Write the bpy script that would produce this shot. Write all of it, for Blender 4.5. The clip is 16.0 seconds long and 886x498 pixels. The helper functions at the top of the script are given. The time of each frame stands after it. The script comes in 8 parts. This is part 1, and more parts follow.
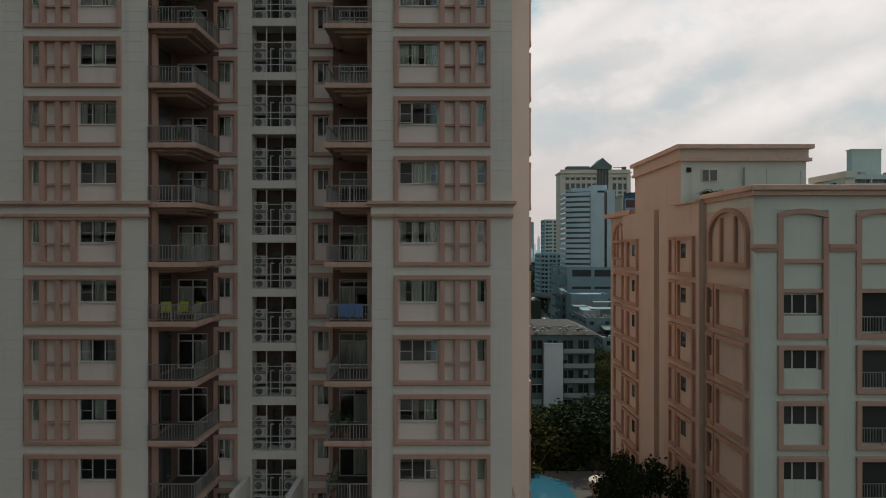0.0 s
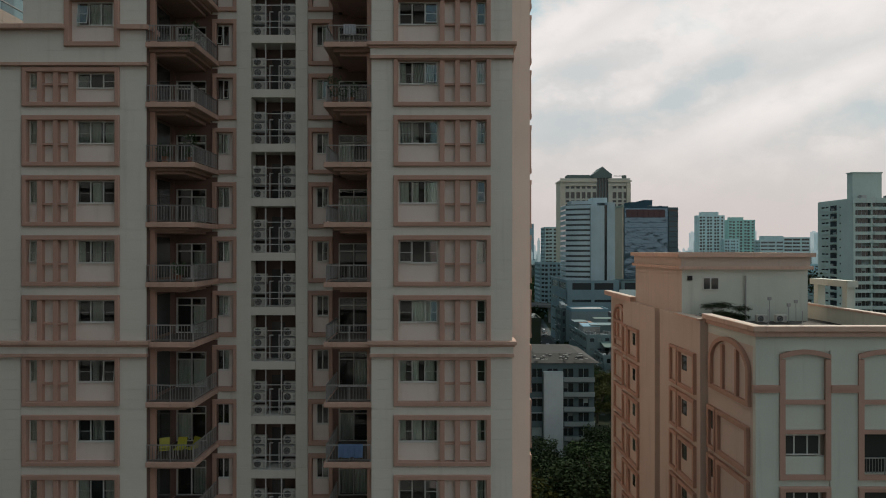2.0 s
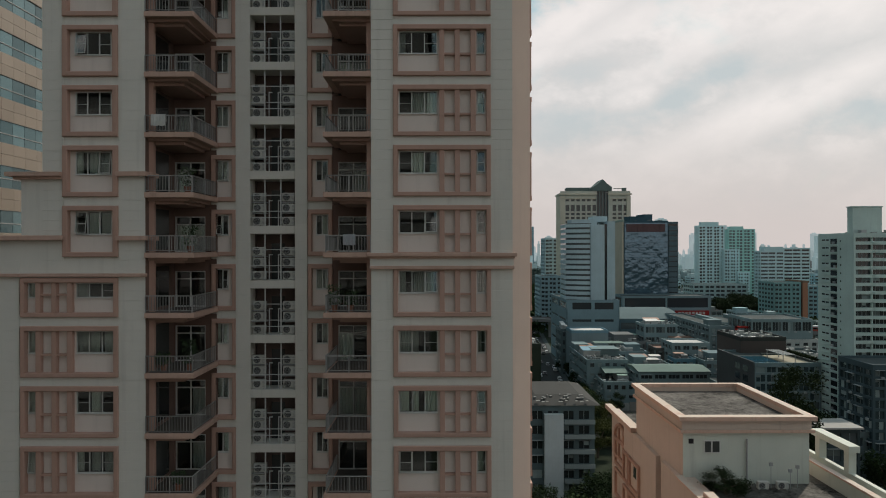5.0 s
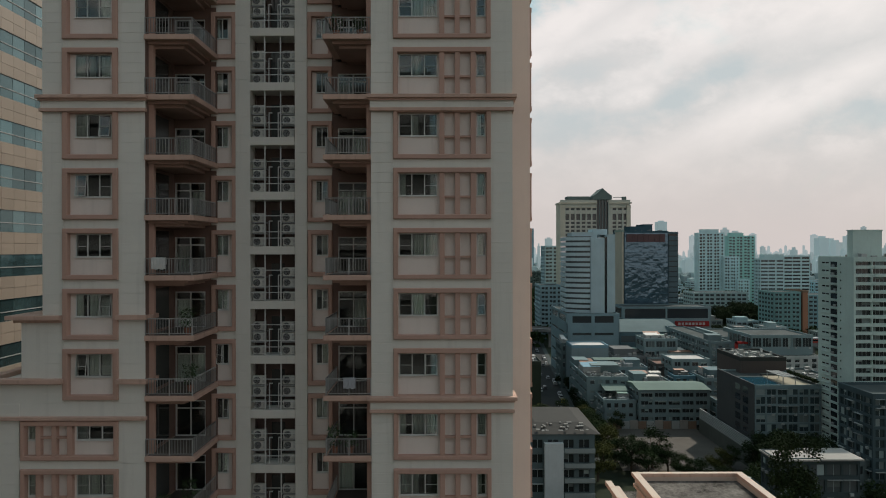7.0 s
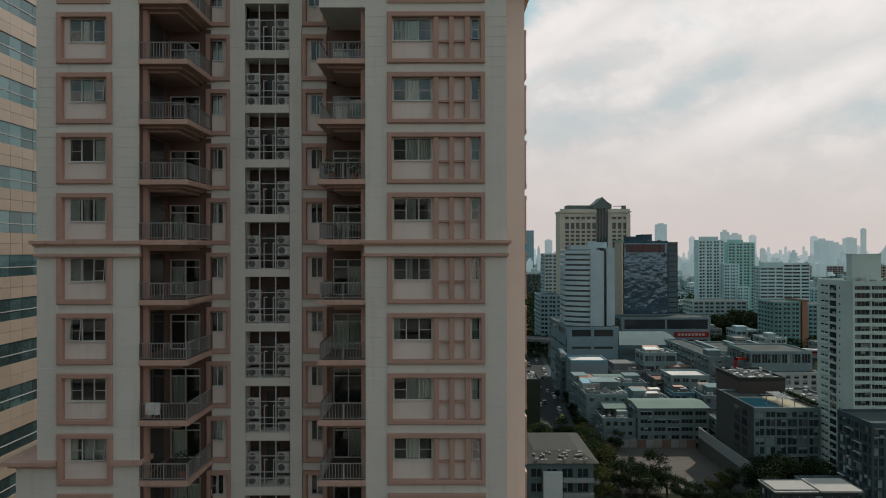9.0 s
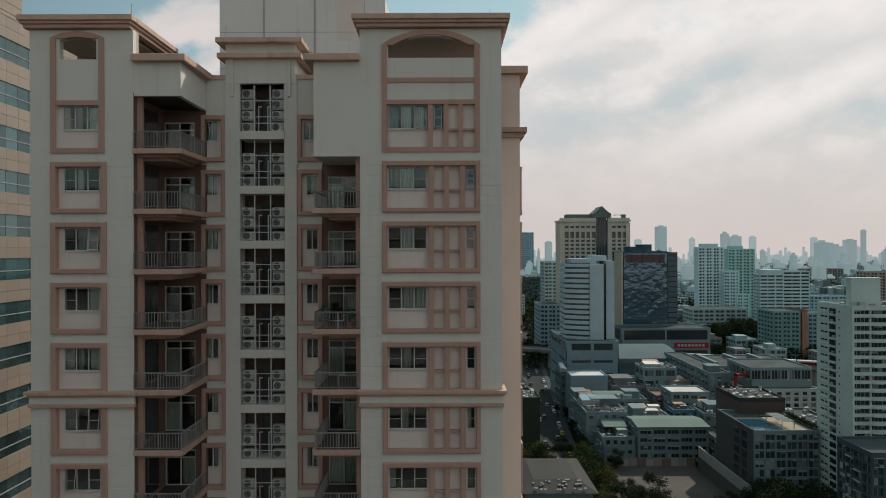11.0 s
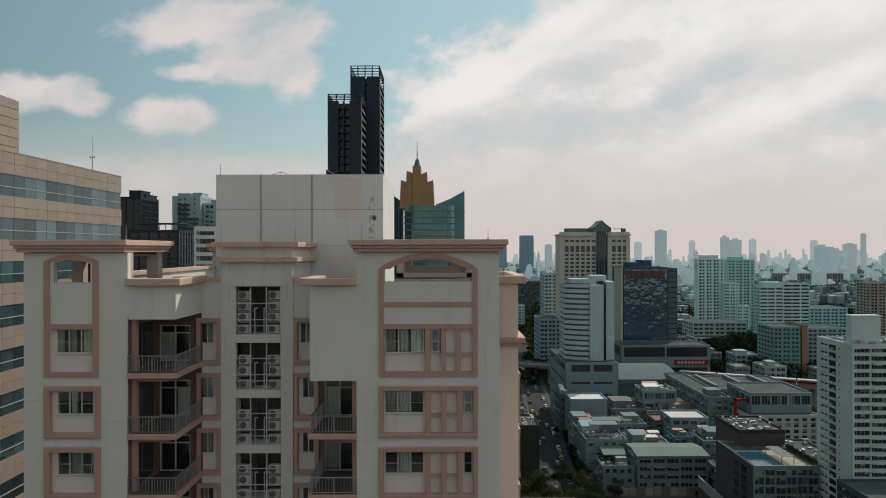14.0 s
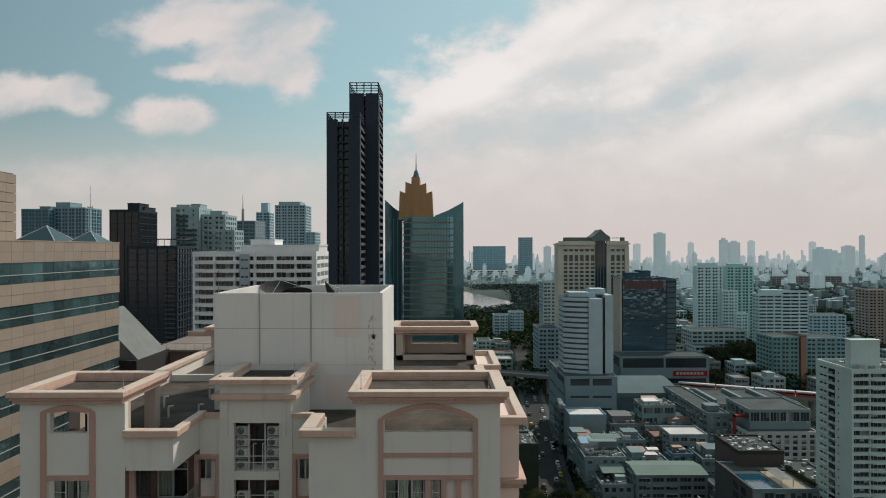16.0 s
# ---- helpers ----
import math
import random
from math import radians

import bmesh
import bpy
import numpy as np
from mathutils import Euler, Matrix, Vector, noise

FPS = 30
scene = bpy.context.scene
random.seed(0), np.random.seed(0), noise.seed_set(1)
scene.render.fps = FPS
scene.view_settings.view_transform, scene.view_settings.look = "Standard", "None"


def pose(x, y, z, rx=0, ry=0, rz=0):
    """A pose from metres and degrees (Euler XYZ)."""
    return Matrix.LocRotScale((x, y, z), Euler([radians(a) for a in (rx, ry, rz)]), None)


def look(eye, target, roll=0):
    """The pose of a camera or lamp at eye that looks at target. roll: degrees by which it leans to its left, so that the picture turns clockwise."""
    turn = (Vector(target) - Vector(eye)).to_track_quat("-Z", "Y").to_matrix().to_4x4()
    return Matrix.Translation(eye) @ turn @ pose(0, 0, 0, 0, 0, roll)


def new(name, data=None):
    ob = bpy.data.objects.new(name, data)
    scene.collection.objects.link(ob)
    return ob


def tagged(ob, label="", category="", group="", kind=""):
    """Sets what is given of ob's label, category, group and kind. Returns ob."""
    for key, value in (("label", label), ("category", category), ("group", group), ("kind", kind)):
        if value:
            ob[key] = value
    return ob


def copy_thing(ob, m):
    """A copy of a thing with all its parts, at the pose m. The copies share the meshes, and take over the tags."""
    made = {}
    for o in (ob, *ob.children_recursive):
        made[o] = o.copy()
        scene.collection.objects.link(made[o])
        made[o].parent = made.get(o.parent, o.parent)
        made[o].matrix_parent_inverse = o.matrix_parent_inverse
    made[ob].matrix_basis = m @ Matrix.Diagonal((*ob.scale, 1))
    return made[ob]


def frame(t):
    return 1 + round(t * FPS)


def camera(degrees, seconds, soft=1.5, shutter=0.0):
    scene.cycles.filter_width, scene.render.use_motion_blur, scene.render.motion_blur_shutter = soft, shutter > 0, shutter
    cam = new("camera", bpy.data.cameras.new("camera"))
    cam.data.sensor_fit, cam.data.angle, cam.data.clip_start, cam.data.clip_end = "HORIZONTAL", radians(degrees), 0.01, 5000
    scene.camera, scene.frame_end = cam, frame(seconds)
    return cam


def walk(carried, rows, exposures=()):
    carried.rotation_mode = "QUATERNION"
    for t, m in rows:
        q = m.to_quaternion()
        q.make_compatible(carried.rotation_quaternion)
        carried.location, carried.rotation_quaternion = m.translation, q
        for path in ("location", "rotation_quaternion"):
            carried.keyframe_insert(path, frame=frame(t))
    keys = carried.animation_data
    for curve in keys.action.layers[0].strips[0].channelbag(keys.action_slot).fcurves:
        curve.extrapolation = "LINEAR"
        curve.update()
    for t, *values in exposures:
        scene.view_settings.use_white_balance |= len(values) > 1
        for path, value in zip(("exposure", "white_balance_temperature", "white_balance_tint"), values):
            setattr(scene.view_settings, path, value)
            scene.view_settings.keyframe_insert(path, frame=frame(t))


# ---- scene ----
cam = camera(68.0, 16.0, soft=1.05)
PATH = [
    (0.0, pose(0.000, 0.000, 20.000, 90.0, 0.0, 0.0)),
    (0.5, pose(0.057, 0.035, 21.767, 90.0, 0.0, 0.0)),
    (1.0, pose(0.057, 0.105, 23.477, 90.0, 0.0, 0.0)),
    (1.5, pose(0.000, 0.140, 25.187, 90.0, 0.0, 0.0)),
    (2.0, pose(0.000, 0.175, 26.897, 90.0, 0.0, 0.0)),
    (2.5, pose(0.000, 0.245, 28.664, 90.0, 0.0, 0.0)),
    (3.0, pose(0.000, 0.245, 30.374, 90.0, 0.0, 0.0)),
    (3.5, pose(0.000, 0.245, 32.084, 90.0, 0.0, 0.0)),
    (4.0, pose(0.000, 0.280, 33.794, 90.0, 0.1, 0.0)),
    (6.5, pose(0.000, 0.315, 42.515, 90.0, 0.1, 0.0)),
    (7.0, pose(0.000, 0.315, 44.282, 90.0, 0.1, 0.0)),
    (7.5, pose(0.057, 0.280, 46.049, 90.0, 0.1, 0.0)),
    (8.0, pose(0.114, 0.315, 47.816, 90.0, 0.1, 0.0)),
    (8.5, pose(0.171, 0.315, 49.640, 90.0, 0.1, 0.0)),
    (9.0, pose(0.285, 0.315, 51.407, 90.0, 0.1, 0.0)),
    (11.5, pose(0.570, 0.455, 60.584, 90.0, 0.2, 0.0)),
    (12.0, pose(0.627, 0.525, 62.408, 90.0, 0.2, 0.0)),
    (12.5, pose(0.684, 0.560, 64.232, 90.0, 0.2, 0.0)),
    (13.0, pose(0.684, 0.630, 66.056, 90.0, 0.2, 0.0)),
    (13.5, pose(0.684, 0.665, 67.880, 90.0, 0.2, 0.0)),
    (14.0, pose(0.684, 0.700, 69.704, 90.0, 0.1, 0.0)),
    (14.5, pose(0.684, 0.770, 71.528, 90.0, 0.1, 0.0)),
    (15.0, pose(0.627, 0.840, 73.352, 90.0, 0.1, 0.0)),
    (15.5, pose(0.627, 0.910, 75.119, 90.0, 0.1, -0.1)),
    (16.0, pose(0.627, 0.980, 76.943, 90.0, 0.1, -0.1)),
]
walk(cam, PATH)
SKY_GAIN = 0.11
REAR_SKY = 0.71

# ---- light ----
SUN_TO = Vector((0.47, 0.56, 0.68)).normalized()      # the way towards the sun
sun_el = math.asin(SUN_TO.z)
sun_az = math.atan2(SUN_TO.x, SUN_TO.y)
lamp = bpy.data.lights.new("sun", "SUN")
lamp.energy, lamp.angle, lamp.color = 3.0, radians(0.6), (1.0, 0.90, 0.78)
sun = new("sun", lamp)
sun.matrix_world = look((0, 0, 300), Vector((0, 0, 300)) - SUN_TO)

world = bpy.data.worlds.new("sky")
scene.world = world
world.use_nodes = True


class Nodes:
    """Short hand for node trees."""

    def __init__(self, tree, keep=False):
        self.t = tree
        if not keep:
            tree.nodes.clear()

    def add(self, kind, ins=None, **props):
        n = self.t.nodes.new(kind)
        if "operation" in props:
            n.operation = props["operation"]
        if "use_clamp" in props:
            n.use_clamp = props["use_clamp"]
        if "data_type" in props:
            n.data_type = props["data_type"]
        if "blend_type" in props:
            n.blend_type = props["blend_type"]
        if "interpolation_type" in props:
            n.interpolation_type = props["interpolation_type"]
        for k, v in (ins or {}).items():
            if isinstance(v, bpy.types.NodeSocket):
                self.t.links.new(v, n.inputs[k])
            else:
                n.inputs[k].default_value = v
        return n

    def math(self, op, a, b=0.0, c=0.0, clamp=False):
        return self.add("ShaderNodeMath", {0: a, 1: b, 2: c}, operation=op, use_clamp=clamp).outputs[0]

    def ramp(self, fac, stops):
        n = self.add("ShaderNodeValToRGB", {0: fac})
        e = n.color_ramp.elements
        while len(e) < len(stops):
            e.new(0.5)
        for el, (p, c) in zip(e, stops):
            el.position = p
            el.color = (*c, 1) if isinstance(c, tuple) else (c, c, c, 1)
        return n.outputs[0]

    def mix(self, fac, a, b, blend="MIX"):
        n = self.add("ShaderNodeMix", {0: fac, 6: a, 7: b}, data_type="RGBA", blend_type=blend)
        return n.outputs[2]


def smooth(N, v, lo, hi):
    return N.add("ShaderNodeMapRange", {0: v, 1: lo, 2: hi, 3: 0.0, 4: 1.0}, interpolation_type="SMOOTHSTEP").outputs[0]


# sky: clear blue, white haze low down, and broken cloud. u is to the right, v up, in tangents of the angle from north
N = Nodes(world.node_tree)
co = N.add("ShaderNodeTexCoord").outputs["Generated"]
sep = N.add("ShaderNodeSeparateXYZ", {0: co})
sx, sy, sz = sep.outputs
ahead = N.math("MAXIMUM", sy, 0.12)
u = N.math("DIVIDE", sx, ahead)
v = N.math("DIVIDE", sz, ahead)
sky = N.add("ShaderNodeTexSky")
sky.sky_type, sky.sun_disc, sky.sun_elevation, sky.sun_rotation = "NISHITA", False, sun_el, sun_az
sky.altitude, sky.air_density, sky.dust_density, sky.ozone_density = 50.0, 1.2, 2.0, 1.0
flat = N.add("ShaderNodeCombineXYZ", {0: u, 1: N.math("MULTIPLY", v, 1.5), 2: 0.0}).outputs[0]
warp = N.add("ShaderNodeTexNoise", {"Vector": flat, "Scale": 14.0, "Detail": 9.0, "Roughness": 0.60}).outputs[0]
wobble = N.math("SUBTRACT", warp, 0.5)


def puff(cu, cv, ru, rv, soft, flatten=0.0):
    """A heap cloud: an ellipse with a torn edge."""
    du = N.math("DIVIDE", N.math("SUBTRACT", u, cu), ru)
    dv = N.math("DIVIDE", N.math("SUBTRACT", v, cv), rv)
    d = N.math("SQRT", N.math("ADD", N.math("MULTIPLY", du, du), N.math("MULTIPLY", dv, dv)))
    d = N.math("ADD", d, N.math("MULTIPLY", wobble, 1.9))
    return N.math("SUBTRACT", 1.0, smooth(N, d, 1.0 - soft, 1.0 + soft))


def union(vals):
    out = vals[0]
    for w in vals[1:]:
        out = N.math("MAXIMUM", out, w)
    return out


heaps = union([puff(cu, cv, ru, rv, 0.38) for cu, cv, ru, rv in (
    (-0.416, 0.336, 0.075, 0.032), (-0.330, 0.343, 0.100, 0.050), (-0.244, 0.332, 0.068, 0.042), (-0.208, 0.345, 0.032, 0.024), (-0.227, 0.276, 0.042, 0.046), (-0.300, 0.292, 0.080, 0.040), (-0.375, 0.272, 0.045, 0.014),
    (-0.640, 0.236, 0.052, 0.030), (-0.610, 0.237, 0.050, 0.030), (-0.583, 0.237, 0.055, 0.030), (-0.560, 0.228, 0.045, 0.022), (-0.442, 0.203, 0.043, 0.026), (-0.390, 0.202, 0.042, 0.024), (-0.416, 0.205, 0.042, 0.026))] + [puff(-0.40, 0.110, 0.24, 0.030, 0.6)])
# torn sheet of high cloud over the east, leaning up to the right
lean = N.math("SUBTRACT", v, N.math("MULTIPLY", u, 0.40))
strat_co = N.add("ShaderNodeCombineXYZ", {0: N.math("ADD", u, N.math("MULTIPLY", v, 0.3)), 1: N.math("MULTIPLY", lean, 1.7), 2: 3.1}).outputs[0]
strat = N.add("ShaderNodeTexNoise", {"Vector": strat_co, "Scale": 3.6, "Detail": 10.0, "Roughness": 0.56, "Distortion": 0.25}).outputs[0]
edge = N.math("MINIMUM", N.math("SUBTRACT", 0.312, N.math("SUBTRACT", v, N.math("MULTIPLY", u, 0.543))), N.math("ADD", u, 0.085))
east = smooth(N, N.math("ADD", edge, N.math("MULTIPLY", wobble, 0.22)), -0.02, 0.055)
sheet = N.math("MULTIPLY", east, smooth(N, strat, 0.20, 0.44))
low = N.math("SUBTRACT", 1.0, smooth(N, v, 0.0, 0.24))
rest = N.math("MULTIPLY", smooth(N, N.math("MULTIPLY", sy, -1.0), -0.3, 0.1), smooth(N, strat, 0.45, 0.65))
cloud = N.math("MAXIMUM", sheet, rest)
shade = N.add("ShaderNodeTexNoise", {"Vector": strat_co, "Scale": 4.6, "Detail": 10.0, "Roughness": 0.56, "Distortion": 0.15}).outputs[0]


def bank(cu, cv, ru, rv, k):
    """A long soft roll of cloud that climbs to the right with slope k."""
    a = N.math("SUBTRACT", u, cu)
    b = N.math("SUBTRACT", N.math("SUBTRACT", v, cv), N.math("MULTIPLY", a, k))
    a, b = N.math("DIVIDE", a, ru), N.math("DIVIDE", b, rv)
    d = N.math("SQRT", N.math("ADD", N.math("MULTIPLY", a, a), N.math("MULTIPLY", b, b)))
    return N.math("SUBTRACT", 1.0, smooth(N, N.math("ADD", d, N.math("MULTIPLY", wobble, 1.5)), 0.25, 1.35))


rolls = union([bank(0.06, 0.262, 0.17, 0.042, 0.45), bank(0.44, 0.355, 0.32, 0.065, 0.15), bank(0.55, 0.237, 0.21, 0.036, 0.42), bank(0.289, 0.226, 0.05, 0.02, 0.3), bank(0.19, 0.345, 0.13, 0.04, 0.5)])
gaps = union([bank(0.15, 0.186, 0.24, 0.038, 0.12), bank(0.237, 0.282, 0.11, 0.028, 0.25), bank(0.384, 0.248, 0.09, 0.032, 0.5), bank(0.65, 0.200, 0.10, 0.035, 0.2)])
lit = N.math("ADD", N.math("SUBTRACT", N.math("MULTIPLY", rolls, 0.36), N.math("MULTIPLY", gaps, 0.40)), N.math("ADD", 0.52, N.math("ADD", N.math("MULTIPLY", N.math("SUBTRACT", shade, 0.5), 0.85), N.math("MULTIPLY", wobble, 0.75))))
tone = N.ramp(lit, [(0.05, (0.555, 0.59, 0.605)), (0.45, (0.695, 0.665, 0.655)), (0.9, (0.91, 0.84, 0.815))])
clear = N.mix(1.0, sky.outputs[0], (SKY_GAIN * 0.78, SKY_GAIN * 0.95, SKY_GAIN * 0.81, 1), "MULTIPLY")
heap_tone = N.ramp(N.math("ADD", shade, N.math("MULTIPLY", wobble, 0.25)), [(0.36, (0.56, 0.555, 0.56)), (0.62, (0.75, 0.675, 0.65))])
clear = N.mix(0.55, clear, (0.345, 0.495, 0.555, 1))
west = N.add("ShaderNodeMapRange", {0: u, 1: -0.70, 2: -0.15, 3: 0.74, 4: 1.04}).outputs[0]
clear = N.mix(1.0, clear, N.add("ShaderNodeCombineXYZ", {0: west, 1: west, 2: west}).outputs[0], "MULTIPLY")
full = N.mix(N.math("MULTIPLY", cloud, 0.90), clear, tone)
full = N.mix(N.math("MULTIPLY", heaps, N.math("ADD", 0.40, N.math("MULTIPLY", smooth(N, shade, 0.30, 0.58), 0.50))), full, heap_tone)
HAZE = (0.635, 0.57, 0.548, 1)
full = N.mix(N.math("MULTIPLY", low, 0.92), full, HAZE)
# away from the sun the same sky is dimmer
toward = N.add("ShaderNodeVectorMath", {0: co, 1: tuple(SUN_TO)}, operation="DOT_PRODUCT").outputs["Value"]
dim = N.add("ShaderNodeMapRange", {0: toward, 1: -0.75, 2: 0.25, 3: REAR_SKY, 4: 1.0}, interpolation_type="SMOOTHSTEP").outputs[0]
warm = N.add("ShaderNodeMapRange", {0: dim, 1: REAR_SKY, 2: 1.0, 3: 1.14, 4: 1.0}).outputs[0]
grade = N.add("ShaderNodeCombineXYZ", {0: N.math("MULTIPLY", dim, warm), 1: dim, 2: N.math("DIVIDE", dim, warm)}).outputs[0]
full = N.mix(1.0, full, grade, "MULTIPLY")
bg = N.add("ShaderNodeBackground", {0: full, 1: 1.0})
N.add("ShaderNodeOutputWorld", {0: bg.outputs[0]})

# ---- materials ----
def paint(name, color, rough=0.75, grain=0.06, stain=0.10, scale=0.6, bump=0.15, streak=0.0, metal=0.0, piece=0.0, fine=18.0, gloss=0.5, lit_top=None):
    """A surface with broad blotches, fine grain, upright weather streaks and a light relief."""
    m = bpy.data.materials.new(name)
    m.use_nodes = True
    N = Nodes(m.node_tree)
    geo = N.add("ShaderNodeNewGeometry").outputs["Position"]
    broad = N.add("ShaderNodeTexNoise", {"Vector": geo, "Scale": scale, "Detail": 5.0, "Roughness": 0.6}).outputs[0]
    small = N.add("ShaderNodeTexNoise", {"Vector": geo, "Scale": fine, "Detail": 4.0, "Roughness": 0.7}).outputs[0]
    f = N.math("ADD", N.math("MULTIPLY", N.math("SUBTRACT", broad, 0.5), stain * 2.6), N.math("MULTIPLY", N.math("SUBTRACT", small, 0.5), grain * 2.6))
    if streak:
        sq = N.add("ShaderNodeMapping", {0: geo, 3: (2.4, 2.4, 0.11)}).outputs[0]
        run = N.add("ShaderNodeTexNoise", {"Vector": sq, "Scale": 1.0, "Detail": 6.0, "Roughness": 0.65}).outputs[0]
        f = N.math("SUBTRACT", f, N.math("MULTIPLY", smooth(N, run, 0.52, 0.75), streak))
    if piece:
        rnd = N.add("ShaderNodeObjectInfo").outputs["Random"]
        isl = N.add("ShaderNodeNewGeometry").outputs["Random Per Island"]
        f = N.math("ADD", f, N.math("MULTIPLY", N.math("SUBTRACT", N.math("FRACT", N.math("ADD", rnd, isl)), 0.5), piece * 2))
    gain = N.math("ADD", f, 1.0)
    col = N.add("ShaderNodeVectorMath", {0: color[:3], 1: gain}, operation="MULTIPLY")
    N.t.links.new(gain, col.inputs[1])
    out = col.outputs[0]
    # patchy wear, and top light put into the colour of upward faces
    if lit_top:
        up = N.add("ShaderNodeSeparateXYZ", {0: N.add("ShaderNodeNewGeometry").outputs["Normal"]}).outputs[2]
        worn_lit = N.math("MULTIPLY", smooth(N, up, 0.6, 0.95), smooth(N, broad, 0.30, 0.52))
        out = N.mix(worn_lit, out, (*lit_top, 1))
    bsdf = N.add("ShaderNodeBsdfPrincipled", {"Base Color": out, "Roughness": rough, "Metallic": metal, "Specular IOR Level": gloss})
    if bump:
        bp = N.add("ShaderNodeBump", {"Strength": bump, "Distance": 0.02, "Height": small})
        N.t.links.new(bp.outputs[0], bsdf.inputs["Normal"])
    N.add("ShaderNodeOutputMaterial", {0: bsdf.outputs[0]})
    return m


def glass(name, tint, rough=0.04, spread=0.35, wave=0.02, scale=0.4, coat=0.0):
    """A dark window pane that mirrors sky and town, a little wavy, each pane a shade of its own."""
    m = bpy.data.materials.new(name)
    m.use_nodes = True
    N = Nodes(m.node_tree)
    geo = N.add("ShaderNodeNewGeometry")
    rnd = N.math("FRACT", N.math("ADD", N.add("ShaderNodeObjectInfo").outputs["Random"], geo.outputs["Random Per Island"]))
    broad = N.add("ShaderNodeTexNoise", {"Vector": geo.outputs["Position"], "Scale": scale, "Detail": 3.0}).outputs[0]
    gain = N.math("ADD", 1.0 - spread, N.math("MULTIPLY", rnd, spread * 2))
    col = N.add("ShaderNodeVectorMath", {0: tint[:3]}, operation="MULTIPLY")
    N.t.links.new(gain, col.inputs[1])
    bsdf = N.add("ShaderNodeBsdfPrincipled", {"Base Color": col.outputs[0], "Roughness": rough, "IOR": 1.5, "Specular IOR Level": 0.6, "Metallic": coat})
    bp = N.add("ShaderNodeBump", {"Strength": wave, "Distance": 0.5, "Height": broad})
    N.t.links.new(bp.outputs[0], bsdf.inputs["Normal"])
    N.add("ShaderNodeOutputMaterial", {0: bsdf.outputs[0]})
    return m


def clear_pane(name, tint=(0.80, 0.84, 0.81), gloss=0.03):
    """Thin window glass: mostly seen through, with a mirror sheen that grows at a slant."""
    m = bpy.data.materials.new(name)
    m.use_nodes = True
    N = Nodes(m.node_tree)
    fr = N.add("ShaderNodeFresnel", {0: 1.45}).outputs[0]
    tr = N.add("ShaderNodeBsdfTransparent", {0: (*tint, 1)})
    gl = N.add("ShaderNodeBsdfGlossy", {"Color": (0.8, 0.85, 0.9, 1), "Roughness": 0.02})
    fac = N.math("ADD", N.math("MULTIPLY", fr, 1.0), gloss, clamp=True)
    mx = N.add("ShaderNodeMixShader", {0: fac, 1: tr.outputs[0], 2: gl.outputs[0]})
    N.add("ShaderNodeOutputMaterial", {0: mx.outputs[0]})
    return m


WHITE = paint("off_white_render", (0.65, 0.628, 0.575), 0.8, 0.04, 0.07, 0.35, 0.12, streak=0.10)
PANEL = paint("pale_pink_render", (0.70, 0.62, 0.57), 0.8, 0.04, 0.06, 0.5, 0.1, streak=0.08)
PINK = paint("dusty_pink_trim", (0.45, 0.285, 0.228), 0.78, 0.05, 0.08, 0.6, 0.12, streak=0.10)
SALMON = paint("salmon_render", (0.475, 0.395, 0.345), 0.8, 0.04, 0.08, 0.4, 0.12, streak=0.14)
LEDGE = paint("weathered_pink_ledge", (0.50, 0.335, 0.268), 0.8, 0.08, 0.16, 1.2, 0.2, streak=0.22)
COPING = paint("lit_worn_coping", (0.56, 0.39, 0.31), 0.8, 0.10, 0.18, 1.0, 0.2, streak=0.26, lit_top=(0.54, 0.46, 0.39))
DECK = paint("stained_roof_screed", (0.085, 0.075, 0.065), 0.9, 0.25, 0.75, 0.6, 0.3, fine=6.0, gloss=0.04)
FRAME = paint("white_window_frame", (0.56, 0.57, 0.55), 0.45, 0.03, 0.05, 2.0, 0.0)
RAIL = paint("dark_painted_steel", (0.235, 0.232, 0.225), 0.5, 0.04, 0.10, 2.0, 0.0, piece=0.35)
# balcony pink darkened: the recess's shade is put into the colour
INNER = paint("shaded_pink_balcony_wall", (0.16, 0.10, 0.08), 0.85, 0.05, 0.15, 0.8, 0.1)
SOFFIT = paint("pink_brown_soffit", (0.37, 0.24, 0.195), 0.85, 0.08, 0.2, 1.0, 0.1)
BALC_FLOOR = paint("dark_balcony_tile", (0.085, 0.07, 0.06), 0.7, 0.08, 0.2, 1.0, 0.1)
STEEL = paint("grey_painted_steel", (0.30, 0.31, 0.31), 0.5, 0.04, 0.08, 3.0, 0.0)
WHITE_STEEL = paint("white_painted_steel", (0.55, 0.56, 0.55), 0.5, 0.05, 0.08, 3.0, 0.0)
AC_BODY = paint("aged_white_metal_casing", (0.50, 0.50, 0.465), 0.5, 0.06, 0.14, 2.0, 0.05, piece=0.16)
FAN = paint("grey_fan_opening", (0.045, 0.045, 0.046), 0.8, 0.05, 0.1)
AC_DARK = paint("dark_fan_grille", (0.018, 0.018, 0.02), 0.9, 0.05, 0.05)
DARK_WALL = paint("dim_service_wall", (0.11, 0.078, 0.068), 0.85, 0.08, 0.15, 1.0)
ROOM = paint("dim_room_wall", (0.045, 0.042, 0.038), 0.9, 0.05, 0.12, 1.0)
CURTAIN = paint("pale_grey_curtain", (0.78, 0.78, 0.74), 0.9, 0.05, 0.10, 2.0, 0.1, piece=0.32)
PANE = clear_pane("window_pane", (0.88, 0.92, 0.90), gloss=0.045)
BACK_GLASS = glass("dark_door_glass", (0.05, 0.055, 0.055), 0.05)
CITY_GLASS = glass("town_window_glass", (0.05, 0.06, 0.065), 0.12, 0.6)
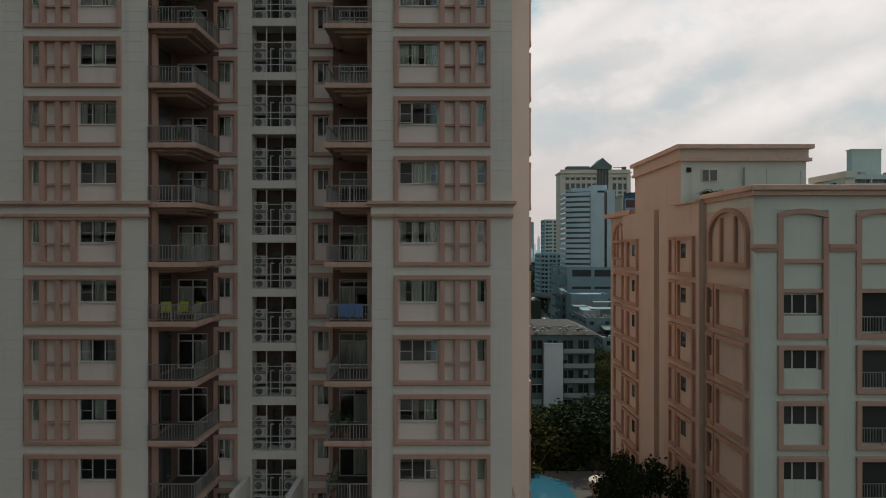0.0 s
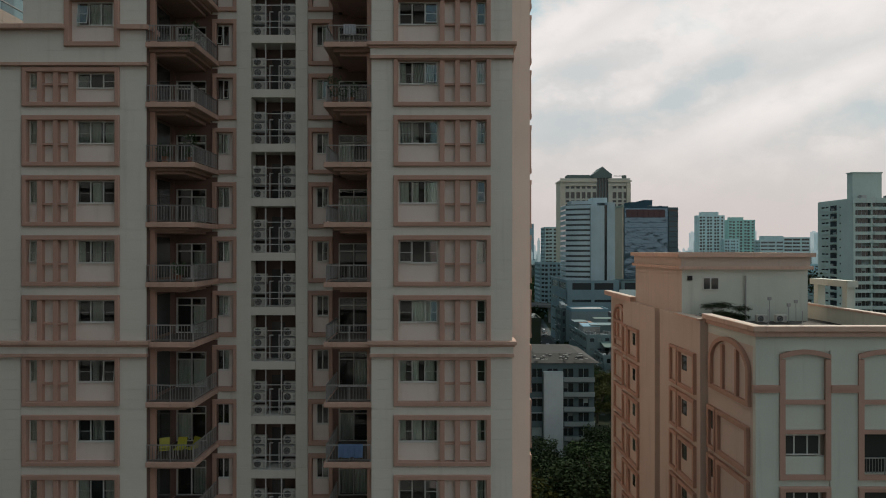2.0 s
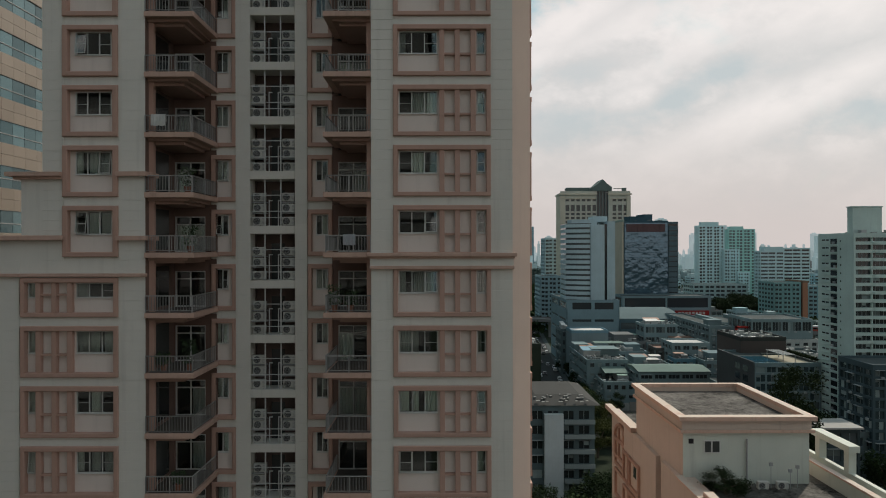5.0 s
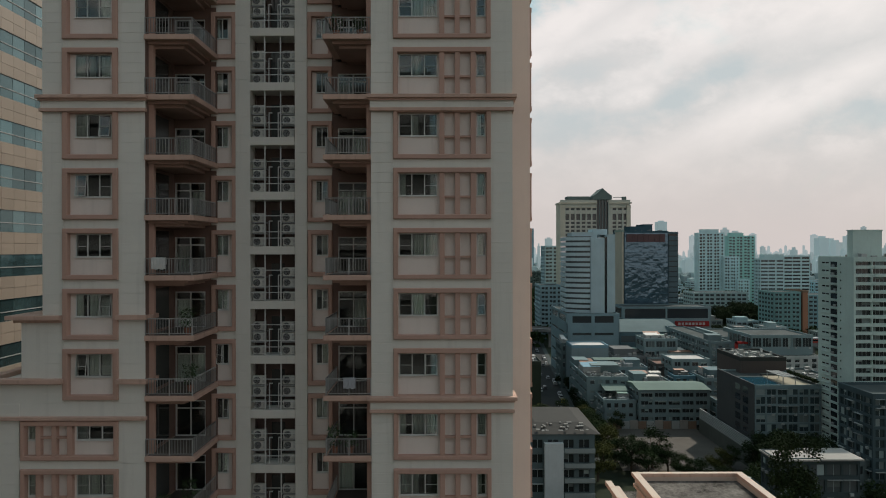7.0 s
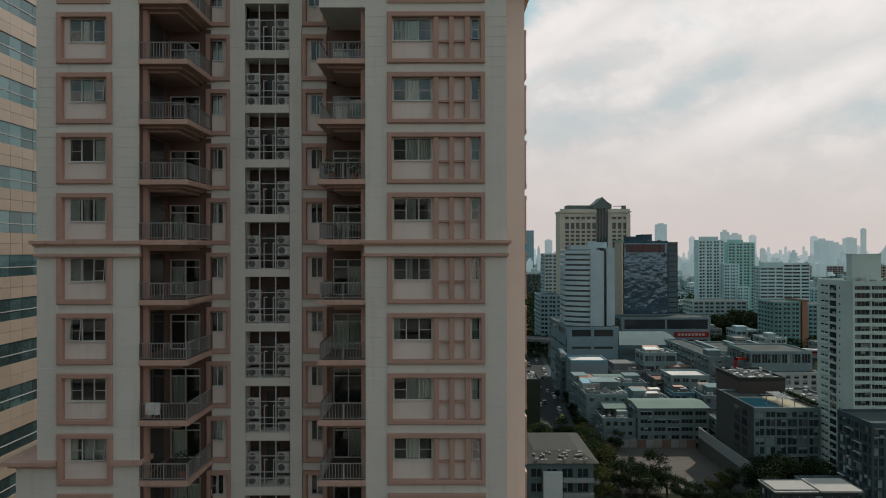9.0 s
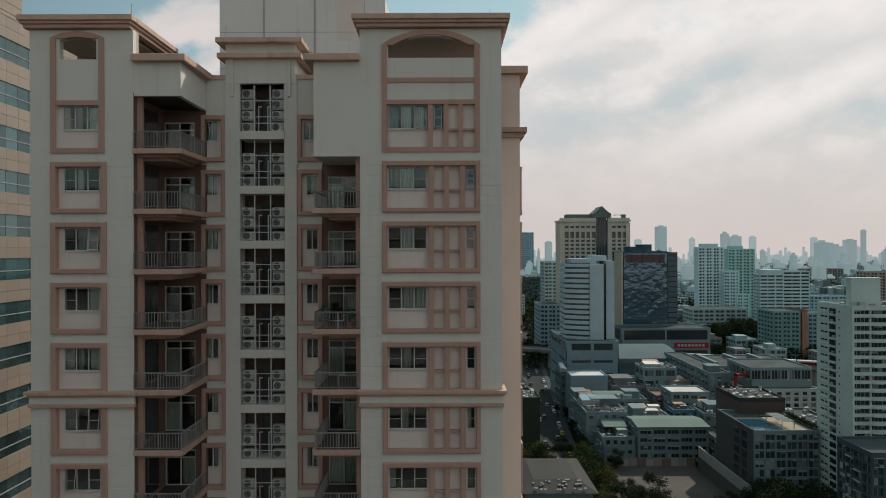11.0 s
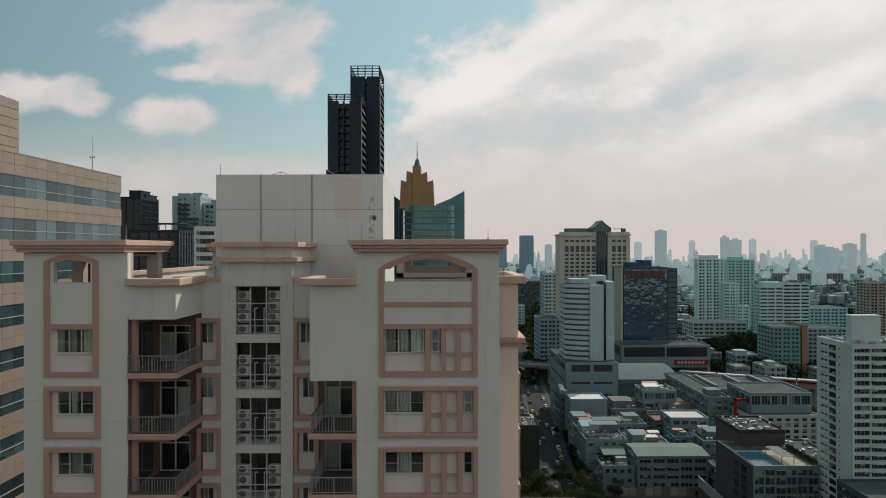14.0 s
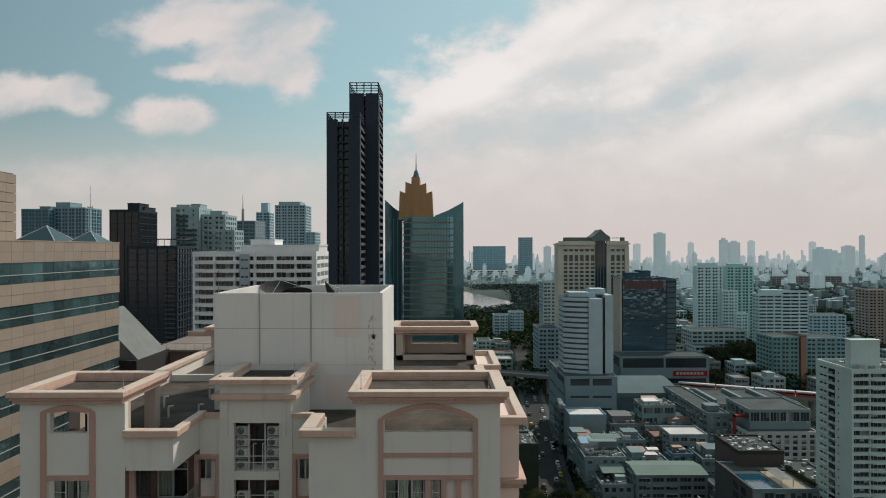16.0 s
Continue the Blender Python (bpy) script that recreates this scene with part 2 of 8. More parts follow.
TEAL_GLASS = glass("teal_band_glass", (0.105, 0.17, 0.178), 0.04, 0.35, 0.03, 0.8, coat=0.7)
SIDE_TRIM = paint("brown_pink_trim", (0.41, 0.25, 0.19), 0.8, 0.06, 0.12, 0.8, 0.12, streak=0.14)
BLOCK_WHITE = paint("greenish_white_render", (0.55, 0.59, 0.53), 0.8, 0.05, 0.10, 0.35, 0.12, streak=0.14)
TILE = paint("beige_cladding_tile", (0.262, 0.217, 0.175), 0.55, 0.04, 0.07, 0.5, 0.05, piece=0.07)
JOINT = paint("dark_joint", (0.10, 0.085, 0.07), 0.8, 0.05, 0.1)

# ---- mesh helpers ----
MESHES = {}


def bx(bm, x0, x1, y0, y1, z0, z1, bevel=0.0):
    """One box in a bmesh, its edges eased where bevel is given."""
    vs = [bm.verts.new((x, y, z)) for x in (x0, x1) for y in (y0, y1) for z in (z0, z1)]
    fs = [bm.faces.new([vs[i] for i in q]) for q in ((0, 1, 3, 2), (4, 6, 7, 5), (0, 4, 5, 1), (2, 3, 7, 6), (0, 2, 6, 4), (1, 5, 7, 3))]
    if bevel:
        es = list({e for f in fs for e in f.edges})
        bmesh.ops.bevel(bm, geom=es, offset=bevel, segments=1, affect="EDGES")
    return vs


def cyl(bm, p, q, r0, r1=None, seg=8):
    """A tapered rod from p to q."""
    p, q = Vector(p), Vector(q)
    r1 = r0 if r1 is None else r1
    d = (q - p)
    m = Matrix.Translation((p + q) / 2) @ d.to_track_quat("Z", "Y").to_matrix().to_4x4()
    bmesh.ops.create_cone(bm, cap_ends=True, segments=seg, radius1=r0, radius2=r1, depth=d.length, matrix=m)


def prism(bm, outline, y0, y1):
    """Extrudes an outline of (x, z) from y0 to y1."""
    a = [bm.verts.new((x, y0, z)) for x, z in outline]
    b = [bm.verts.new((x, y1, z)) for x, z in outline]
    bm.faces.new(a)
    bm.faces.new(list(reversed(b)))
    n = len(a)
    for i in range(n):
        bm.faces.new((a[i], b[i], b[(i + 1) % n], a[(i + 1) % n]))


def slab(bm, outline, z0, z1):
    """Extrudes a plan outline of (x, y) from z0 to z1."""
    a = [bm.verts.new((x, y, z0)) for x, y in outline]
    b = [bm.verts.new((x, y, z1)) for x, y in outline]
    bm.faces.new(list(reversed(a)))
    bm.faces.new(b)
    n = len(a)
    for i in range(n):
        bm.faces.new((a[i], a[(i + 1) % n], b[(i + 1) % n], b[i]))


def lattice(bm, xs, zs, solid, y0, y1):
    """One joined plate with openings: the cells (i, j) between xs and zs for which solid(i, j) holds, from y0 to y1."""
    grid = {}
    def vert(i, j, k):
        if (i, j, k) not in grid:
            grid[i, j, k] = bm.verts.new((xs[i], (y0, y1)[k], zs[j]))
        return grid[i, j, k]
    nx_, nz_ = len(xs) - 1, len(zs) - 1
    full = lambda i, j: 0 <= i < nx_ and 0 <= j < nz_ and solid(i, j)
    for i in range(nx_):
        for j in range(nz_):
            if not full(i, j):
                continue
            for k in (0, 1):
                bm.faces.new([vert(i, j, k), vert(i + 1, j, k), vert(i + 1, j + 1, k), vert(i, j + 1, k)])
            for di, dj, p, q in ((-1, 0, (i, j), (i, j + 1)), (1, 0, (i + 1, j), (i + 1, j + 1)), (0, -1, (i, j), (i + 1, j)), (0, 1, (i, j + 1), (i + 1, j + 1))):
                if not full(i + di, j + dj):
                    bm.faces.new([vert(*p, 0), vert(*q, 0), vert(*q, 1), vert(*p, 1)])


def mesh_of(key, build, material):
    """The mesh of that key, built once."""
    if key not in MESHES:
        bm = bmesh.new()
        build(bm)
        bmesh.ops.recalc_face_normals(bm, faces=bm.faces)
        me = bpy.data.meshes.new(key)
        bm.to_mesh(me)
        bm.free()
        me.materials.append(material)
        MESHES[key] = me
    return MESHES[key]


def thing(name, base, label, category, group="", kind=""):
    """An empty at the base of a thing."""
    ob = new(name)
    ob.location = base
    ob.empty_display_size = 0.5
    return tagged(ob, label, category, group, kind)


def child(name, me, parent, at=(0, 0, 0), label="", turn=0.0):
    """A part: a mesh at a place given in its parent's own frame."""
    ob = new(name, me)
    ob.parent = parent
    ob.location = at
    if turn:
        ob.rotation_euler = (0, 0, turn)
    if label:
        ob["label"] = label
    return ob


def part(name, bm, material, parent, label="", world=True):
    """Links a bmesh in the world's coordinates as one mesh under a top-level thing."""
    bmesh.ops.recalc_face_normals(bm, faces=bm.faces)
    me = bpy.data.meshes.new(name)
    bm.to_mesh(me)
    bm.free()
    me.materials.append(material)
    ob = new(name, me)
    if parent is not None:
        ob.parent = parent
        if world:
            ob.matrix_parent_inverse = Matrix.Translation(-Vector(parent.location))
    if label:
        ob["label"] = label
    return ob


def each_box(name, rows, material, parent, label="", bevel=0.0):
    """One part for each box."""
    for r in rows:
        boxes(name, [r], material, parent, label, bevel)


def boxes(name, rows, material, parent, label="", bevel=0.0):
    bm = bmesh.new()
    for r in rows:
        bx(bm, *r, bevel=bevel)
    return part(name, bm, material, parent, label)


def curtain_mesh(key, w, h, folds):
    """A hanging cloth with soft folds, in x and z, facing -y."""
    def build(bm):
        n = folds * 4
        rows = []
        for j in (0, 1):
            rows.append([bm.verts.new((w * i / n, (0.055 + 0.02 * math.sin(i * 2.3)) * math.sin(i * math.pi / 2 + 0.6 * math.sin(i)), h * j)) for i in range(n + 1)])
        for i in range(n):
            bm.faces.new((rows[0][i], rows[0][i + 1], rows[1][i + 1], rows[1][i]))
    return mesh_of(key, build, CURTAIN)

# ---- the pink and white apartment tower ----
GROUND = -25.0
FY, BY = 32.6, 36.0           # front plane and the recessed plane
FH = 2.957                    # storey height
Z0 = 16.19                    # foot of a window bay on storey 0
LOW, TOP = -6, 16             # lowest storey built and the storey under the crown


def level(k):
    return Z0 + FH * k


tower = thing("apartment_tower", (-8.0, 48.0, -3.0), "tall pink and off-white apartment tower with balconies and shaded front", "apartment building")
TB = Vector(tower.location)


def on(x, y, z):
    """A place of the world in the tower's own frame."""
    return Vector((x, y, z)) - TB


def window(parent, at, w, h, lights, key, turn=0.0, seed=0, cloth=True):
    """A window of casements in a white frame, with panes, a sill and curtains behind; one casement may stand ajar. Its front faces -y, its foot is at z 0."""
    rnd = random.Random(seed * 17 + 5)
    pick = rnd.random()
    ajar = -1 if pick > 0.26 else (0 if pick < 0.10 else lights - 1)
    pw, t = w / lights, 0.042
    zs = [0.0, t, h * 0.46 - 0.007, h * 0.46 + 0.007, h - t, h]
    def frame_bm(bm):
        xs = [0.0]
        for n in range(lights):
            xs += [pw * n + (t if n == 0 else t * 0.55), pw * (n + 1) - (t if n == lights - 1 else t * 0.55)]
        xs.append(w)
        def solid(i, j):
            n = i // 2
            barred = lights != 2 and not (lights == 3 and n == 1) and n != ajar
            return i % 2 == 0 or j in (0, 4) or (j == 2 and barred)
        lattice(bm, xs, zs, solid, 0.0, 0.07)
    win = child("window", mesh_of("window_frame_%s_%d" % (key, ajar), frame_bm, FRAME), parent, at, turn=turn)
    child("sill", mesh_of("window_sill_" + key, lambda bm: bx(bm, -0.02, w + 0.02, -0.06, 0.0, -0.035, -0.004), FRAME), win)
    pm = mesh_of("window_pane_" + key, lambda bm: bx(bm, 0.03, pw - 0.03, -0.004, 0.004, 0.04 - h, -0.04), PANE)
    for i in range(lights):
        o = child("pane", pm, win, (pw * i, 0.03, h))
        if i == ajar:
            def sash(bm):
                lattice(bm, [0.03, 0.055, pw - 0.055, pw - 0.03], [0.04 - h, 0.07 - h, -0.55 * h, -0.55 * h + 0.02, -0.07, -0.04], lambda i_, j_: i_ != 1 or j_ % 2 == 0, -0.02, 0.012)
            q = child("sash", mesh_of("window_sash_" + key, sash, FRAME), win, (pw * i, 0.0, h), "white casement standing ajar")
            q.rotation_euler = o.rotation_euler = (-math.atan2(0.17, h), 0, 0)
            o.location.y = 0.0
    if cloth:
        mode = rnd.random()
        for i in range(lights):
            if mode < 0.14 or (mode < 0.94 and rnd.random() < (0.68 if i == 1 else 0.30)):
                drawn = rnd.choice((1.0, 1.0, 0.75, 0.5))
                cl = child("curtain", curtain_mesh("curtain_%s_%d" % (key, (seed + i) % 3), pw * 0.96, h - 0.1, 4 + (seed + i) % 3), win, (pw * i + 0.02, 0.14 + 0.06 * rnd.random(), 0.04), "hanging pale grey curtain")
                cl.scale.x = drawn
    return win


def wide_bay_wall(s, cut=0.0):
    def build(bm):
        xs = [0.1, 0.27, 2.17, 4.12, 4.54, 4.7]
        if s < 0:
            xs = [-x for x in reversed(xs)]
        lattice(bm, xs, [0.1, 1.15 - cut * 0.35, 2.25 - cut, 2.45 - cut], lambda i, j: j != 1 or i not in (1, 3), 0.19, 0.42)
    return build


def surround(w, h, t, tb, tt, d0=-0.12, d1=0.21, s=1):
    def build(bm):
        x0, x1 = (0, w) if s > 0 else (-w, 0)
        lattice(bm, [x0, x0 + t, x1 - t, x1], [0, tb, h - tt, h], lambda i, j: not (i == 1 and j == 1), d0, d1)
        bmesh.ops.recalc_face_normals(bm, faces=bm.faces)
        rim = [e for e in bm.edges if e.calc_face_angle(0) > 1 and all(v_.co.y < d0 + 0.01 for v_ in e.verts)]
        bmesh.ops.bevel(bm, geom=rim, offset=0.03, segments=1, affect="EDGES")
    return build


def wide_bay(x, k, s, cut=0.0):
    """A bay with a three-light window, three pilasters and a small window; s=-1 mirrors it, cut lowers its head."""
    z = level(k)
    tag = ("r" if s > 0 else "l") + ("_low" if cut else "")
    sill, wh = 1.15 - cut * 0.35, 1.10 - cut * 0.65
    child("bay_wall", mesh_of("wide_bay_wall_" + tag, wide_bay_wall(s, cut), PANEL), tower, on(x, FY, z))
    child("bay_surround", mesh_of("wide_surround_" + tag, surround(4.80, 2.52 - cut, 0.22, 0.22, 0.25, s=s), PINK), tower, on(x, FY, z))
    for px in (2.27, 3.03, 3.81):
        x0 = x + (s * px if s > 0 else -px - 0.25)
        child("pilaster", mesh_of("pilaster" + ("_low" if cut else ""), lambda bm: bx(bm, 0, 0.25, -0.06, 0.21, 0.22, 2.27 - cut, 0.01), PINK), tower, on(x0, FY, z))
    rail = mesh_of("bay_rail", lambda bm: bx(bm, 0, 0.53, 0.0, 0.21, 1.05, 1.15), PINK)
    for px in (2.52, 3.28):
        child("rail", rail, tower, on(x + (s * px if s > 0 else -px - 0.53), FY, z))
    window(tower, on(x + (0.27 if s > 0 else -2.17), FY + 0.18, z + sill), 1.90, wh, 3, "three" + ("_low" if cut else ""), seed=k * 7 + s)
    window(tower, on(x + (4.12 if s > 0 else -4.54), FY + 0.18, z + sill), 0.42, wh, 1, "slit" + ("_low" if cut else ""), seed=k * 13 + s)


def slim_bay(k):
    """The upper west bay: one window in a pink surround."""
    z = level(k)
    x = -18.68
    def wall(bm):
        lattice(bm, [0.1, 0.52, 2.30, 2.70], [0.1, 1.11, 2.25, 2.45], lambda i, j: not (i == 1 and j == 1), 0.19, 0.42)
    child("bay_wall", mesh_of("slim_bay_wall", wall, PANEL), tower, on(x, FY, z))
    child("bay_surround", mesh_of("slim_surround", surround(2.73, 2.52, 0.26, 0.24, 0.25), PINK), tower, on(x, FY, z))
    window(tower, on(x + 0.52, FY + 0.18, z + 1.11), 1.78, 1.14, 3, "slim_three", seed=k * 5 + 3)


def narrow_bay(x, k, wx):
    """A pink surround with a two-light casement on the recessed plane."""
    z = level(k)
    def wall(bm):
        lattice(bm, [0.1, wx, wx + 0.66, 1.25], [0.1, 1.14, 2.24, 2.45], lambda i, j: not (i == 1 and j == 1), 0.15, 0.32)
    tag = "%.2f" % wx
    child("bay_wall", mesh_of("narrow_wall_" + tag, wall, PANEL), tower, on(x, BY, z))
    child("bay_surround", mesh_of("narrow_surround", surround(1.34, 2.52, 0.22, 0.24, 0.25), PINK), tower, on(x, BY, z))
    window(tower, on(x + wx, BY + 0.14, z + 1.14), 0.66, 1.10, 2, "two", seed=k * 11 + int(x * 10))


def railing_mesh(key, w, d, side):
    """Balusters, top rail and foot rail along the front (w) and one flank (d); side +1: the flank stands at x=w, -1: at x=0."""
    def build(bm):
        bx(bm, 0, w, 0, 0.05, 0.80, 0.85), bx(bm, 0, w, 0.01, 0.04, 0.08, 0.11)
        n = int(w / 0.145)
        for i in range(n + 1):
            x = 0.01 + (w - 0.04) * i / n
            bx(bm, x, x + 0.024, 0.012, 0.036, 0.11, 0.80)
        xs = w - 0.05 if side > 0 else 0.0
        bx(bm, xs, xs + 0.05, 0.05, d, 0.80, 0.85), bx(bm, xs + 0.01, xs + 0.04, 0.05, d, 0.08, 0.11)
        n = int(d / 0.145)
        for i in range(1, n + 1):
            y = d * i / n - 0.02
            bx(bm, xs + 0.012, xs + 0.036, y, y + 0.024, 0.11, 0.80)
        for x in (0.0, w / 2, w - 0.05):
            bx(bm, x, x + 0.05, 0.002, 0.048, 0, 0.80)
    return mesh_of(key, build, RAIL)


BALC = -0.15                  # the balcony floors lie a little lower than the bays


def balcony(x0, x1, k, side):
    """Slab with a stepped soffit, steel railing, glazed sliding door in the back wall. The back wall is at BY."""
    z = level(k) + BALC
    w = x1 - x0
    tag = "w" if side > 0 else "e"
    def slab_bm(bm):
        e0, e1 = (0.0, 0.10) if side > 0 else (-0.10, 0.0)
        bx(bm, e0, w + e1, -0.14, BY - FY - 0.01, 0.10, 0.36, 0.015)
    child("balcony_slab", mesh_of("balcony_slab_" + tag, slab_bm, LEDGE), tower, on(x0, FY, z))
    def soffit_bm(bm):
        i0, i1 = (0.0, -0.32) if side > 0 else (0.32, 0.0)
        bx(bm, i0, w + i1, 0.22, BY - FY - 0.01, -0.04, 0.10)
        i0, i1 = (0.0, -0.62) if side > 0 else (0.62, 0.0)
        bx(bm, i0, w + i1, 0.52, BY - FY - 0.01, -0.18, -0.04)
    child("soffit", mesh_of("balcony_soffit_" + tag, soffit_bm, SOFFIT), tower, on(x0, FY, z), "stepped brown soffit")
    child("balcony_floor", mesh_of("balcony_floor_" + tag, lambda bm: bx(bm, 0.08, w - 0.08, 0.0, BY - FY - 0.02, 0.36, 0.366), BALC_FLOOR), tower, on(x0, FY, z), "dark balcony floor")
    child("railing", railing_mesh("railing_" + tag, w, BY - FY - 0.05, side), tower, on(x0, FY - 0.06, z + 0.36), "dark painted steel railing with thin balusters")
    # door
    dw, dh = 1.65, 1.94
    dx = x0 + 0.08
    def dframe(bm):
        lattice(bm, [0, 0.06, dw / 2 - 0.03, dw / 2 + 0.03, dw - 0.06, dw], [0, 0.06, dh - 0.46, dh - 0.40, dh - 0.06, dh], lambda i, j: i % 2 == 0 or j % 2 == 0, 0.0, 0.08)
    door = child("door", mesh_of("balcony_door_frame", dframe, FRAME), tower, on(dx, BY + 0.04, z + 0.36))
    pm = mesh_of("balcony_door_pane", lambda bm: bx(bm, 0.05, dw / 2 - 0.02, 0.03, 0.04, 0.06, dh - 0.46), PANE)
    fm = mesh_of("balcony_fanlight", lambda bm: bx(bm, 0.05, dw / 2 - 0.02, 0.03, 0.04, dh - 0.40, dh - 0.06), PANE)
    rnd = random.Random(k * 31 + side)
    for i in (0, 1):
        child("pane", pm, door, (i * dw / 2, 0, 0))
        child("fanlight", fm, door, (i * dw / 2, 0, 0))
        if rnd.random() < 0.35:
            child("curtain", curtain_mesh("door_curtain", dw / 2 - 0.05, dh - 0.5, 5), door, (i * dw / 2 + 0.03, 0.25, 0.03), "hanging grey-green curtain")
    # upright pink jamb at the outer corner
    jx = 0.0 if side > 0 else w - 0.26
    child("jamb", mesh_of("balcony_jamb_" + tag, lambda bm: bx(bm, jx, jx + 0.26, 0.34, 0.60, 0.36, FH + 0.10), PINK), tower, on(x0, FY, z))
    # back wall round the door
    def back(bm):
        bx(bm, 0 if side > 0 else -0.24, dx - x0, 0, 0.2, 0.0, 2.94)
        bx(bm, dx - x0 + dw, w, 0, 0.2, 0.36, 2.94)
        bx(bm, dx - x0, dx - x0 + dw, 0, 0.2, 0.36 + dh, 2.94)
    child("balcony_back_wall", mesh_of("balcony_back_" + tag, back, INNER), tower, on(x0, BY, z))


W_LO, W_HI = level(LOW) - 0.2, level(TOP) + 2.6
# piers with shallow courses; each storey of a pier is one piece
def pier_mesh(key, w, d, mat=None, n=6):
    def build(bm):
        h = FH / n
        zs = [(0.0, 0.011)]
        for i in range(n):
            zs += [(i * h + 0.012, 0.011), (i * h + 0.018, 0.0), ((i + 1) * h - 0.005, 0.0), ((i + 1) * h, 0.011)]
        loops = [[bm.verts.new(p) for p in ((g, g, z), (w - g, g, z), (w - g, d, z), (g, d, z))] for z, g in zs]
        for a, b in zip(loops, loops[1:]):
            for j in range(4):
                bm.faces.new((a[j], a[(j + 1) % 4], b[(j + 1) % 4], b[j]))
    return mesh_of(key, build, mat or WHITE)


for k in range(LOW, TOP):
    z = level(k) - 0.19
    for key, x0, x1, y, d in (("a", -15.96, -14.64, FY, BY - FY - 0.02), ("b", -3.53, -2.42, FY, BY - FY - 0.02), ("c", 2.34, 3.42, FY, 2.5),
                              ("d", -11.23, -10.44, BY - 0.1, 0.9), ("e", -8.02, -7.37, BY - 0.1, 0.9)):
        child("pier", pier_mesh("pier_" + key, x1 - x0, d, n=6 if key in "abc" else 3), tower, on(x0, y, z))
    if k <= 6:
        child("pier", pier_mesh("pier_f", 1.75, 3.0), tower, on(-22.6, FY, z))
    else:
        child("pier", pier_mesh("pier_g", 1.03, 3.0), tower, on(-19.69, FY, z))

# the strips of wall between bays, one above another
for key, x0, x1, y, d, kk in (("east", -2.43, 2.35, FY, 0.3, range(LOW, TOP + 1)), ("west", -20.86, -15.95, FY, 0.3, range(LOW, 7)), ("upper_west", -18.67, -15.95, FY, 0.3, range(7, TOP + 1)),
                              ("slim_w", -12.60, -11.22, BY, 0.25, range(LOW, TOP + 1)), ("slim_e", -7.38, -5.98, BY, 0.25, range(LOW, TOP + 1))):
    me = mesh_of("spandrel_" + key, lambda bm: bx(bm, 0, x1 - x0, 0.02, d, -0.48, 0.12), WHITE)
    for k in kk:
        child("spandrel", me, tower, on(x0, y, level(k)))

for k in range(LOW, TOP):
    wide_bay(-2.44, k, 1)
    if k <= 6:
        wide_bay(-15.96, k, -1, 0.58 if k == 6 else 0.0)
    else:
        slim_bay(k)
    narrow_bay(-12.57, k, 0.22)
    if k < TOP - 0:
        narrow_bay(-7.34, k, 0.42)
    balcony(-14.64, -12.30, k, 1)
    if k < TOP:
        balcony(-5.78, -3.53, k, -1)
balcony(-14.64, -12.30, TOP, 1)
narrow_bay(-12.57, TOP, 0.22)

# flank of the west balconies: shade-darkened pink wall with a tall side window
def flank(bm):
    bx(bm, 0, 0.03, 0.0, 0.75, 0.0, FH), bx(bm, 0, 0.03, 2.75, 3.38, 0.0, FH), bx(bm, 0, 0.03, 0.75, 2.75, 2.45, FH), bx(bm, 0, 0.03, 0.75, 2.75, 0, 0.36)
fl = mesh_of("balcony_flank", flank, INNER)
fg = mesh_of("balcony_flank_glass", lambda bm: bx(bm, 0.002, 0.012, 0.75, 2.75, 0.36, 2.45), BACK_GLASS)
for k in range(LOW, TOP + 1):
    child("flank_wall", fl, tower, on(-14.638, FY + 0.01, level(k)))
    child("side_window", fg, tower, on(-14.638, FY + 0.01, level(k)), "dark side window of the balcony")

# moulded string courses: two pink mouldings and a white band between
def string_course(x0, x1, z, ret0=0.0, ret1=0.0, d=2.4):
    bm = bmesh.new()
    bx(bm, x0 - 0.20, x1 + 0.20, FY - 0.34, FY + 0.06, z + 0.62, z + 0.80, 0.02)
    bx(bm, x0 - 0.10, x1 + 0.10, FY - 0.22, FY + 0.06, z + 0.52, z + 0.62)
    bx(bm, x0 - 0.08, x1 + 0.08, FY - 0.20, FY + 0.06, z + 0.00, z + 0.17, 0.02)
    if ret0:
        bx(bm, x0 - 0.20, x0 + 0.02, FY + 0.06, FY + ret0, z + 0.62, z + 0.80)
        bx(bm, x0 - 0.08, x0 + 0.02, FY + 0.06, FY + ret0, z + 0.0, z + 0.17)
    if ret1:
        bx(bm, x1 - 0.02, x1 + 0.20, FY + 0.06, FY + ret1, z + 0.62, z + 0.80)
        bx(bm, x1 - 0.02, x1 + 0.08, FY + 0.06, FY + ret1, z + 0.0, z + 0.17)
    part("string_course", bm, LEDGE, tower)
    bm = bmesh.new()
    bx(bm, x0 - 0.04, x1 + 0.04, FY - 0.12, FY + 0.06, z + 0.17, z + 0.52)
    part("frieze", bm, WHITE, tower)


for k in (-4, 1, 6, 11):
    string_course(-3.53, 3.42, level(k) + (2.43 if k < 6 else 2.33), ret1=2.3)
for k in (-4, 1):
    string_course(-22.6, -14.64, level(k) + 2.43)
z = level(6) + 1.98
each_box("string_course", [(-22.68, -14.56, FY - 0.20, FY + 0.06, z, z + 0.17)], LEDGE, tower, bevel=0.02)
string_course(-19.69, -14.64, level(11) + 2.33, ret0=2.3)

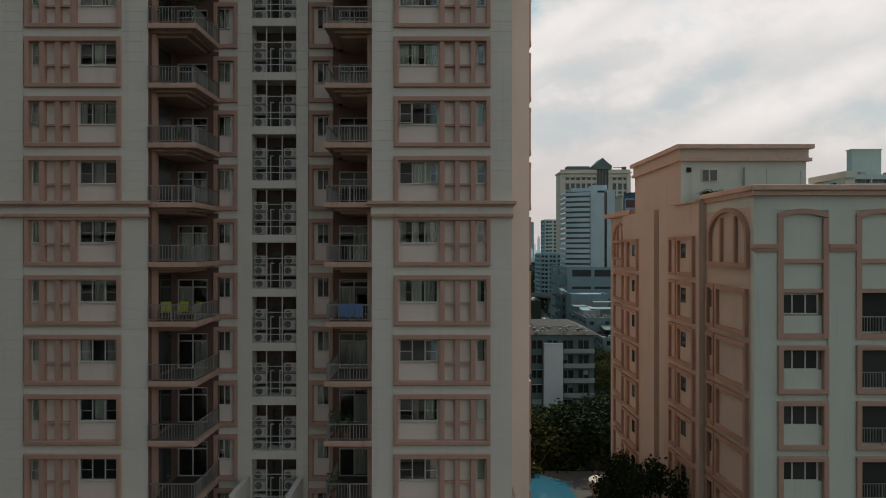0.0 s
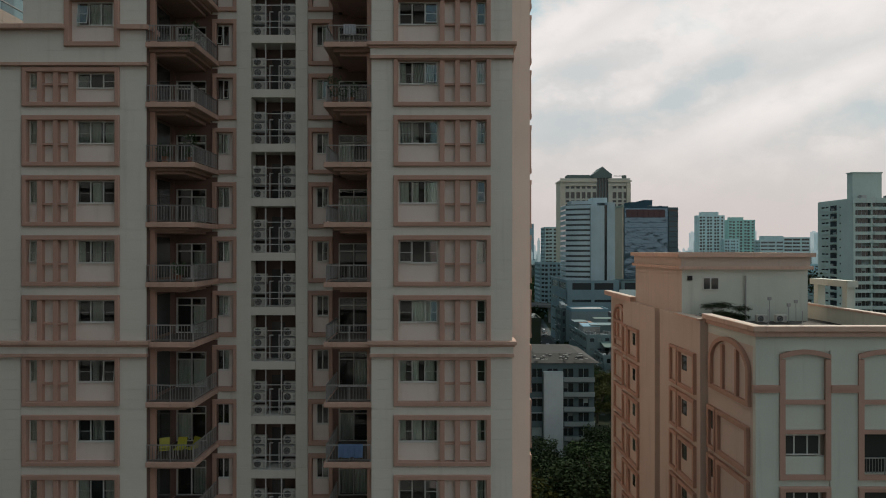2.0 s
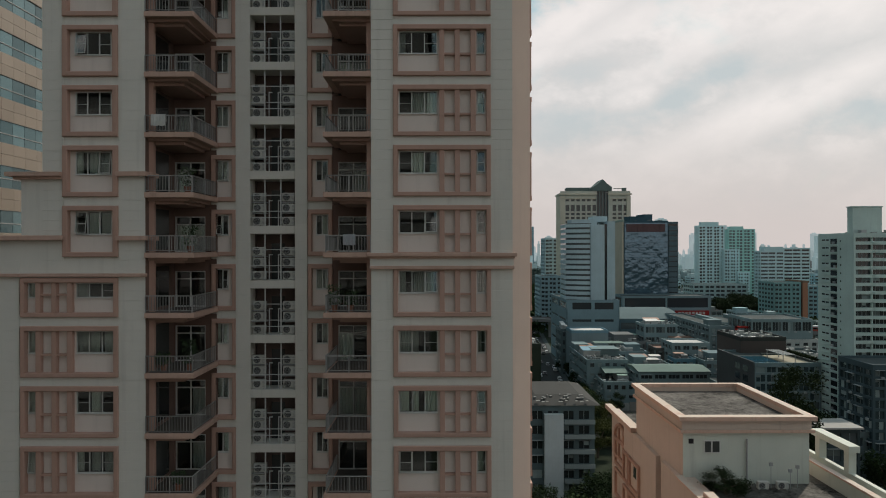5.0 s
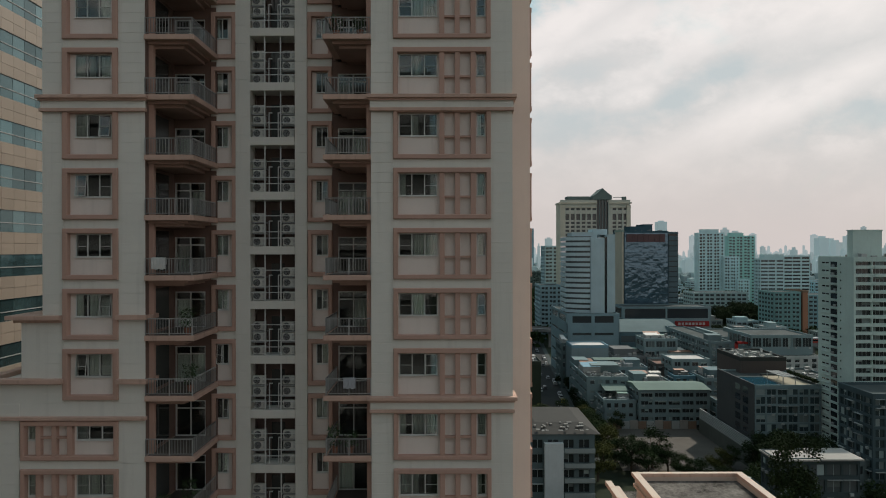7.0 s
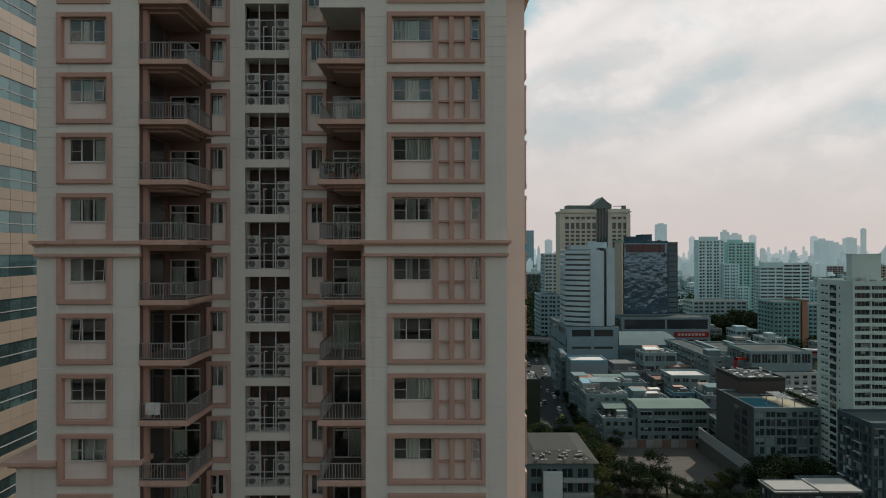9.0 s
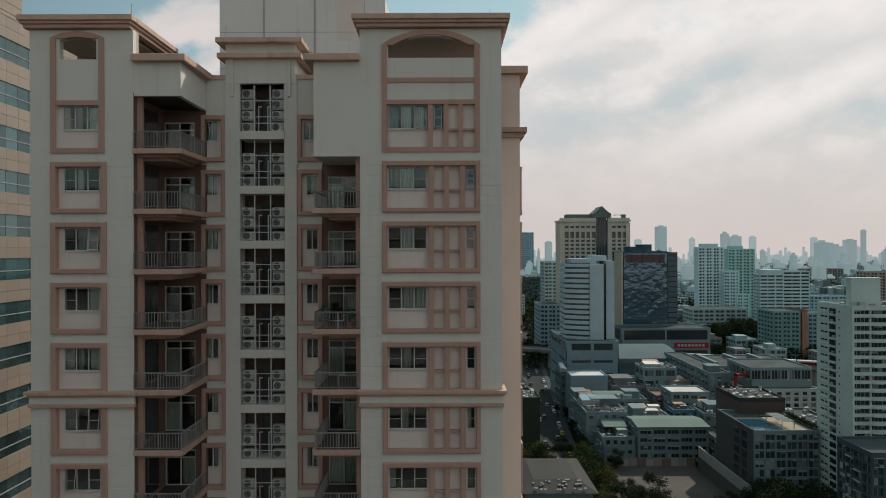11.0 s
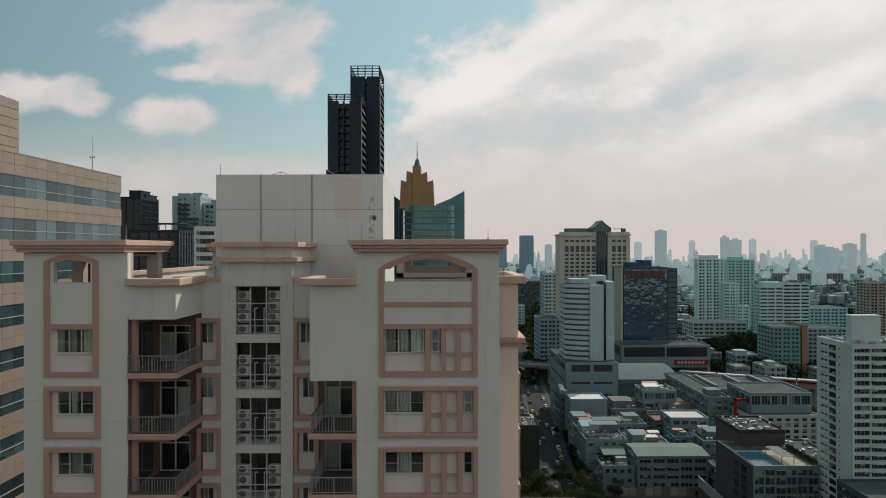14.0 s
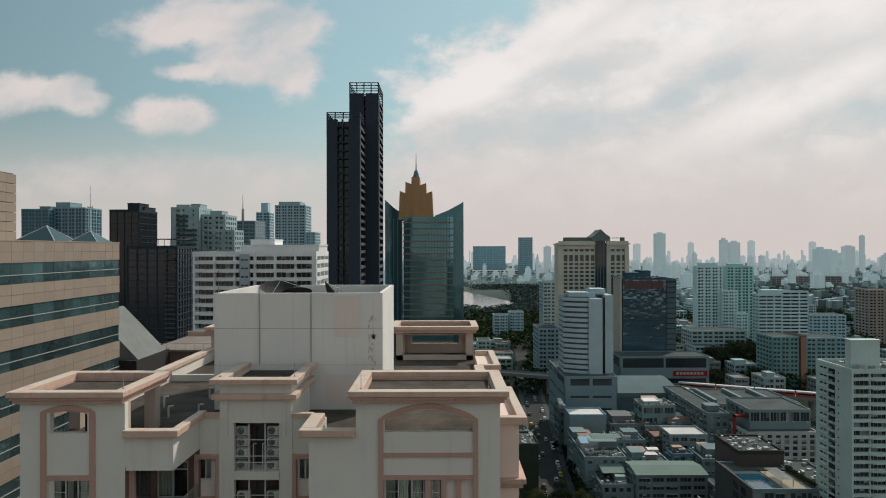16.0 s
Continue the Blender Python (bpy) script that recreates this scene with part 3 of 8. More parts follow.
# stepped west shoulder
boxes("shoulder_wall", [(-22.6, -18.67, FY + 0.02, FY + 0.3, level(6) + 1.92, 37.7), (-18.67, -15.95, FY + 0.02, FY + 0.3, level(6) + 1.92, level(7) - 0.48), (-22.6, -19.7, FY + 0.3, 62.0, -3.0, 37.7)], WHITE, tower)
boxes("shoulder_coping", [(-22.9, -18.6, FY - 0.30, FY + 0.25, 37.7, 37.95), (-22.9, -22.4, FY + 0.25, 62.0, 37.7, 37.95)], LEDGE, tower, bevel=0.03)
boxes("shoulder_block", [(-20.75, -18.68, FY + 0.03, FY + 0.31, 37.7, 40.85), (-20.75, -19.70, FY + 0.31, 37.2, 37.7, 40.85)], WHITE, tower)
boxes("shoulder_coping", [(-21.35, -18.68, FY - 0.34, 37.5, 40.85, 41.05), (-21.05, -18.68, FY - 0.15, 37.3, 40.70, 40.85)], LEDGE, tower)
for z in (37.7, 40.85):
    boxes("pier_band", [(-16.0, -14.50, FY - 0.24, FY + 0.05, z, z + 0.22), (-14.64, -14.4, FY + 0.05, FY + 1.0, z, z + 0.22)], LEDGE, tower)

# service shaft with its slabs, posts and rails
SX0, SX1 = -10.44, -8.02
sl = mesh_of("shaft_slab", lambda bm: bx(bm, 0, SX1 - SX0, -0.06, 1.2, 1.20, 1.64, 0.015), WHITE)
post = mesh_of("shaft_post", lambda bm: bx(bm, 0, 0.06, 0, 0.06, 1.64, 4.155), WHITE_STEEL)
bar = mesh_of("shaft_bar", lambda bm: bx(bm, 0, SX1 - SX0, 0.01, 0.045, 0, 0.04), WHITE_STEEL)
pipe = mesh_of("shaft_pipe", lambda bm: (bx(bm, 0, 0.045, 0, 0.045, 1.64, 3.0), bx(bm, 0.0, 0.2, 0, 0.045, 3.0, 3.05)), WHITE_STEEL)
door_d = mesh_of("shaft_door", lambda bm: bx(bm, 0, 0.72, 0, 0.05, 1.64, 3.65), BACK_GLASS)
for k in range(LOW, TOP + 1):
    z = level(k)
    if k < TOP + 1:
        child("shaft_slab", sl, tower, on(SX0, BY - 0.1, z))
    for x in (SX0 + 0.74, SX0 + 1.60):
        child("shaft_post", post, tower, on(x, BY - 0.02, z))
    for dz in (2.07, 2.41, 3.28):
        child("guard_bar", bar, tower, on(SX0, BY - 0.04, z + dz))
    child("drain_pipe", pipe, tower, on(SX0 + 0.92, BY + 0.2, z))
    child("drain_pipe", pipe, tower, on(SX0 + 1.42, BY + 0.2, z))
    child("service_door", door_d, tower, on(SX0 + 0.86, BY + 1.02, z), "dark service door at the back of the shaft")
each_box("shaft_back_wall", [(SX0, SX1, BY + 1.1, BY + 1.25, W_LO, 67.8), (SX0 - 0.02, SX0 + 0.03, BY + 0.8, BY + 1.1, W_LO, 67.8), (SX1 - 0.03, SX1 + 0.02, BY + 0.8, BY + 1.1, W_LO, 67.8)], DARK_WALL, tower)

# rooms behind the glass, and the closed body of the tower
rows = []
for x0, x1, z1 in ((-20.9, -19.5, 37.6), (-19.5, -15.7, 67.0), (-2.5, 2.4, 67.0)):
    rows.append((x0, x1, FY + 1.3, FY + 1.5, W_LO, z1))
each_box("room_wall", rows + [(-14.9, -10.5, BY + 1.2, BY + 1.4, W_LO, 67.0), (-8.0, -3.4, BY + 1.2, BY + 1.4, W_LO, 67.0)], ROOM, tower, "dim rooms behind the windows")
fl_rows = []
for k in range(LOW, TOP + 2):
    z = level(k)
    fl_rows += [(-19.6, -15.7, FY + 0.3, FY + 1.3, z - 0.2, z), (-2.5, 2.4, FY + 0.3, FY + 1.3, z - 0.2, z), (-14.6, -10.5, BY + 0.25, BY + 1.2, z - 0.2, z + 0.2), (-7.9, -3.5, BY + 0.25, BY + 1.2, z - 0.2, z + 0.2)]
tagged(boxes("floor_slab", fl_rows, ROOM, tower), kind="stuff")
# fin walls either side of the shaft at the low storeys
each_box("fin_wall", [(-10.82, -10.52, 33.2, BY - 0.12, W_LO, 7.6), (-7.92, -7.62, 33.0, BY - 0.12, W_LO, 7.6)], WHITE, tower, "off-white fin wall", bevel=0.02)
boxes("tower_body", [(-19.68, 3.40, 37.6, 63.0, -3.0, 67.0), (3.0, 3.42, FY + 2.4, 38.0, W_LO, 67.0), (-19.68, -19.4, FY + 2.4, 38.0, W_LO, 67.0)], SALMON, tower)
# wing pink with the stronger east light put into its colour
WING = paint("lit_pink_wing_render", (0.80, 0.63, 0.54), 0.8, 0.04, 0.06, 0.5, 0.1, streak=0.08)
# east wings, front and back, set back from the corner
for y0, y1 in ((35.0, 42.0), (50.2, 56.8)):
    boxes("east_wing", [(3.40, 4.60, y0, y1, -3.0, 67.9)], WING, tower)
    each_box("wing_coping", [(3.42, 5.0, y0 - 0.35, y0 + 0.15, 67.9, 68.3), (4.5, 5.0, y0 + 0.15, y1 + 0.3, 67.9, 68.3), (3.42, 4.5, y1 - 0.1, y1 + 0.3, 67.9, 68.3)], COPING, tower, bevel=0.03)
    boxes("wing_band", [(3.42, 4.95, y0 - 0.3, y1 + 0.2, 64.85, 65.1), (3.42, 4.8, y0 - 0.15, y1 + 0.1, 64.6, 64.85)], LEDGE, tower)
    sm = mesh_of("wing_surround", lambda bm: (bx(bm, 0, 0.15, 0.5, 0.95, 0.25, 2.33), bx(bm, 0, 0.15, 4.6, 5.05, 0.25, 2.33), bx(bm, 0, 0.17, 0.5, 5.05, 0, 0.25), bx(bm, 0, 0.17, 0.5, 5.05, 2.33, 2.58)), PINK)
    gm = mesh_of("wing_glass", lambda bm: bx(bm, 0, 0.03, 1.2, 4.4, 1.2, 2.3), BACK_GLASS)
    for k in range(LOW, TOP):
        child("wing_surround", sm, tower, on(4.60, y0, level(k)))
        child("wing_window", gm, tower, on(4.60, y0, level(k)))

# ---- crown of the tower ----
ZC = 70.17                    # top of the corner pavilions


def arch_outline(x0, x1, z0, zs, zt, n=14):
    """An outline with a flat arch: foot z0, springing zs, apex zt."""
    pts = [(x0, z0), (x1, z0), (x1, zs)]
    for i in range(1, n):
        a = i / n
        x = x1 + (x0 - x1) * a
        pts.append((x, zs + (zt - zs) * math.sin(math.pi * a) ** 0.75))
    return pts + [(x0, zs)]


def wall_with_arch(name, x0, x1, z0, z1, ox0, ox1, oz0, ozs, ozt, y0, y1, mat):
    """A wall pierced by an arched opening."""
    bm = bmesh.new()
    bx(bm, x0, x1, y0, y1, z0, oz0)
    bx(bm, x0, ox0, y0, y1, oz0, z1)
    bx(bm, ox1, x1, y0, y1, oz0, z1)
    n = 14
    for i in range(n):
        a, b = ox0 + (ox1 - ox0) * i / n, ox0 + (ox1 - ox0) * (i + 1) / n
        za = ozs + (ozt - ozs) * math.sin(math.pi * i / n) ** 0.75
        zb = ozs + (ozt - ozs) * math.sin(math.pi * (i + 1) / n) ** 0.75
        prism(bm, [(a, za), (b, zb), (b, z1), (a, z1)], y0, y1)
    return part(name, bm, mat, tower)


def arch_trim(x0, x1, z0, zs, zt, t, y0, y1, name="arch_trim"):
    """The pink band round an arched bay."""
    bm = bmesh.new()
    bx(bm, x0, x0 + t, y0, y1, z0, zs), bx(bm, x1 - t, x1, y0, y1, z0, zs)
    n = 16
    def p(i, inset):
        a = i / n
        x = x0 + inset + (x1 - x0 - 2 * inset) * a
        return x, zs + (zt - zs) * math.sin(math.pi * a) ** 0.75 - inset * (0.0 if 0 < i < n else 0.0) - (inset if 0 < i < n else 0)
    for i in range(n):
        (ax, az), (bxx, bz) = p(i, 0), p(i + 1, 0)
        (cx, cz), (dx, dz) = p(i + 1, t), p(i, t)
        prism(bm, [(ax, az), (bxx, bz), (cx, max(cz, zs - 0.02)), (dx, max(dz, zs - 0.02))], y0, y1)
    return part(name, bm, PINK, tower)


def ring(name, x0, x1, y0, y1, z0, z1, t, mat=None):
    return boxes(name, [(x0, x1, y0, y0 + t, z0, z1), (x0, x1, y1 - t, y1, z0, z1), (x0, x0 + t, y0 + t, y1 - t, z0, z1), (x1 - t, x1, y0 + t, y1 - t, z0, z1)], mat or COPING, tower, bevel=0.02)


KT = level(TOP)
# east pavilion front: arch over two blank panels and the top window
wall_with_arch("pavilion_wall", -3.53, 3.42, KT + 2.40, ZC - 0.62, -2.15, 2.10, 68.12, 68.75, 69.20, FY + 0.01, FY + 0.35, WHITE)
each_box("pavilion_pier", [(-3.53, -2.2, FY + 0.01, FY + 0.35, KT - 0.3, KT + 2.40), (2.15, 3.42, FY + 0.01, FY + 0.35, KT - 0.3, KT + 2.40)], WHITE, tower)
arch_trim(-2.44, 2.36, KT, 68.75, 69.50, 0.24, FY - 0.07, FY + 0.19)
each_box("bay_band", [(-2.2, 2.12, FY - 0.05, FY + 0.19, KT, KT + 0.24), (-2.2, 2.12, FY - 0.05, FY + 0.19, 66.92, 67.14), (-2.2, 2.12, FY - 0.05, FY + 0.19, 65.84, 66.06)], PINK, tower)
boxes("bay_wall", [(-2.25, -2.13, FY + 0.17, FY + 0.4, KT + 1.15, 66.0), (-2.25, 2.2, FY + 0.17, FY + 0.4, KT + 0.1, KT + 1.15), (-0.2, 0.1, FY + 0.17, FY + 0.4, KT + 1.15, 66.0), (0.56, 2.15, FY + 0.17, FY + 0.4, KT + 1.15, 66.0)], PANEL, tower)
boxes("pilaster", [(-0.20, 0.06, FY - 0.02, FY + 0.19, KT + 0.24, 65.84)], PINK, tower)
boxes("pilaster", [(0.58, 0.82, FY - 0.02, FY + 0.19, KT + 0.24, 65.84)], PINK, tower)
boxes("pilaster", [(1.30, 1.54, FY - 0.02, FY + 0.19, KT + 0.24, 65.84)], PINK, tower)
each_box("rail", [(0.82, 1.30, FY, FY + 0.19, KT + 1.05, KT + 1.15), (1.54, 2.12, FY, FY + 0.19, KT + 1.05, KT + 1.15)], PINK, tower)
window(tower, on(-2.13, FY + 0.15, KT + 1.15), 1.9, 1.19, 3, "top_three", seed=5)
window(tower, on(0.10, FY + 0.15, KT + 1.15), 0.42, 1.19, 1, "top_slit", seed=6)
# pavilion roofs: a moulded eave round a sunk roof
for x0, x1 in ((-3.86, 3.82), (-20.10, -14.50)):
    for y0, y1 in ((32.15, 37.8), (58.2, 63.3)):
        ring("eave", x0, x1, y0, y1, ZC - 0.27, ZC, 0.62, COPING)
        ring("eave_moulding", x0 + 0.10, x1 - 0.10, y0 + 0.10, y1 - 0.10, ZC - 0.42, ZC - 0.27, 0.55, LEDGE)
        ring("eave_moulding", x0 + 0.20, x1 - 0.20, y0 + 0.20, y1 - 0.20, ZC - 0.60, ZC - 0.42, 0.45, LEDGE)
        boxes("pavilion_roof", [(x0 + 0.55, x1 - 0.55, y0 + 0.55, y1 - 0.55, ZC - 0.72, ZC - 0.45)], DECK, tower, "sunk pavilion roof of dark stained screed")
        boxes("pavilion_ceiling", [(x0 + 0.6, x1 - 0.6, y0 + 0.6, y1 - 0.6, ZC - 0.78, ZC - 0.725)], SALMON, tower)
        for px in (x0 + 0.45, x1 - 1.05):
            for py in (y0 + 0.5, y1 - 1.1):
                if y0 < 40 and py < 34 :
                    continue
                boxes("pavilion_post", [(px, px + 0.6, py, py + 0.6, 67.0, ZC - 0.60)], SALMON, tower)
# sill walls between the posts of the back pavilions
for x0, x1 in ((-3.4, 3.4), (-19.6, -15.0)):
    boxes("pavilion_sill", [(x0, x1, 62.6, 62.9, 67.0, 68.1), (x0, x1, 58.7, 58.95, 67.0, 67.6)], SALMON, tower)
boxes("pavilion_back", [(-3.4, -2.2, 62.6, 62.9, 68.1, 69.6), (2.2, 3.4, 62.6, 62.9, 68.1, 69.6), (-2.2, 2.2, 62.6, 62.9, 69.2, 69.6)], SALMON, tower)
# west pavilion front
wall_with_arch("pavilion_wall", -19.69, -14.64, KT + 2.40, ZC - 0.62, -18.25, -16.45, 68.10, 69.02, 69.20, FY + 0.01, FY + 0.35, WHITE)
each_box("pavilion_pier", [(-19.69, -18.4, FY + 0.01, FY + 0.35, KT - 0.3, KT + 2.40), (-16.3, -14.64, FY + 0.01, FY + 0.35, KT - 0.3, KT + 2.40)], WHITE, tower)
arch_trim(-18.68, -16.05, KT, 69.14, 69.46, 0.27, FY - 0.07, FY + 0.19)
each_box("bay_band", [(-18.42, -16.32, FY - 0.05, FY + 0.19, KT, KT + 0.24), (-18.42, -16.32, FY - 0.05, FY + 0.19, 65.84, 66.08)], PINK, tower)
boxes("bay_wall", [(-18.45, -16.25, FY + 0.17, FY + 0.4, KT + 0.1, KT + 1.15), (-18.42, -18.16, FY + 0.17, FY + 0.4, KT + 1.15, 66.0), (-16.4, -16.3, FY + 0.17, FY + 0.4, KT + 1.15, 66.0)], PANEL, tower)
window(tower, on(-18.16, FY + 0.15, KT + 1.15), 1.78, 1.19, 3, "top_slim", seed=8)
each_box("pavilion_pier", [(-15.2, -14.64, FY + 0.35, FY + 0.6, 67.0, ZC - 0.62)], SALMON, tower)
# parapet boxes that close the balconies
each_box("parapet", [(-14.64, -12.32, FY + 0.02, FY + 0.25, 66.30, 67.95), (-12.55, -12.32, FY + 0.25, BY, 66.30, 67.95), (-12.60, -11.2, BY + 0.02, BY + 0.25, KT + 2.4, 67.95), (-11.25, -10.44, BY - 0.08, BY + 0.25, KT - 0.2, 67.95)], WHITE, tower)
boxes("balcony_roof", [(-14.62, -12.4, FY + 0.25, BY, 66.32, 66.9)], DECK, tower)
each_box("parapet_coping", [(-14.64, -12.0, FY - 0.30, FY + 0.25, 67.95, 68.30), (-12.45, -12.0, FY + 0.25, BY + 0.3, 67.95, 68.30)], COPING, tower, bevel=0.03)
each_box("parapet_coping", [(-12.0, -11.05, BY - 0.05, BY + 0.3, 67.95, 68.20)], COPING, tower)
each_box("parapet", [(-5.80, -3.53, FY + 0.02, FY + 0.25, 63.30, 67.95), (-5.80, -5.57, FY + 0.25, BY, 63.30, 67.95), (-5.57, -3.53, FY + 0.25, BY, 63.3, 63.5), (-7.40, -5.57, BY + 0.02, BY + 0.25, KT + 2.4, 67.95), (-8.05, -7.35, BY - 0.08, BY + 0.25, KT - 0.2, 67.95)], WHITE, tower)
boxes("balcony_roof", [(-5.57, -3.55, FY + 0.25, BY, 66.6, 66.9)], DECK, tower)
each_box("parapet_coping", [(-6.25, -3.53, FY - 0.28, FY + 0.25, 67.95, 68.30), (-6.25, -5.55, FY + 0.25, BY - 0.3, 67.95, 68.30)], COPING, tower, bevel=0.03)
each_box("parapet_coping", [(-7.40, -6.25, BY - 0.05, BY + 0.3, 67.95, 68.20)], COPING, tower)
narrow_bay(-7.34, TOP, 0.30)
# roof terraces
each_box("roof_deck", [(-19.6, -10.4, BY + 0.2, 62.6, 66.9, 67.2), (-8.0, 4.5, BY + 0.2, 62.6, 66.9, 67.2), (-10.4, -8.0, 41.0, 62.6, 66.9, 67.2), (-19.3, -15.2, FY + 0.3, BY + 0.2, 66.9, 67.2), (-3.4, 3.3, FY + 0.3, BY + 0.2, 66.9, 67.2)], DECK, tower, "dark stained flat roof")
each_box("roof_parapet", [(-19.68, -19.40, 37.0, 58.9, 67.0, 68.05), (3.15, 3.42, 42.2, 50.0, 67.0, 68.05)], WHITE, tower)
each_box("parapet_coping", [(-19.95, -19.25, 37.0, 58.9, 68.05, 68.30), (3.0, 3.7, 42.2, 50.0, 68.05, 68.30)], COPING, tower)
each_box("roof_parapet", [(-19.4, -13.2, 49.5, 49.75, 67.0, 67.7)], WHITE, tower)
# shaft head with a double cornice
each_box("shaft_head", [(SX0 - 0.75, SX1 + 0.62, BY - 0.12, BY + 0.12, 67.72, 69.9), (SX0 - 0.75, SX0 - 0.55, BY + 0.12, 41.0, 67.0, 69.9), (SX1 + 0.42, SX1 + 0.62, BY + 0.12, 41.0, 67.0, 69.9)], WHITE, tower)
each_box("shaft_head_post", [(SX0 - 0.45, SX0 - 0.30, BY - 0.20, BY - 0.10, 67.0, 69.2), (SX1 + 0.2, SX1 + 0.35, BY - 0.20, BY - 0.10, 67.0, 69.2)], WHITE, tower)
for z, o in ((69.83, 0.42), (69.02, 0.36)):
    each_box("shaft_cornice", [(SX0 - 0.75 - o, SX1 + 0.62 + o, BY - 0.12 - o, BY + 0.25, z, z + 0.27), (SX1 + 0.45, SX1 + 0.62 + o, BY + 0.25, 41.0, z, z + 0.27), (SX0 - 0.75 - o, SX0 - 0.5, BY + 0.25, 41.0, z, z + 0.27)], COPING, tower, bevel=0.02)
boxes("shaft_roof", [(SX0 - 0.55, SX1 + 0.42, BY + 0.12, 41.0, 69.3, 69.6)], DECK, tower)
# lift house
LIFT = paint("cool_white_render", (0.69, 0.685, 0.66), 0.8, 0.04, 0.08, 0.3, 0.12, streak=0.12)
PX0, PX1, PY0, PY1, PZ = -13.2, -2.98, 40.9, 50.0, 74.28
each_box("lift_house_wall", [(PX0, PX1, PY0, PY0 + 0.25, 67.1, PZ), (PX0, PX1, PY1 - 0.25, PY1, 67.1, PZ), (PX0, PX0 + 0.25, PY0 + 0.25, PY1 - 0.25, 67.1, PZ), (PX1 - 0.25, PX1, PY0 + 0.25, PY1 - 0.25, 67.1, PZ)], LIFT, tower)
boxes("lift_house_roof", [(PX0 + 0.25, PX1 - 0.25, PY0 + 0.25, PY1 - 0.25, 73.1, 73.3)], DECK, tower)
for x in (-10.45, -7.32):
    bm = bmesh.new()
    cyl(bm, (x, PY0 - 0.04, 70.0), (x, PY0 - 0.04, PZ), 0.035)
    part("conductor", bm, STEEL, tower, "thin dark lightning conductor down the wall")

each_box("wall_joint", [(PX0 + 0.02, PX1 - 0.02, PY0 - 0.006, PY0, 72.12, 72.15), (PX0 + 0.02, PX1 - 0.02, PY0 - 0.006, PY0, 69.9, 69.92)], STEEL, tower)
each_box("repainted_patch", [(-5.9, -4.35, PY0 - 0.005, PY0, 71.6, 74.1), (-6.4, -4.6, PY0 - 0.004, PY0, 67.6, 69.3), (-5.0, -3.1, PY0 - 0.005, PY0, 67.3, 68.9)], PANEL, tower, "pinkish repainted patch")
bm = bmesh.new()
rnd = random.Random(12)
for i in range(34):
    x, z = -3.62 + rnd.uniform(-0.25, 0.2), rnd.uniform(69.3, 72.8)
    bx(bm, x, x + rnd.uniform(0.03, 0.2), PY0 - 0.006, PY0, z, z + rnd.uniform(0.04, 0.3))
tagged(part("stain", bm, paint("rusty_stain", (0.54, 0.49, 0.44), 0.9, 0.1, 0.3, 2.0), tower, "rusty weather stains"), kind="stuff")

# ---- cooling units in the shaft ----
def cooling_unit(at, label, group):
    """A split-system outdoor unit: casing, round fan grille, side vent, feet. Its front faces -y."""
    u_ = thing("air_conditioner", at, label, "air conditioner", group)
    def body(bm):
        bx(bm, -0.34, 0.34, 0, 0.28, 0.03, 0.49, 0.02)
    def fan(bm):
        m = Matrix.Translation((-0.10, -0.012, 0.26)) @ pose(0, 0, 0, 90, 0, 0)
        bmesh.ops.create_cone(bm, cap_ends=True, segments=16, radius1=0.19, radius2=0.19, depth=0.03, matrix=m)
    def hub(bm):
        for r in (0.05, 0.09, 0.13, 0.17):
            for i in range(16):
                a, b = i * math.tau / 16, (i + 1) * math.tau / 16
                vs = [bm.verts.new((-0.10 + q * math.cos(t), -0.032, 0.26 + q * math.sin(t))) for q, t in ((r - 0.006, a), (r + 0.006, a), (r + 0.006, b), (r - 0.006, b))]
                bm.faces.new(vs)
    def vent(bm):
        for i in range(5):
            bx(bm, 0.20, 0.33, -0.008, 0.0, 0.10 + i * 0.07, 0.13 + i * 0.07)
    child("casing", mesh_of("ac_casing", body, AC_BODY), u_)
    child("fan_opening", mesh_of("ac_fan", fan, FAN), u_, label="dark round fan opening")
    child("fan_guard", mesh_of("ac_guard", hub, STEEL), u_)
    child("vent", mesh_of("ac_vent", vent, STEEL), u_)
    for x in (-0.28, 0.22):
        child("foot", mesh_of("ac_foot", lambda bm: bx(bm, 0, 0.06, 0.02, 0.26, 0, 0.03), STEEL), u_, (x, 0, 0))
    return u_


shelf = mesh_of("shaft_shelf", lambda bm: bx(bm, 0, 0.78, 0.0, 0.34, -0.05, 0.0), STEEL)
unit = None
for k in range(LOW, TOP + 1):
    rnd = random.Random(k)
    for col, x in enumerate((SX0 + 0.40, SX1 - 0.40)):
        for row, dz in enumerate((0.0, 0.65, 1.24, 1.83) if k == TOP else (0.0, 0.72, 1.31)):
            at = (x + rnd.uniform(-0.03, 0.03), BY + 0.12 + rnd.uniform(0, 0.05), level(k) + 1.64 + dz)
            if unit is None:
                unit = cooling_unit(at, "off-white air conditioner outdoor unit in the open service shaft", "air conditioners in the shaft")
            else:
                copy_thing(unit, Matrix.Translation(at))
            if row:
                child("unit_shelf", shelf, tower, on(x - 0.39, BY + 0.12, level(k) + 1.64 + dz))

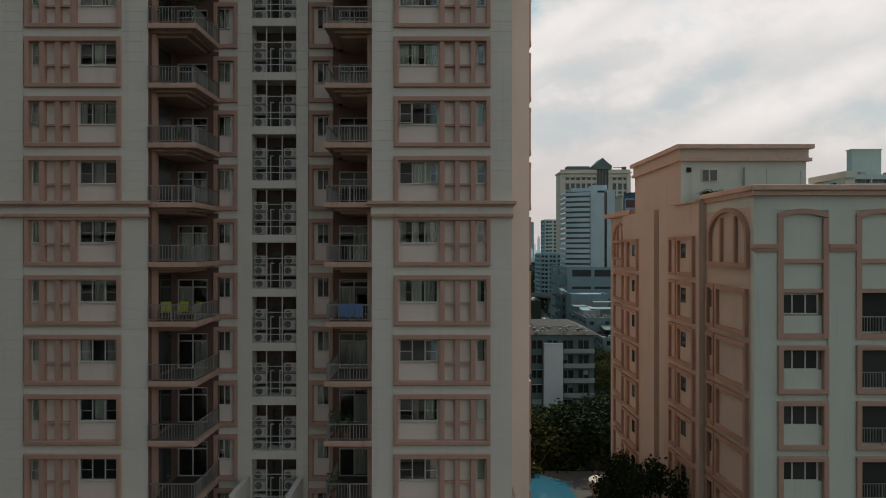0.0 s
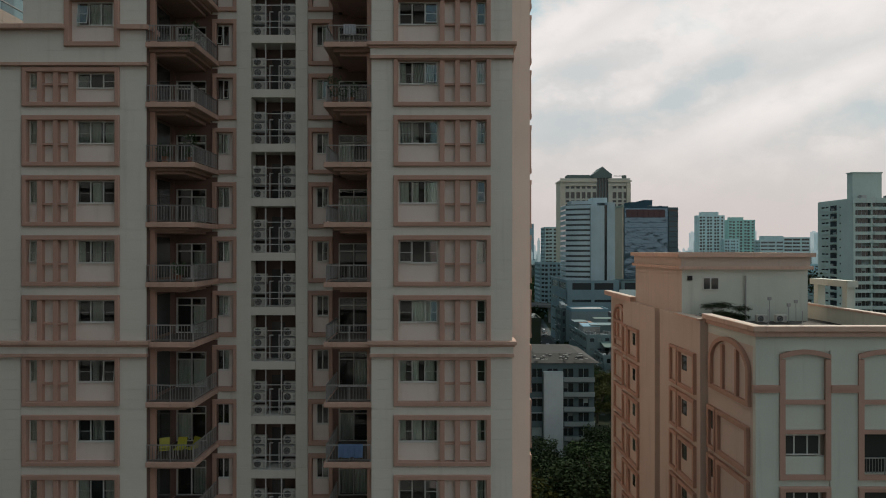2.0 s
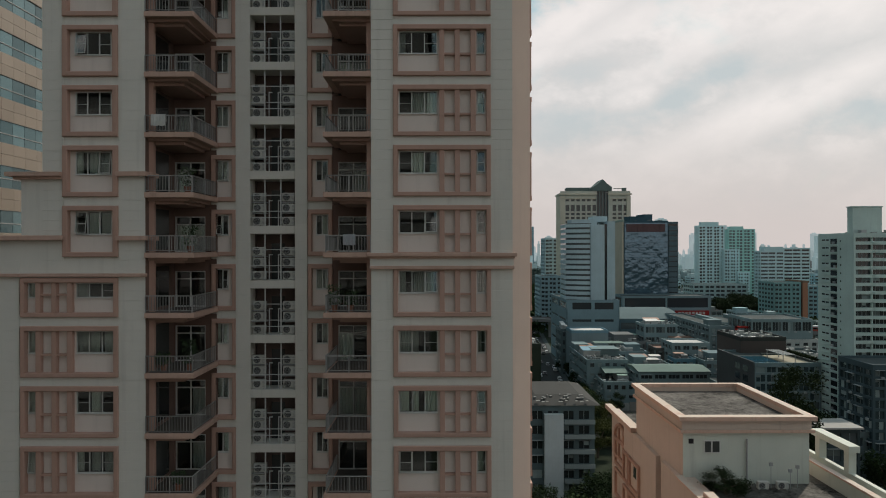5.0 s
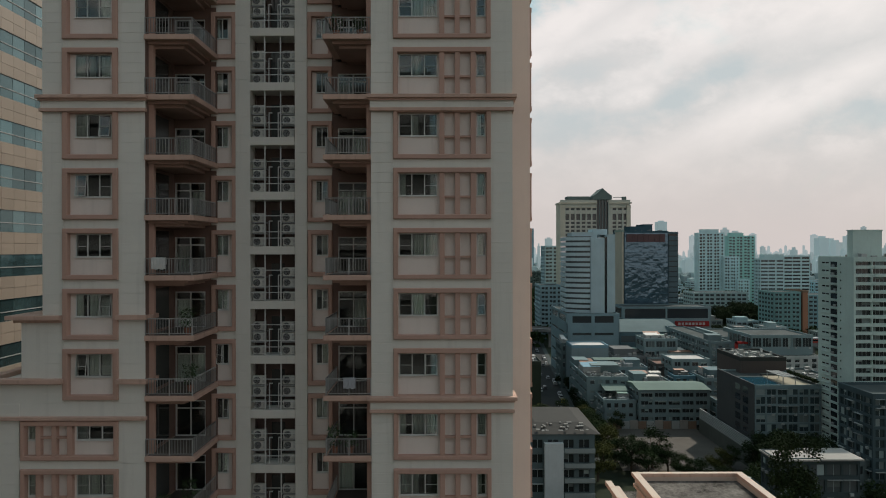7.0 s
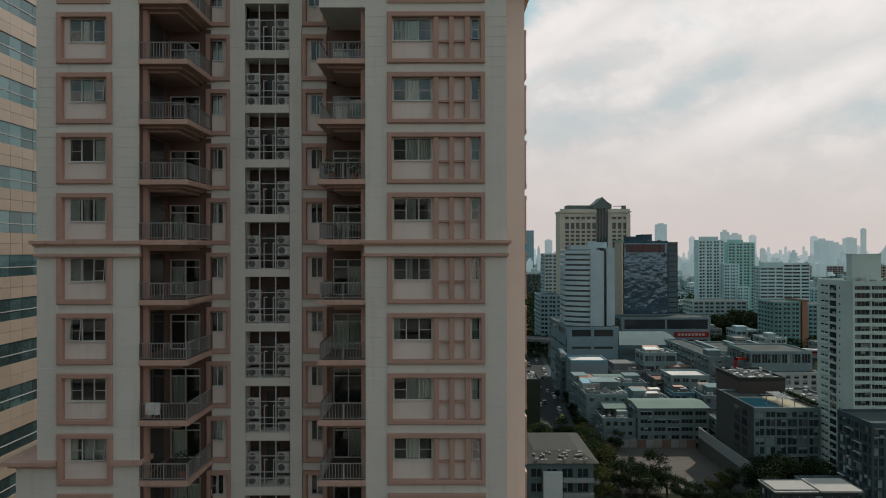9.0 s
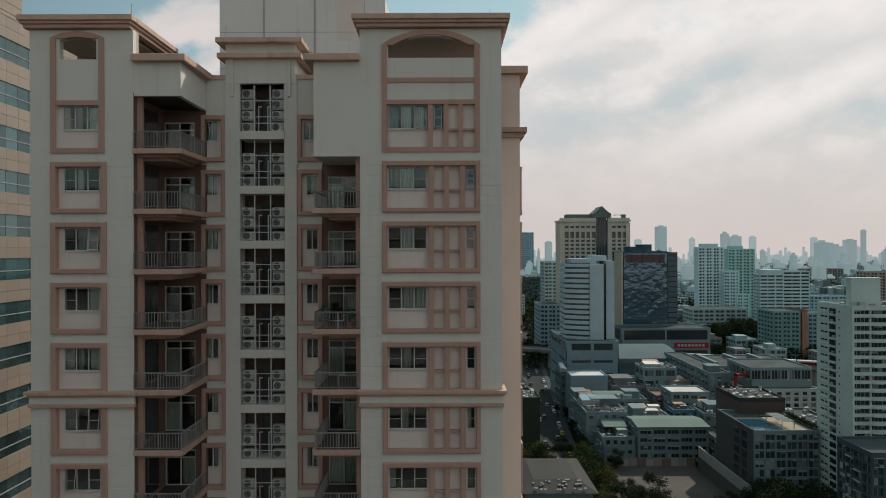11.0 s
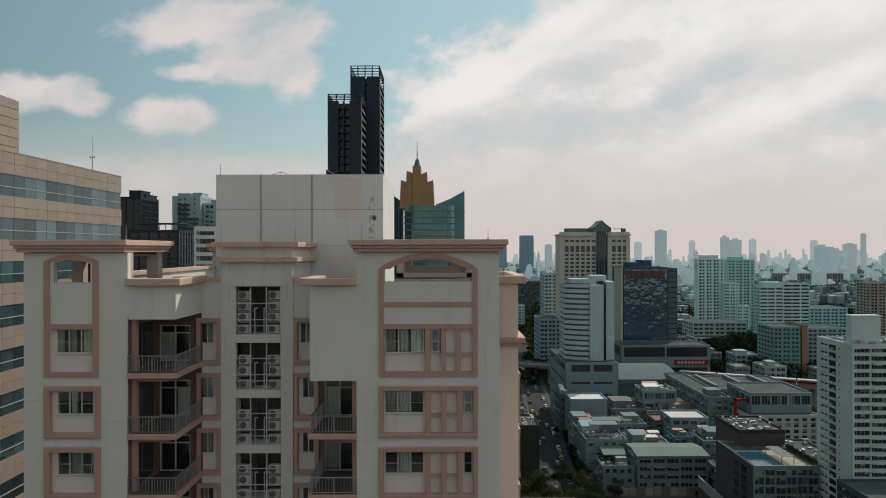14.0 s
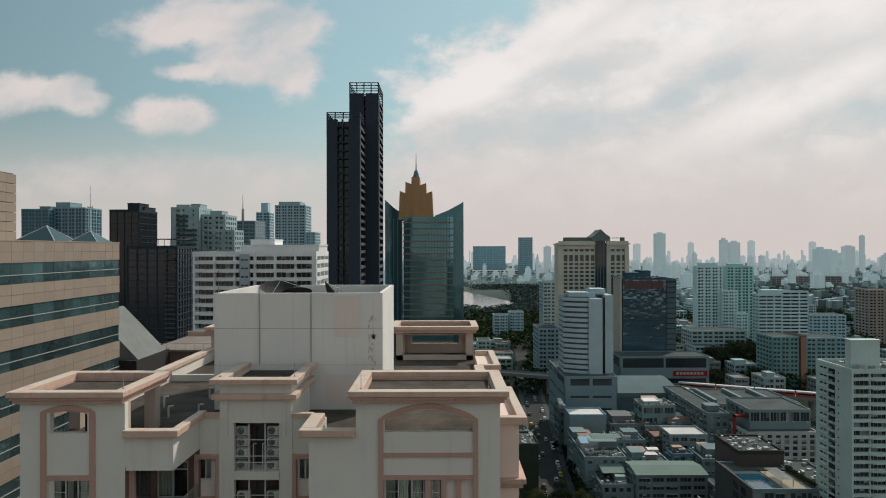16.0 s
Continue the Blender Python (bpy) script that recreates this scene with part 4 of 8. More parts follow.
# ---- dishes and roof clutter on the tower ----
def dish(at, r, tilt, turn):
    """A mesh satellite dish on a short mast."""
    d = thing("satellite_dish", at, "dark mesh satellite dish on the lift house roof", "satellite dish", "dishes on the lift house")
    bm = bmesh.new()
    m = pose(0, 0, r * 0.42, tilt, 0, turn)
    n, rings = 20, 4
    prev = [bm.verts.new(m @ Vector((0, 0, 0)))] * n
    for j in range(1, rings + 1):
        q = r * j / rings
        cur = [bm.verts.new(m @ Vector((q * math.cos(i * math.tau / n), q * math.sin(i * math.tau / n), 0.42 * q * q / r))) for i in range(n)]
        for i in range(n):
            f = (prev[i], cur[i], cur[(i + 1) % n]) if j == 1 else (prev[i], cur[i], cur[(i + 1) % n], prev[(i + 1) % n])
            bm.faces.new(f)
        prev = cur
    o = part("reflector", bm, AC_DARK, d, world=False)
    bm = bmesh.new()
    cyl(bm, (0, 0, 0), (0, 0, r * 0.42), 0.05)
    part("mast", bm, STEEL, d, world=False)
    bm = bmesh.new()
    tip = m @ Vector((0, 0, r * 0.8))
    for i in range(3):
        a = i * math.tau / 3
        cyl(bm, m @ Vector((r * math.cos(a), r * math.sin(a), 0.42 * r)), tip, 0.02, seg=5)
    part("feed_arm", bm, STEEL, d, world=False)


dish((-10.2, 45.0, 73.3), 1.35, 18, 20)
dish((-8.9, 44.2, 73.3), 1.0, 22, 200)
dish((-6.6, 43.6, 73.3), 1.1, 50, 100)
for x, y, z, h in ((-13.0, 41.1, PZ, 0.7), (-11.3, 36.3, 70.1, 0.9), (-7.3, 36.3, 70.1, 0.8), (-3.3, 32.8, ZC, 0.8), (2.9, 33.0, ZC, 0.5), (-14.9, 33.0, ZC, 0.8), (-16.4, 35.0, ZC, 0.9), (-3.2, 41.2, PZ, 0.6)):
    rod = thing("lightning_rod", (x, y, z), "thin grey lightning rod on the coping", "lightning rod", "lightning rods")
    bm = bmesh.new()
    cyl(bm, (0, 0, 0), (0, 0, h), 0.018, 0.01, 6)
    cyl(bm, (0, 0, 0), (0, 0, 0.06), 0.05, 0.05, 6)
    part("spike", bm, STEEL, rod, world=False)
tank = thing("pump_set", (-17.6, 35.6, 67.2), "dark pump set on the terrace under the pavilion", "pump")
bm = bmesh.new()
bx(bm, -0.5, 0.5, -0.3, 0.3, 0, 0.15, 0.02), cyl(bm, (-0.2, 0, 0.15), (-0.2, 0, 1.75), 0.34, 0.34, 14), cyl(bm, (-0.2, 0, 1.75), (-0.2, 0, 1.95), 0.34, 0.12, 14)
part("vessel", bm, AC_DARK, tank, world=False)
bm = bmesh.new()
cyl(bm, (0.05, 0, 0.35), (0.48, 0, 0.35), 0.14, 0.14, 12), cyl(bm, (-0.2, 0, 0.8), (0.4, 0, 0.8), 0.05)
part("motor", bm, STEEL, tank, world=False)

# ---- things on the balconies ----
def chair(at, turn):
    c = thing("folding_chair", at, "yellow green folding chair on a balcony", "chair", "balcony chairs")
    c.rotation_euler = (0, 0, turn)
    Y_ = MATS.setdefault("yellow", paint("yellow_plastic", (0.34, 0.33, 0.03), 0.5, 0.03, 0.08, 2.0))
    child("seat", mesh_of("chair_seat", lambda q: bx(q, -0.24, 0.24, -0.22, 0.24, 0.40, 0.44, 0.01), Y_), c)
    def back(q):
        vs = bx(q, -0.24, 0.24, 0.22, 0.26, 0.44, 0.90, 0.0)
        for v_ in vs:
            v_.co.y += (v_.co.z - 0.44) * 0.35
    child("backrest", mesh_of("chair_back", back, Y_), c)
    for x in (-0.22, 0.19):
        for y in (-0.2, 0.2):
            child("leg", mesh_of("chair_leg", lambda q: bx(q, 0, 0.03, 0, 0.03, 0, 0.40), RAIL), c, (x, y, 0))


MATS = {}
for i, x in enumerate((-14.0, -13.3, -12.75)):
    chair((x, 33.2 + 0.1 * i, level(0) + BALC + 0.366), 0.4 - 0.5 * i)


def towel(x0, x1, k, drop, mat, label):
    """A cloth folded over a balcony rail, rippled."""
    t_ = thing("towel", ((x0 + x1) / 2, FY - 0.05, level(k) + BALC + 1.21), label, "towel", "washing on the rails")
    bm = bmesh.new()
    w, n = x1 - x0, 16
    prof = [(0.07, -drop * 0.6), (0.055, 0.0), (0.0, 0.022), (-0.055, 0.0), (-0.075, -drop * 0.5), (-0.07, -drop)]
    rows = [[bm.verts.new((-w / 2 + w * i / n, y + (0.018 * math.sin(i * 1.7 + j) if abs(z) > 0.1 else 0), z + (0.02 * math.sin(i * 0.9) if abs(z) > 0.1 else 0))) for i in range(n + 1)] for j, (y, z) in enumerate(prof)]
    for a_, b_ in zip(rows, rows[1:]):
        for i in range(n):
            bm.faces.new((a_[i], a_[i + 1], b_[i + 1], b_[i]))
    o = part("cloth", bm, mat, t_, world=False)
    o.modifiers.new("thick", "SOLIDIFY").thickness = 0.008


towel(-5.15, -3.95, 0, 0.62, paint("blue_towel", (0.09, 0.15, 0.27), 0.9, 0.1, 0.2, 3.0), "pale blue towel hung over a balcony rail")
towel(-4.9, -4.3, 7, 0.5, paint("grey_towel", (0.30, 0.31, 0.33), 0.9, 0.1, 0.2, 3.0), "grey towel hung over a balcony rail")
towel(-14.3, -13.6, 9, 0.55, paint("white_towel", (0.5, 0.5, 0.48), 0.9, 0.1, 0.2, 3.0), "white towel hung over a balcony rail")


def potted_plant(at, h, seed):
    p_ = thing("potted_plant", at, "bushy green plant in a terracotta pot on a balcony", "plant", "balcony plants")
    child("pot", mesh_of("plant_pot", lambda q: cyl(q, (0, 0, 0), (0, 0, 0.32), 0.13, 0.18, 12), MATS.setdefault("pot", paint("terracotta", (0.24, 0.10, 0.06), 0.8))), p_)
    rnd = random.Random(seed)
    vs, fs = [], []
    for _ in range(130):
        a_, r = rnd.random() * math.tau, 0.38 * rnd.random() ** 0.5
        c_ = Vector((r * math.cos(a_), r * math.sin(a_), 0.35 + h * rnd.random()))
        u1 = Vector((rnd.gauss(0, 1), rnd.gauss(0, 1), rnd.gauss(0, 1))).normalized() * rnd.uniform(0.06, 0.13)
        w1 = u1.cross(Vector((rnd.gauss(0, 1), rnd.gauss(0, 1), rnd.gauss(0, 1)))).normalized() * 0.035
        i = len(vs)
        vs += [tuple(c_ - u1), tuple(c_ + w1), tuple(c_ + u1), tuple(c_ - w1)]
        fs.append((i, i + 1, i + 2, i + 3))
    me = bpy.data.meshes.new("foliage")
    me.from_pydata(vs, [], fs)
    me.materials.append(MATS.setdefault("leaf", paint("plant_leaf", (0.03, 0.06, 0.02), 0.6, 0.1, 0.2, 2.0, piece=0.4)))
    child("foliage", me, p_)


for i, (x, y, k, h) in enumerate(((-5.4, 33.1, -2, 1.1), (-4.9, 33.0, -2, 0.8), (-5.5, 33.0, -3, 0.9), (-12.7, 33.2, 5, 1.2), (-12.8, 33.6, 7, 1.0), (-13.9, 33.0, 5, 0.6), (-5.4, 33.0, 6, 1.0), (-4.6, 33.0, 6, 0.7), (-13.2, 33.0, 3, 0.6), (-5.3, 33.1, 13, 0.7), (-4.1, 33.0, 13, 0.6), (-12.7, 33.0, 8, 0.9))):
    potted_plant((x, y, level(k) + BALC + 0.366), h, i)
for x, y in ((-16.5, 41.5), (-14.6, 44.0), (-15.2, 39.0), (-13.6, 39.4)):
    v_ = thing("roof_vent", (x, y, 67.2), "white vent pipe on the flat roof", "vent pipe", "vent pipes on the roof")
    bm = bmesh.new()
    cyl(bm, (0, 0, 0), (0, 0, 0.7), 0.06), cyl(bm, (0, 0, 0.66), (0.28, 0, 0.70), 0.06)
    part("pipe", bm, WHITE_STEEL, v_, world=False)

# ---- the lower block east of the tower ----
RY, RH = 32.3, 2.74
block = thing("apartment_block", (21.0, 46.0, -3.0), "lower off-white and salmon apartment block with pink trim", "apartment building")
BB = Vector(block.location)
PEACH = paint("peach_render", (0.52, 0.43, 0.368), 0.8, 0.04, 0.08, 0.4, 0.12, streak=0.14)


def onb(x, y, z):
    return Vector((x, y, z)) - BB


RX0, RX1 = 15.30, 24.45
RT = 22.75
boxes("wall", [(15.9, RX1, RY + 0.30, 60.0, -3.0, 22.2), (RX1, 25.75, 38.0, 60.0, -3.0, 22.2)], PEACH, block)
boxes("roof", [(15.55, RX1 - 0.05, RY + 0.3, 59.8, 22.2, 22.32), (RX1 - 0.05, 25.7, 38.1, 59.8, 22.2, 22.32)], paint("pale_roof_screed", (0.108, 0.104, 0.096), 0.9, 1.1, 1.3, 0.55, 0.3, gloss=0.05, fine=3.2), block, "pale grey stained concrete flat roof")
each_box("parapet", [(RX0, RX1, RY + 0.02, RY + 0.25, 22.1, RT), (RX0 + 0.01, RX0 + 0.25, RY + 0.25, 38.2, 22.1, RT)], BLOCK_WHITE, block)
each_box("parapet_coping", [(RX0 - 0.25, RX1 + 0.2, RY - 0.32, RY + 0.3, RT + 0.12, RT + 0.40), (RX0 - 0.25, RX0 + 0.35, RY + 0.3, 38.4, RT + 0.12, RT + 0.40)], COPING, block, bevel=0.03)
each_box("parapet_moulding", [(RX0 - 0.14, RX1 + 0.1, RY - 0.20, RY + 0.02, RT - 0.12, RT + 0.12), (RX0 - 0.14, RX0, RY + 0.02, 38.3, RT - 0.12, RT + 0.12), (RX0, RX1, RY + 0.02, RY + 0.25, RT, RT + 0.12), (RX0, RX0 + 0.25, RY + 0.25, 38.2, RT, RT + 0.12)], LEDGE, block)
# front wall: piers between the bays
front = [(16.45, 18.95), (20.30, 22.90)]
edges = [RX0] + [v_ for p_ in front for v_ in p_] + [RX1]
rows = [(edges[i], edges[i + 1], RY, RY + 0.3, -3.0, 22.1) for i in range(0, len(edges), 2)]
each_box("front_pier", rows, BLOCK_WHITE, block)
for n_, (a, b) in enumerate(front):
    rail_bay = n_ % 2 == 1
    w = b - a
    # tall arched bay of the top two storeys
    bm = bmesh.new()
    bx(bm, a, a + 0.27, RY - 0.08, RY + 0.06, 15.60, 21.50), bx(bm, b - 0.27, b, RY - 0.08, RY + 0.06, 15.60, 21.50)
    for i in range(10):
        xa, xb = a + w * i / 10, a + w * (i + 1) / 10
        za, zb = 21.75 + 0.24 * math.sin(math.pi * i / 10), 21.75 + 0.24 * math.sin(math.pi * (i + 1) / 10)
        prism(bm, [(xa, za - 0.24), (xb, zb - 0.24), (xb, zb), (xa, za)], RY - 0.085, RY + 0.055)
    bx(bm, a + 0.27, b - 0.27, RY - 0.06, RY + 0.06, 19.30, 19.52), bx(bm, a + 0.27, b - 0.27, RY - 0.06, RY + 0.06, 17.85, 18.05), bx(bm, a + 0.27, b - 0.27, RY - 0.06, RY + 0.06, 15.60, 15.85)
    part("bay_surround", bm, PINK, block)
    boxes("bay_head", [(a, b, RY + 0.002, RY + 0.08, 21.92, 22.1)], BLOCK_WHITE, block)
    boxes("bay_wall", [(a - 0.04, b + 0.04, RY + 0.08, RY + 0.28, 17.9, 22.09), (a - 0.04, b + 0.04, RY + 0.08, RY + 0.28, 15.2, 15.9 if rail_bay else 16.72)], BLOCK_WHITE, block)
    for k in range(-7, 1):
        z = 15.60 + RH * k
        if k < 0:
            child("bay_surround", mesh_of("block_surround_%d" % n_, surround(w, 2.40, 0.27, 0.24, 0.24), PINK), block, onb(a, RY, z))
            child("bay_wall", mesh_of("block_wall_%d" % n_, lambda bm: bx(bm, -0.04, w + 0.04, 0.08, 0.28, -0.4, 0.3 if rail_bay else 1.18), BLOCK_WHITE), block, onb(a, RY, z))
        if rail_bay:
            child("railing", railing_mesh("block_railing", w - 0.54, 0.1, 1), block, onb(a + 0.27, RY, z + 0.24))
            child("opening", mesh_of("block_opening_%d" % n_, lambda bm: bx(bm, 0.1, w - 0.1, 0.285, 0.30, 0.2, 2.3), BACK_GLASS), block, onb(a, RY, z), "dark balcony opening")
        else:
            wn = child("window", mesh_of("block_window_frame", lambda bm: lattice(bm, [0, 0.06, 0.45, 0.51, 1.10, 1.16, 1.69, 1.75], [0, 0.06, 0.96, 1.02], lambda i, j: i % 2 == 0 or j != 1, 0, 0.08), FRAME), block, onb(a + 0.30, RY + 0.12, z + 1.18))
            for x_, ww in ((0.06, 0.39), (0.51, 0.59), (1.16, 0.53)):
                child("pane", mesh_of("block_pane_%.2f" % ww, lambda bm: bx(bm, 0, ww, 0.03, 0.045, 0.06, 0.96), BACK_GLASS), wn, (x_, 0, 0))
# moulding that links the arched bays
lk = [(RX0 - 0.2, 16.45)] + [(front[0][1], front[1][0]), (front[1][1], RX1 + 0.1)]
each_box("link_band", [(a, b, RY - 0.16, RY + 0.02, 20.05, 20.25) for a, b in lk] + [(a + 0.0, b, RY - 0.1, RY + 0.02, 19.88, 20.05) for a, b in lk], PINK, block)
# west side, front part
def side_panel(y0, y1, z0, z1, x, t=0.24, name="side_surround"):
    bm = bmesh.new()
    bx(bm, x - 0.20, x + 0.02, y0, y1, z0, z0 + t), bx(bm, x - 0.20, x + 0.02, y0, y1, z1 - t, z1)
    bx(bm, x - 0.195, x + 0.02, y0, y0 + t, z0 + t, z1 - t), bx(bm, x - 0.195, x + 0.02, y1 - t, y1, z0 + t, z1 - t)
    part(name, bm, SIDE_TRIM, block)
    boxes("side_panel", [(x - 0.015, x + 0.01, y0 + t, y1 - t, z0 + t, z1 - t)], PEACH, block)


def side_arch(y0, y1, z0, zs, zt, x):
    bm = bmesh.new()
    t = 0.24
    bx(bm, x - 0.20, x + 0.02, y0, y0 + t, z0, zs), bx(bm, x - 0.20, x + 0.02, y1 - t, y1, z0, zs), bx(bm, x - 0.20, x + 0.02, y0 + t, y1 - t, z0, z0 + t)
    n = 14
    for i in range(n):
        def pt(j, q):
            a = math.pi * j / n
            return (y0 + y1) / 2 - (y1 - y0 - 2 * q) / 2 * math.cos(a), zs + (zt - zs - q) * math.sin(a)
        quad = [pt(i, 0), pt(i + 1, 0), pt(i + 1, t), pt(i, t)]
        va = [bm.verts.new((x - 0.20, yy, zz)) for yy, zz in quad]
        vb = [bm.verts.new((x + 0.02, yy, zz)) for yy, zz in quad]
        bm.faces.new(va), bm.faces.new(list(reversed(vb)))
        for j in range(4):
            bm.faces.new((va[j], va[(j + 1) % 4], vb[(j + 1) % 4], vb[j]))
    for f in (0.30, 0.66):
        yy = y0 + (y1 - y0) * f
        bx(bm, x - 0.17, x + 0.02, yy - 0.11, yy + 0.11, z0 + t, zt - 0.5)
    part("side_arch", bm, SIDE_TRIM, block)


boxes("side_wall", [(RX0, RX0 + 0.65, RY + 0.3, 38.15, -3.0, 22.1)], PEACH, block)
side_arch(32.75, 37.6, 19.05, 20.7, 22.2, RX0)
for k in range(-7, 1):
    z = 15.60 + RH * k
    side_panel(32.9, 36.6, z, z + 2.42, RX0)
    side_panel(36.75, 37.85, z, z + 2.42, RX0, 0.2)
    boxes("side_window", [(RX0 - 0.03, RX0 + 0.02, 37.0, 37.6, z + 1.1, z + 2.1)], BACK_GLASS, block)
# west side, middle part, standing a little proud
each_box("mid_wall", [(14.87, 15.95, 38.15, 45.2, -3.0, RT), (14.87, 15.95, 46.3, 54.4, -3.0, RT), (15.6, 15.95, 45.2, 46.3, -3.0, 22.9)], PEACH, block)
each_box("mid_wall", [(RX0, RX0 + 0.65, 54.4, 59.9, -3.0, RT)], PEACH, block)
for k in range(-7, 3):
    z = 15.60 + RH * k
    if k < 2:
        side_panel(38.7, 41.4, z, z + 2.42, 14.87)
        side_panel(41.5, 42.9, z, z + 2.42, 14.87, 0.18)
        boxes("side_window", [(14.84, 14.89, 40.2, 41.0, z + 1.1, z + 2.0)], BACK_GLASS, block)
        boxes("side_window", [(14.84, 14.89, 50.9, 51.6, z + 1.1, z + 2.0)], BACK_GLASS, block)
        side_panel(49.9, 52.6, z, z + 2.42, 14.87)
        side_panel(52.7, 54.2, z, z + 2.42, 14.87, 0.2)
        side_panel(54.8, 58.4, z, z + 2.42, RX0)
side_arch(54.6, 58.6, 19.05, 20.7, 22.2, RX0)
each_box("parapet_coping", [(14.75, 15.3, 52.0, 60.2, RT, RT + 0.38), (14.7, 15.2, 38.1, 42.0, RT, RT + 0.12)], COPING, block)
# lift house of the block
boxes("lift_house", [(15.2, 23.2, 42.0, 52.0, 22.3, 26.0)], PEACH, block)
boxes("lift_house_face", [(15.2, 23.2, 41.96, 42.0, 22.3, 26.0)], BLOCK_WHITE, block)
each_box("lift_house_cornice", [(14.95, 23.45, 41.7, 42.2, 25.60, 25.8), (14.85, 23.55, 41.6, 42.2, 26.38, 26.65), (14.85, 15.4, 42.2, 52.2, 26.38, 26.65), (14.95, 15.4, 42.2, 52.1, 25.60, 25.8), (23.0, 23.55, 42.2, 52.2, 26.38, 26.65), (15.4, 23.0, 51.8, 52.2, 26.38, 26.65)], COPING, block)
each_box("lift_house_frieze", [(15.1, 23.3, 41.85, 42.3, 25.8, 26.38), (15.1, 15.4, 42.3, 52.1, 25.8, 26.38), (23.0, 23.3, 42.3, 52.1, 25.8, 26.38), (15.4, 23.0, 51.85, 52.1, 25.8, 26.38)], PEACH, block)
boxes("lift_house_window", [(16.5, 17.55, 41.90, 41.97, 24.3, 25.1)], FRAME, block)
boxes("lift_house_pane", [(16.57, 16.95, 41.88, 41.91, 24.36, 25.04)], BACK_GLASS, block)
boxes("lift_house_pane", [(17.05, 17.48, 41.88, 41.91, 24.36, 25.04)], BACK_GLASS, block)
boxes("vent_hole", [(15.55, 15.85, 41.90, 41.97, 24.9, 25.2)], AC_DARK, block)
bm = bmesh.new()
cyl(bm, (19.2, 41.85, 22.4), (19.2, 41.85, 25.2), 0.06)
part("drain_pipe", bm, STEEL, block)
boxes("lift_house_deck", [(15.4, 23.0, 42.3, 51.8, 26.0, 26.06)], paint("mottled_roof_screed", (0.118, 0.112, 0.104), 0.9, 0.9, 1.0, 0.6, 0.3, gloss=0.05, fine=3.2), block, "mottled grey roof of the lift house")
for x in (19.8, 21.0):
    copy_thing(unit, Matrix.Translation((x, 40.9, 22.32)))["label"] = "off-white air conditioner outdoor unit on the flat roof"
# further parapet with a ramp towards the east
each_box("terrace_parapet", [(24.2, 24.45, 33.0, 46.0, 22.3, 23.2), (25.45, 25.75, 38.0, 52.0, 22.3, 23.15)], BLOCK_WHITE, block)
each_box("portal", [(25.36, 25.84, 41.4, 41.9, 23.15, 24.5), (25.36, 25.84, 44.6, 45.1, 23.15, 24.5), (25.25, 25.95, 41.2, 45.4, 24.5, 24.9)], BLOCK_WHITE, block)
each_box("terrace_coping", [(24.12, 24.53, 32.95, 46.05, 23.2, 23.32)], COPING, block)
for x, y, h in ((20.4, 41.2, 1.5), (21.6, 41.2, 1.1), (22.1, 41.3, 1.3), (17.7, 32.5, 0.7), (16.0, 32.5, 0.8)):
    rod = thing("roof_mast", (x, y, 22.32 if y > 33 else RT + 0.4), "thin grey mast on the block's roof", "mast", "masts on the roof")
    bm = bmesh.new()
    cyl(bm, (0, 0, 0), (0, 0, h), 0.02, 0.02, 6)
    if y > 40:
        bx(bm, -0.12, 0.12, -0.05, 0.05, h - 0.12, h + 0.1, 0.02)
    part("rod", bm, STEEL, rod, world=False)

# ---- the office building clad in beige tile, with glass bands ----
office = thing("office_building", (-45.0, 50.0, GROUND), "beige tiled office building with teal glass bands", "office building")
OX, OY0, OY1, OT = -34.6, 30.5, 72.8, 77.65
OB = Vector(office.location)
boxes("core", [(-60.0, OX - 0.35, OY0, OY1 - 0.35, GROUND, OT - 0.3)], JOINT, office)
tile_m = mesh_of("cladding_tile", lambda bm: bx(bm, -0.34, 0.0, 0.012, 1.488, 0.012, 0.888), TILE)
pane_m = mesh_of("band_pane", lambda bm: bx(bm, -0.34, -0.10, 0.02, 1.48, 0.0, 1.74), TEAL_GLASS)
tile_end = mesh_of("cladding_end_tile", lambda bm: bx(bm, 0.012, 1.488, -0.34, 0.0, 0.012, 0.888), TILE)
pane_end = mesh_of("band_end_pane", lambda bm: bx(bm, 0.02, 1.48, -0.34, -0.10, 0.0, 1.74), TEAL_GLASS)
far_t, far_p = bmesh.new(), bmesh.new()
n_y = int((OY1 - OY0) / 1.5)
for fl_ in range(29):
    zt_ = OT - 3.55 * fl_
    for i in range(n_y):
        y = OY1 - 1.5 * (i + 1)
        near = i < 15 and fl_ < 9
        for r in (0, 1):
            z = zt_ - 0.9 * (r + 1)
            if near:
                child("tile", tile_m, office, Vector((OX, y, z)) - OB)
            else:
                bx(far_t, OX - 0.34, OX, y + 0.012, y + 1.488, z + 0.012, z + 0.888)
        if near:
            child("pane", pane_m, office, Vector((OX, y, zt_ - 3.55)) - OB)
        else:
            bx(far_p, OX - 0.34, OX - 0.10, y + 0.02, y + 1.48, zt_ - 3.55, zt_ - 1.81)
tagged(part("tiling", far_t, TILE, office), kind="stuff")
tagged(part("glazing", far_p, TEAL_GLASS, office), kind="stuff")
tr_m = mesh_of("band_transom", lambda bm: bx(bm, -0.12, -0.04, 0, OY1 - OY0, 0, 0.07), STEEL)
for fl_ in range(29):
    child("transom", tr_m, office, Vector((OX, OY0, OT - 3.55 * fl_ - 2.85)) - OB)
boxes("coping", [(-60.2, OX + 0.03, OY0, OY1 + 0.05, OT, OT + 0.10)], TILE, office)
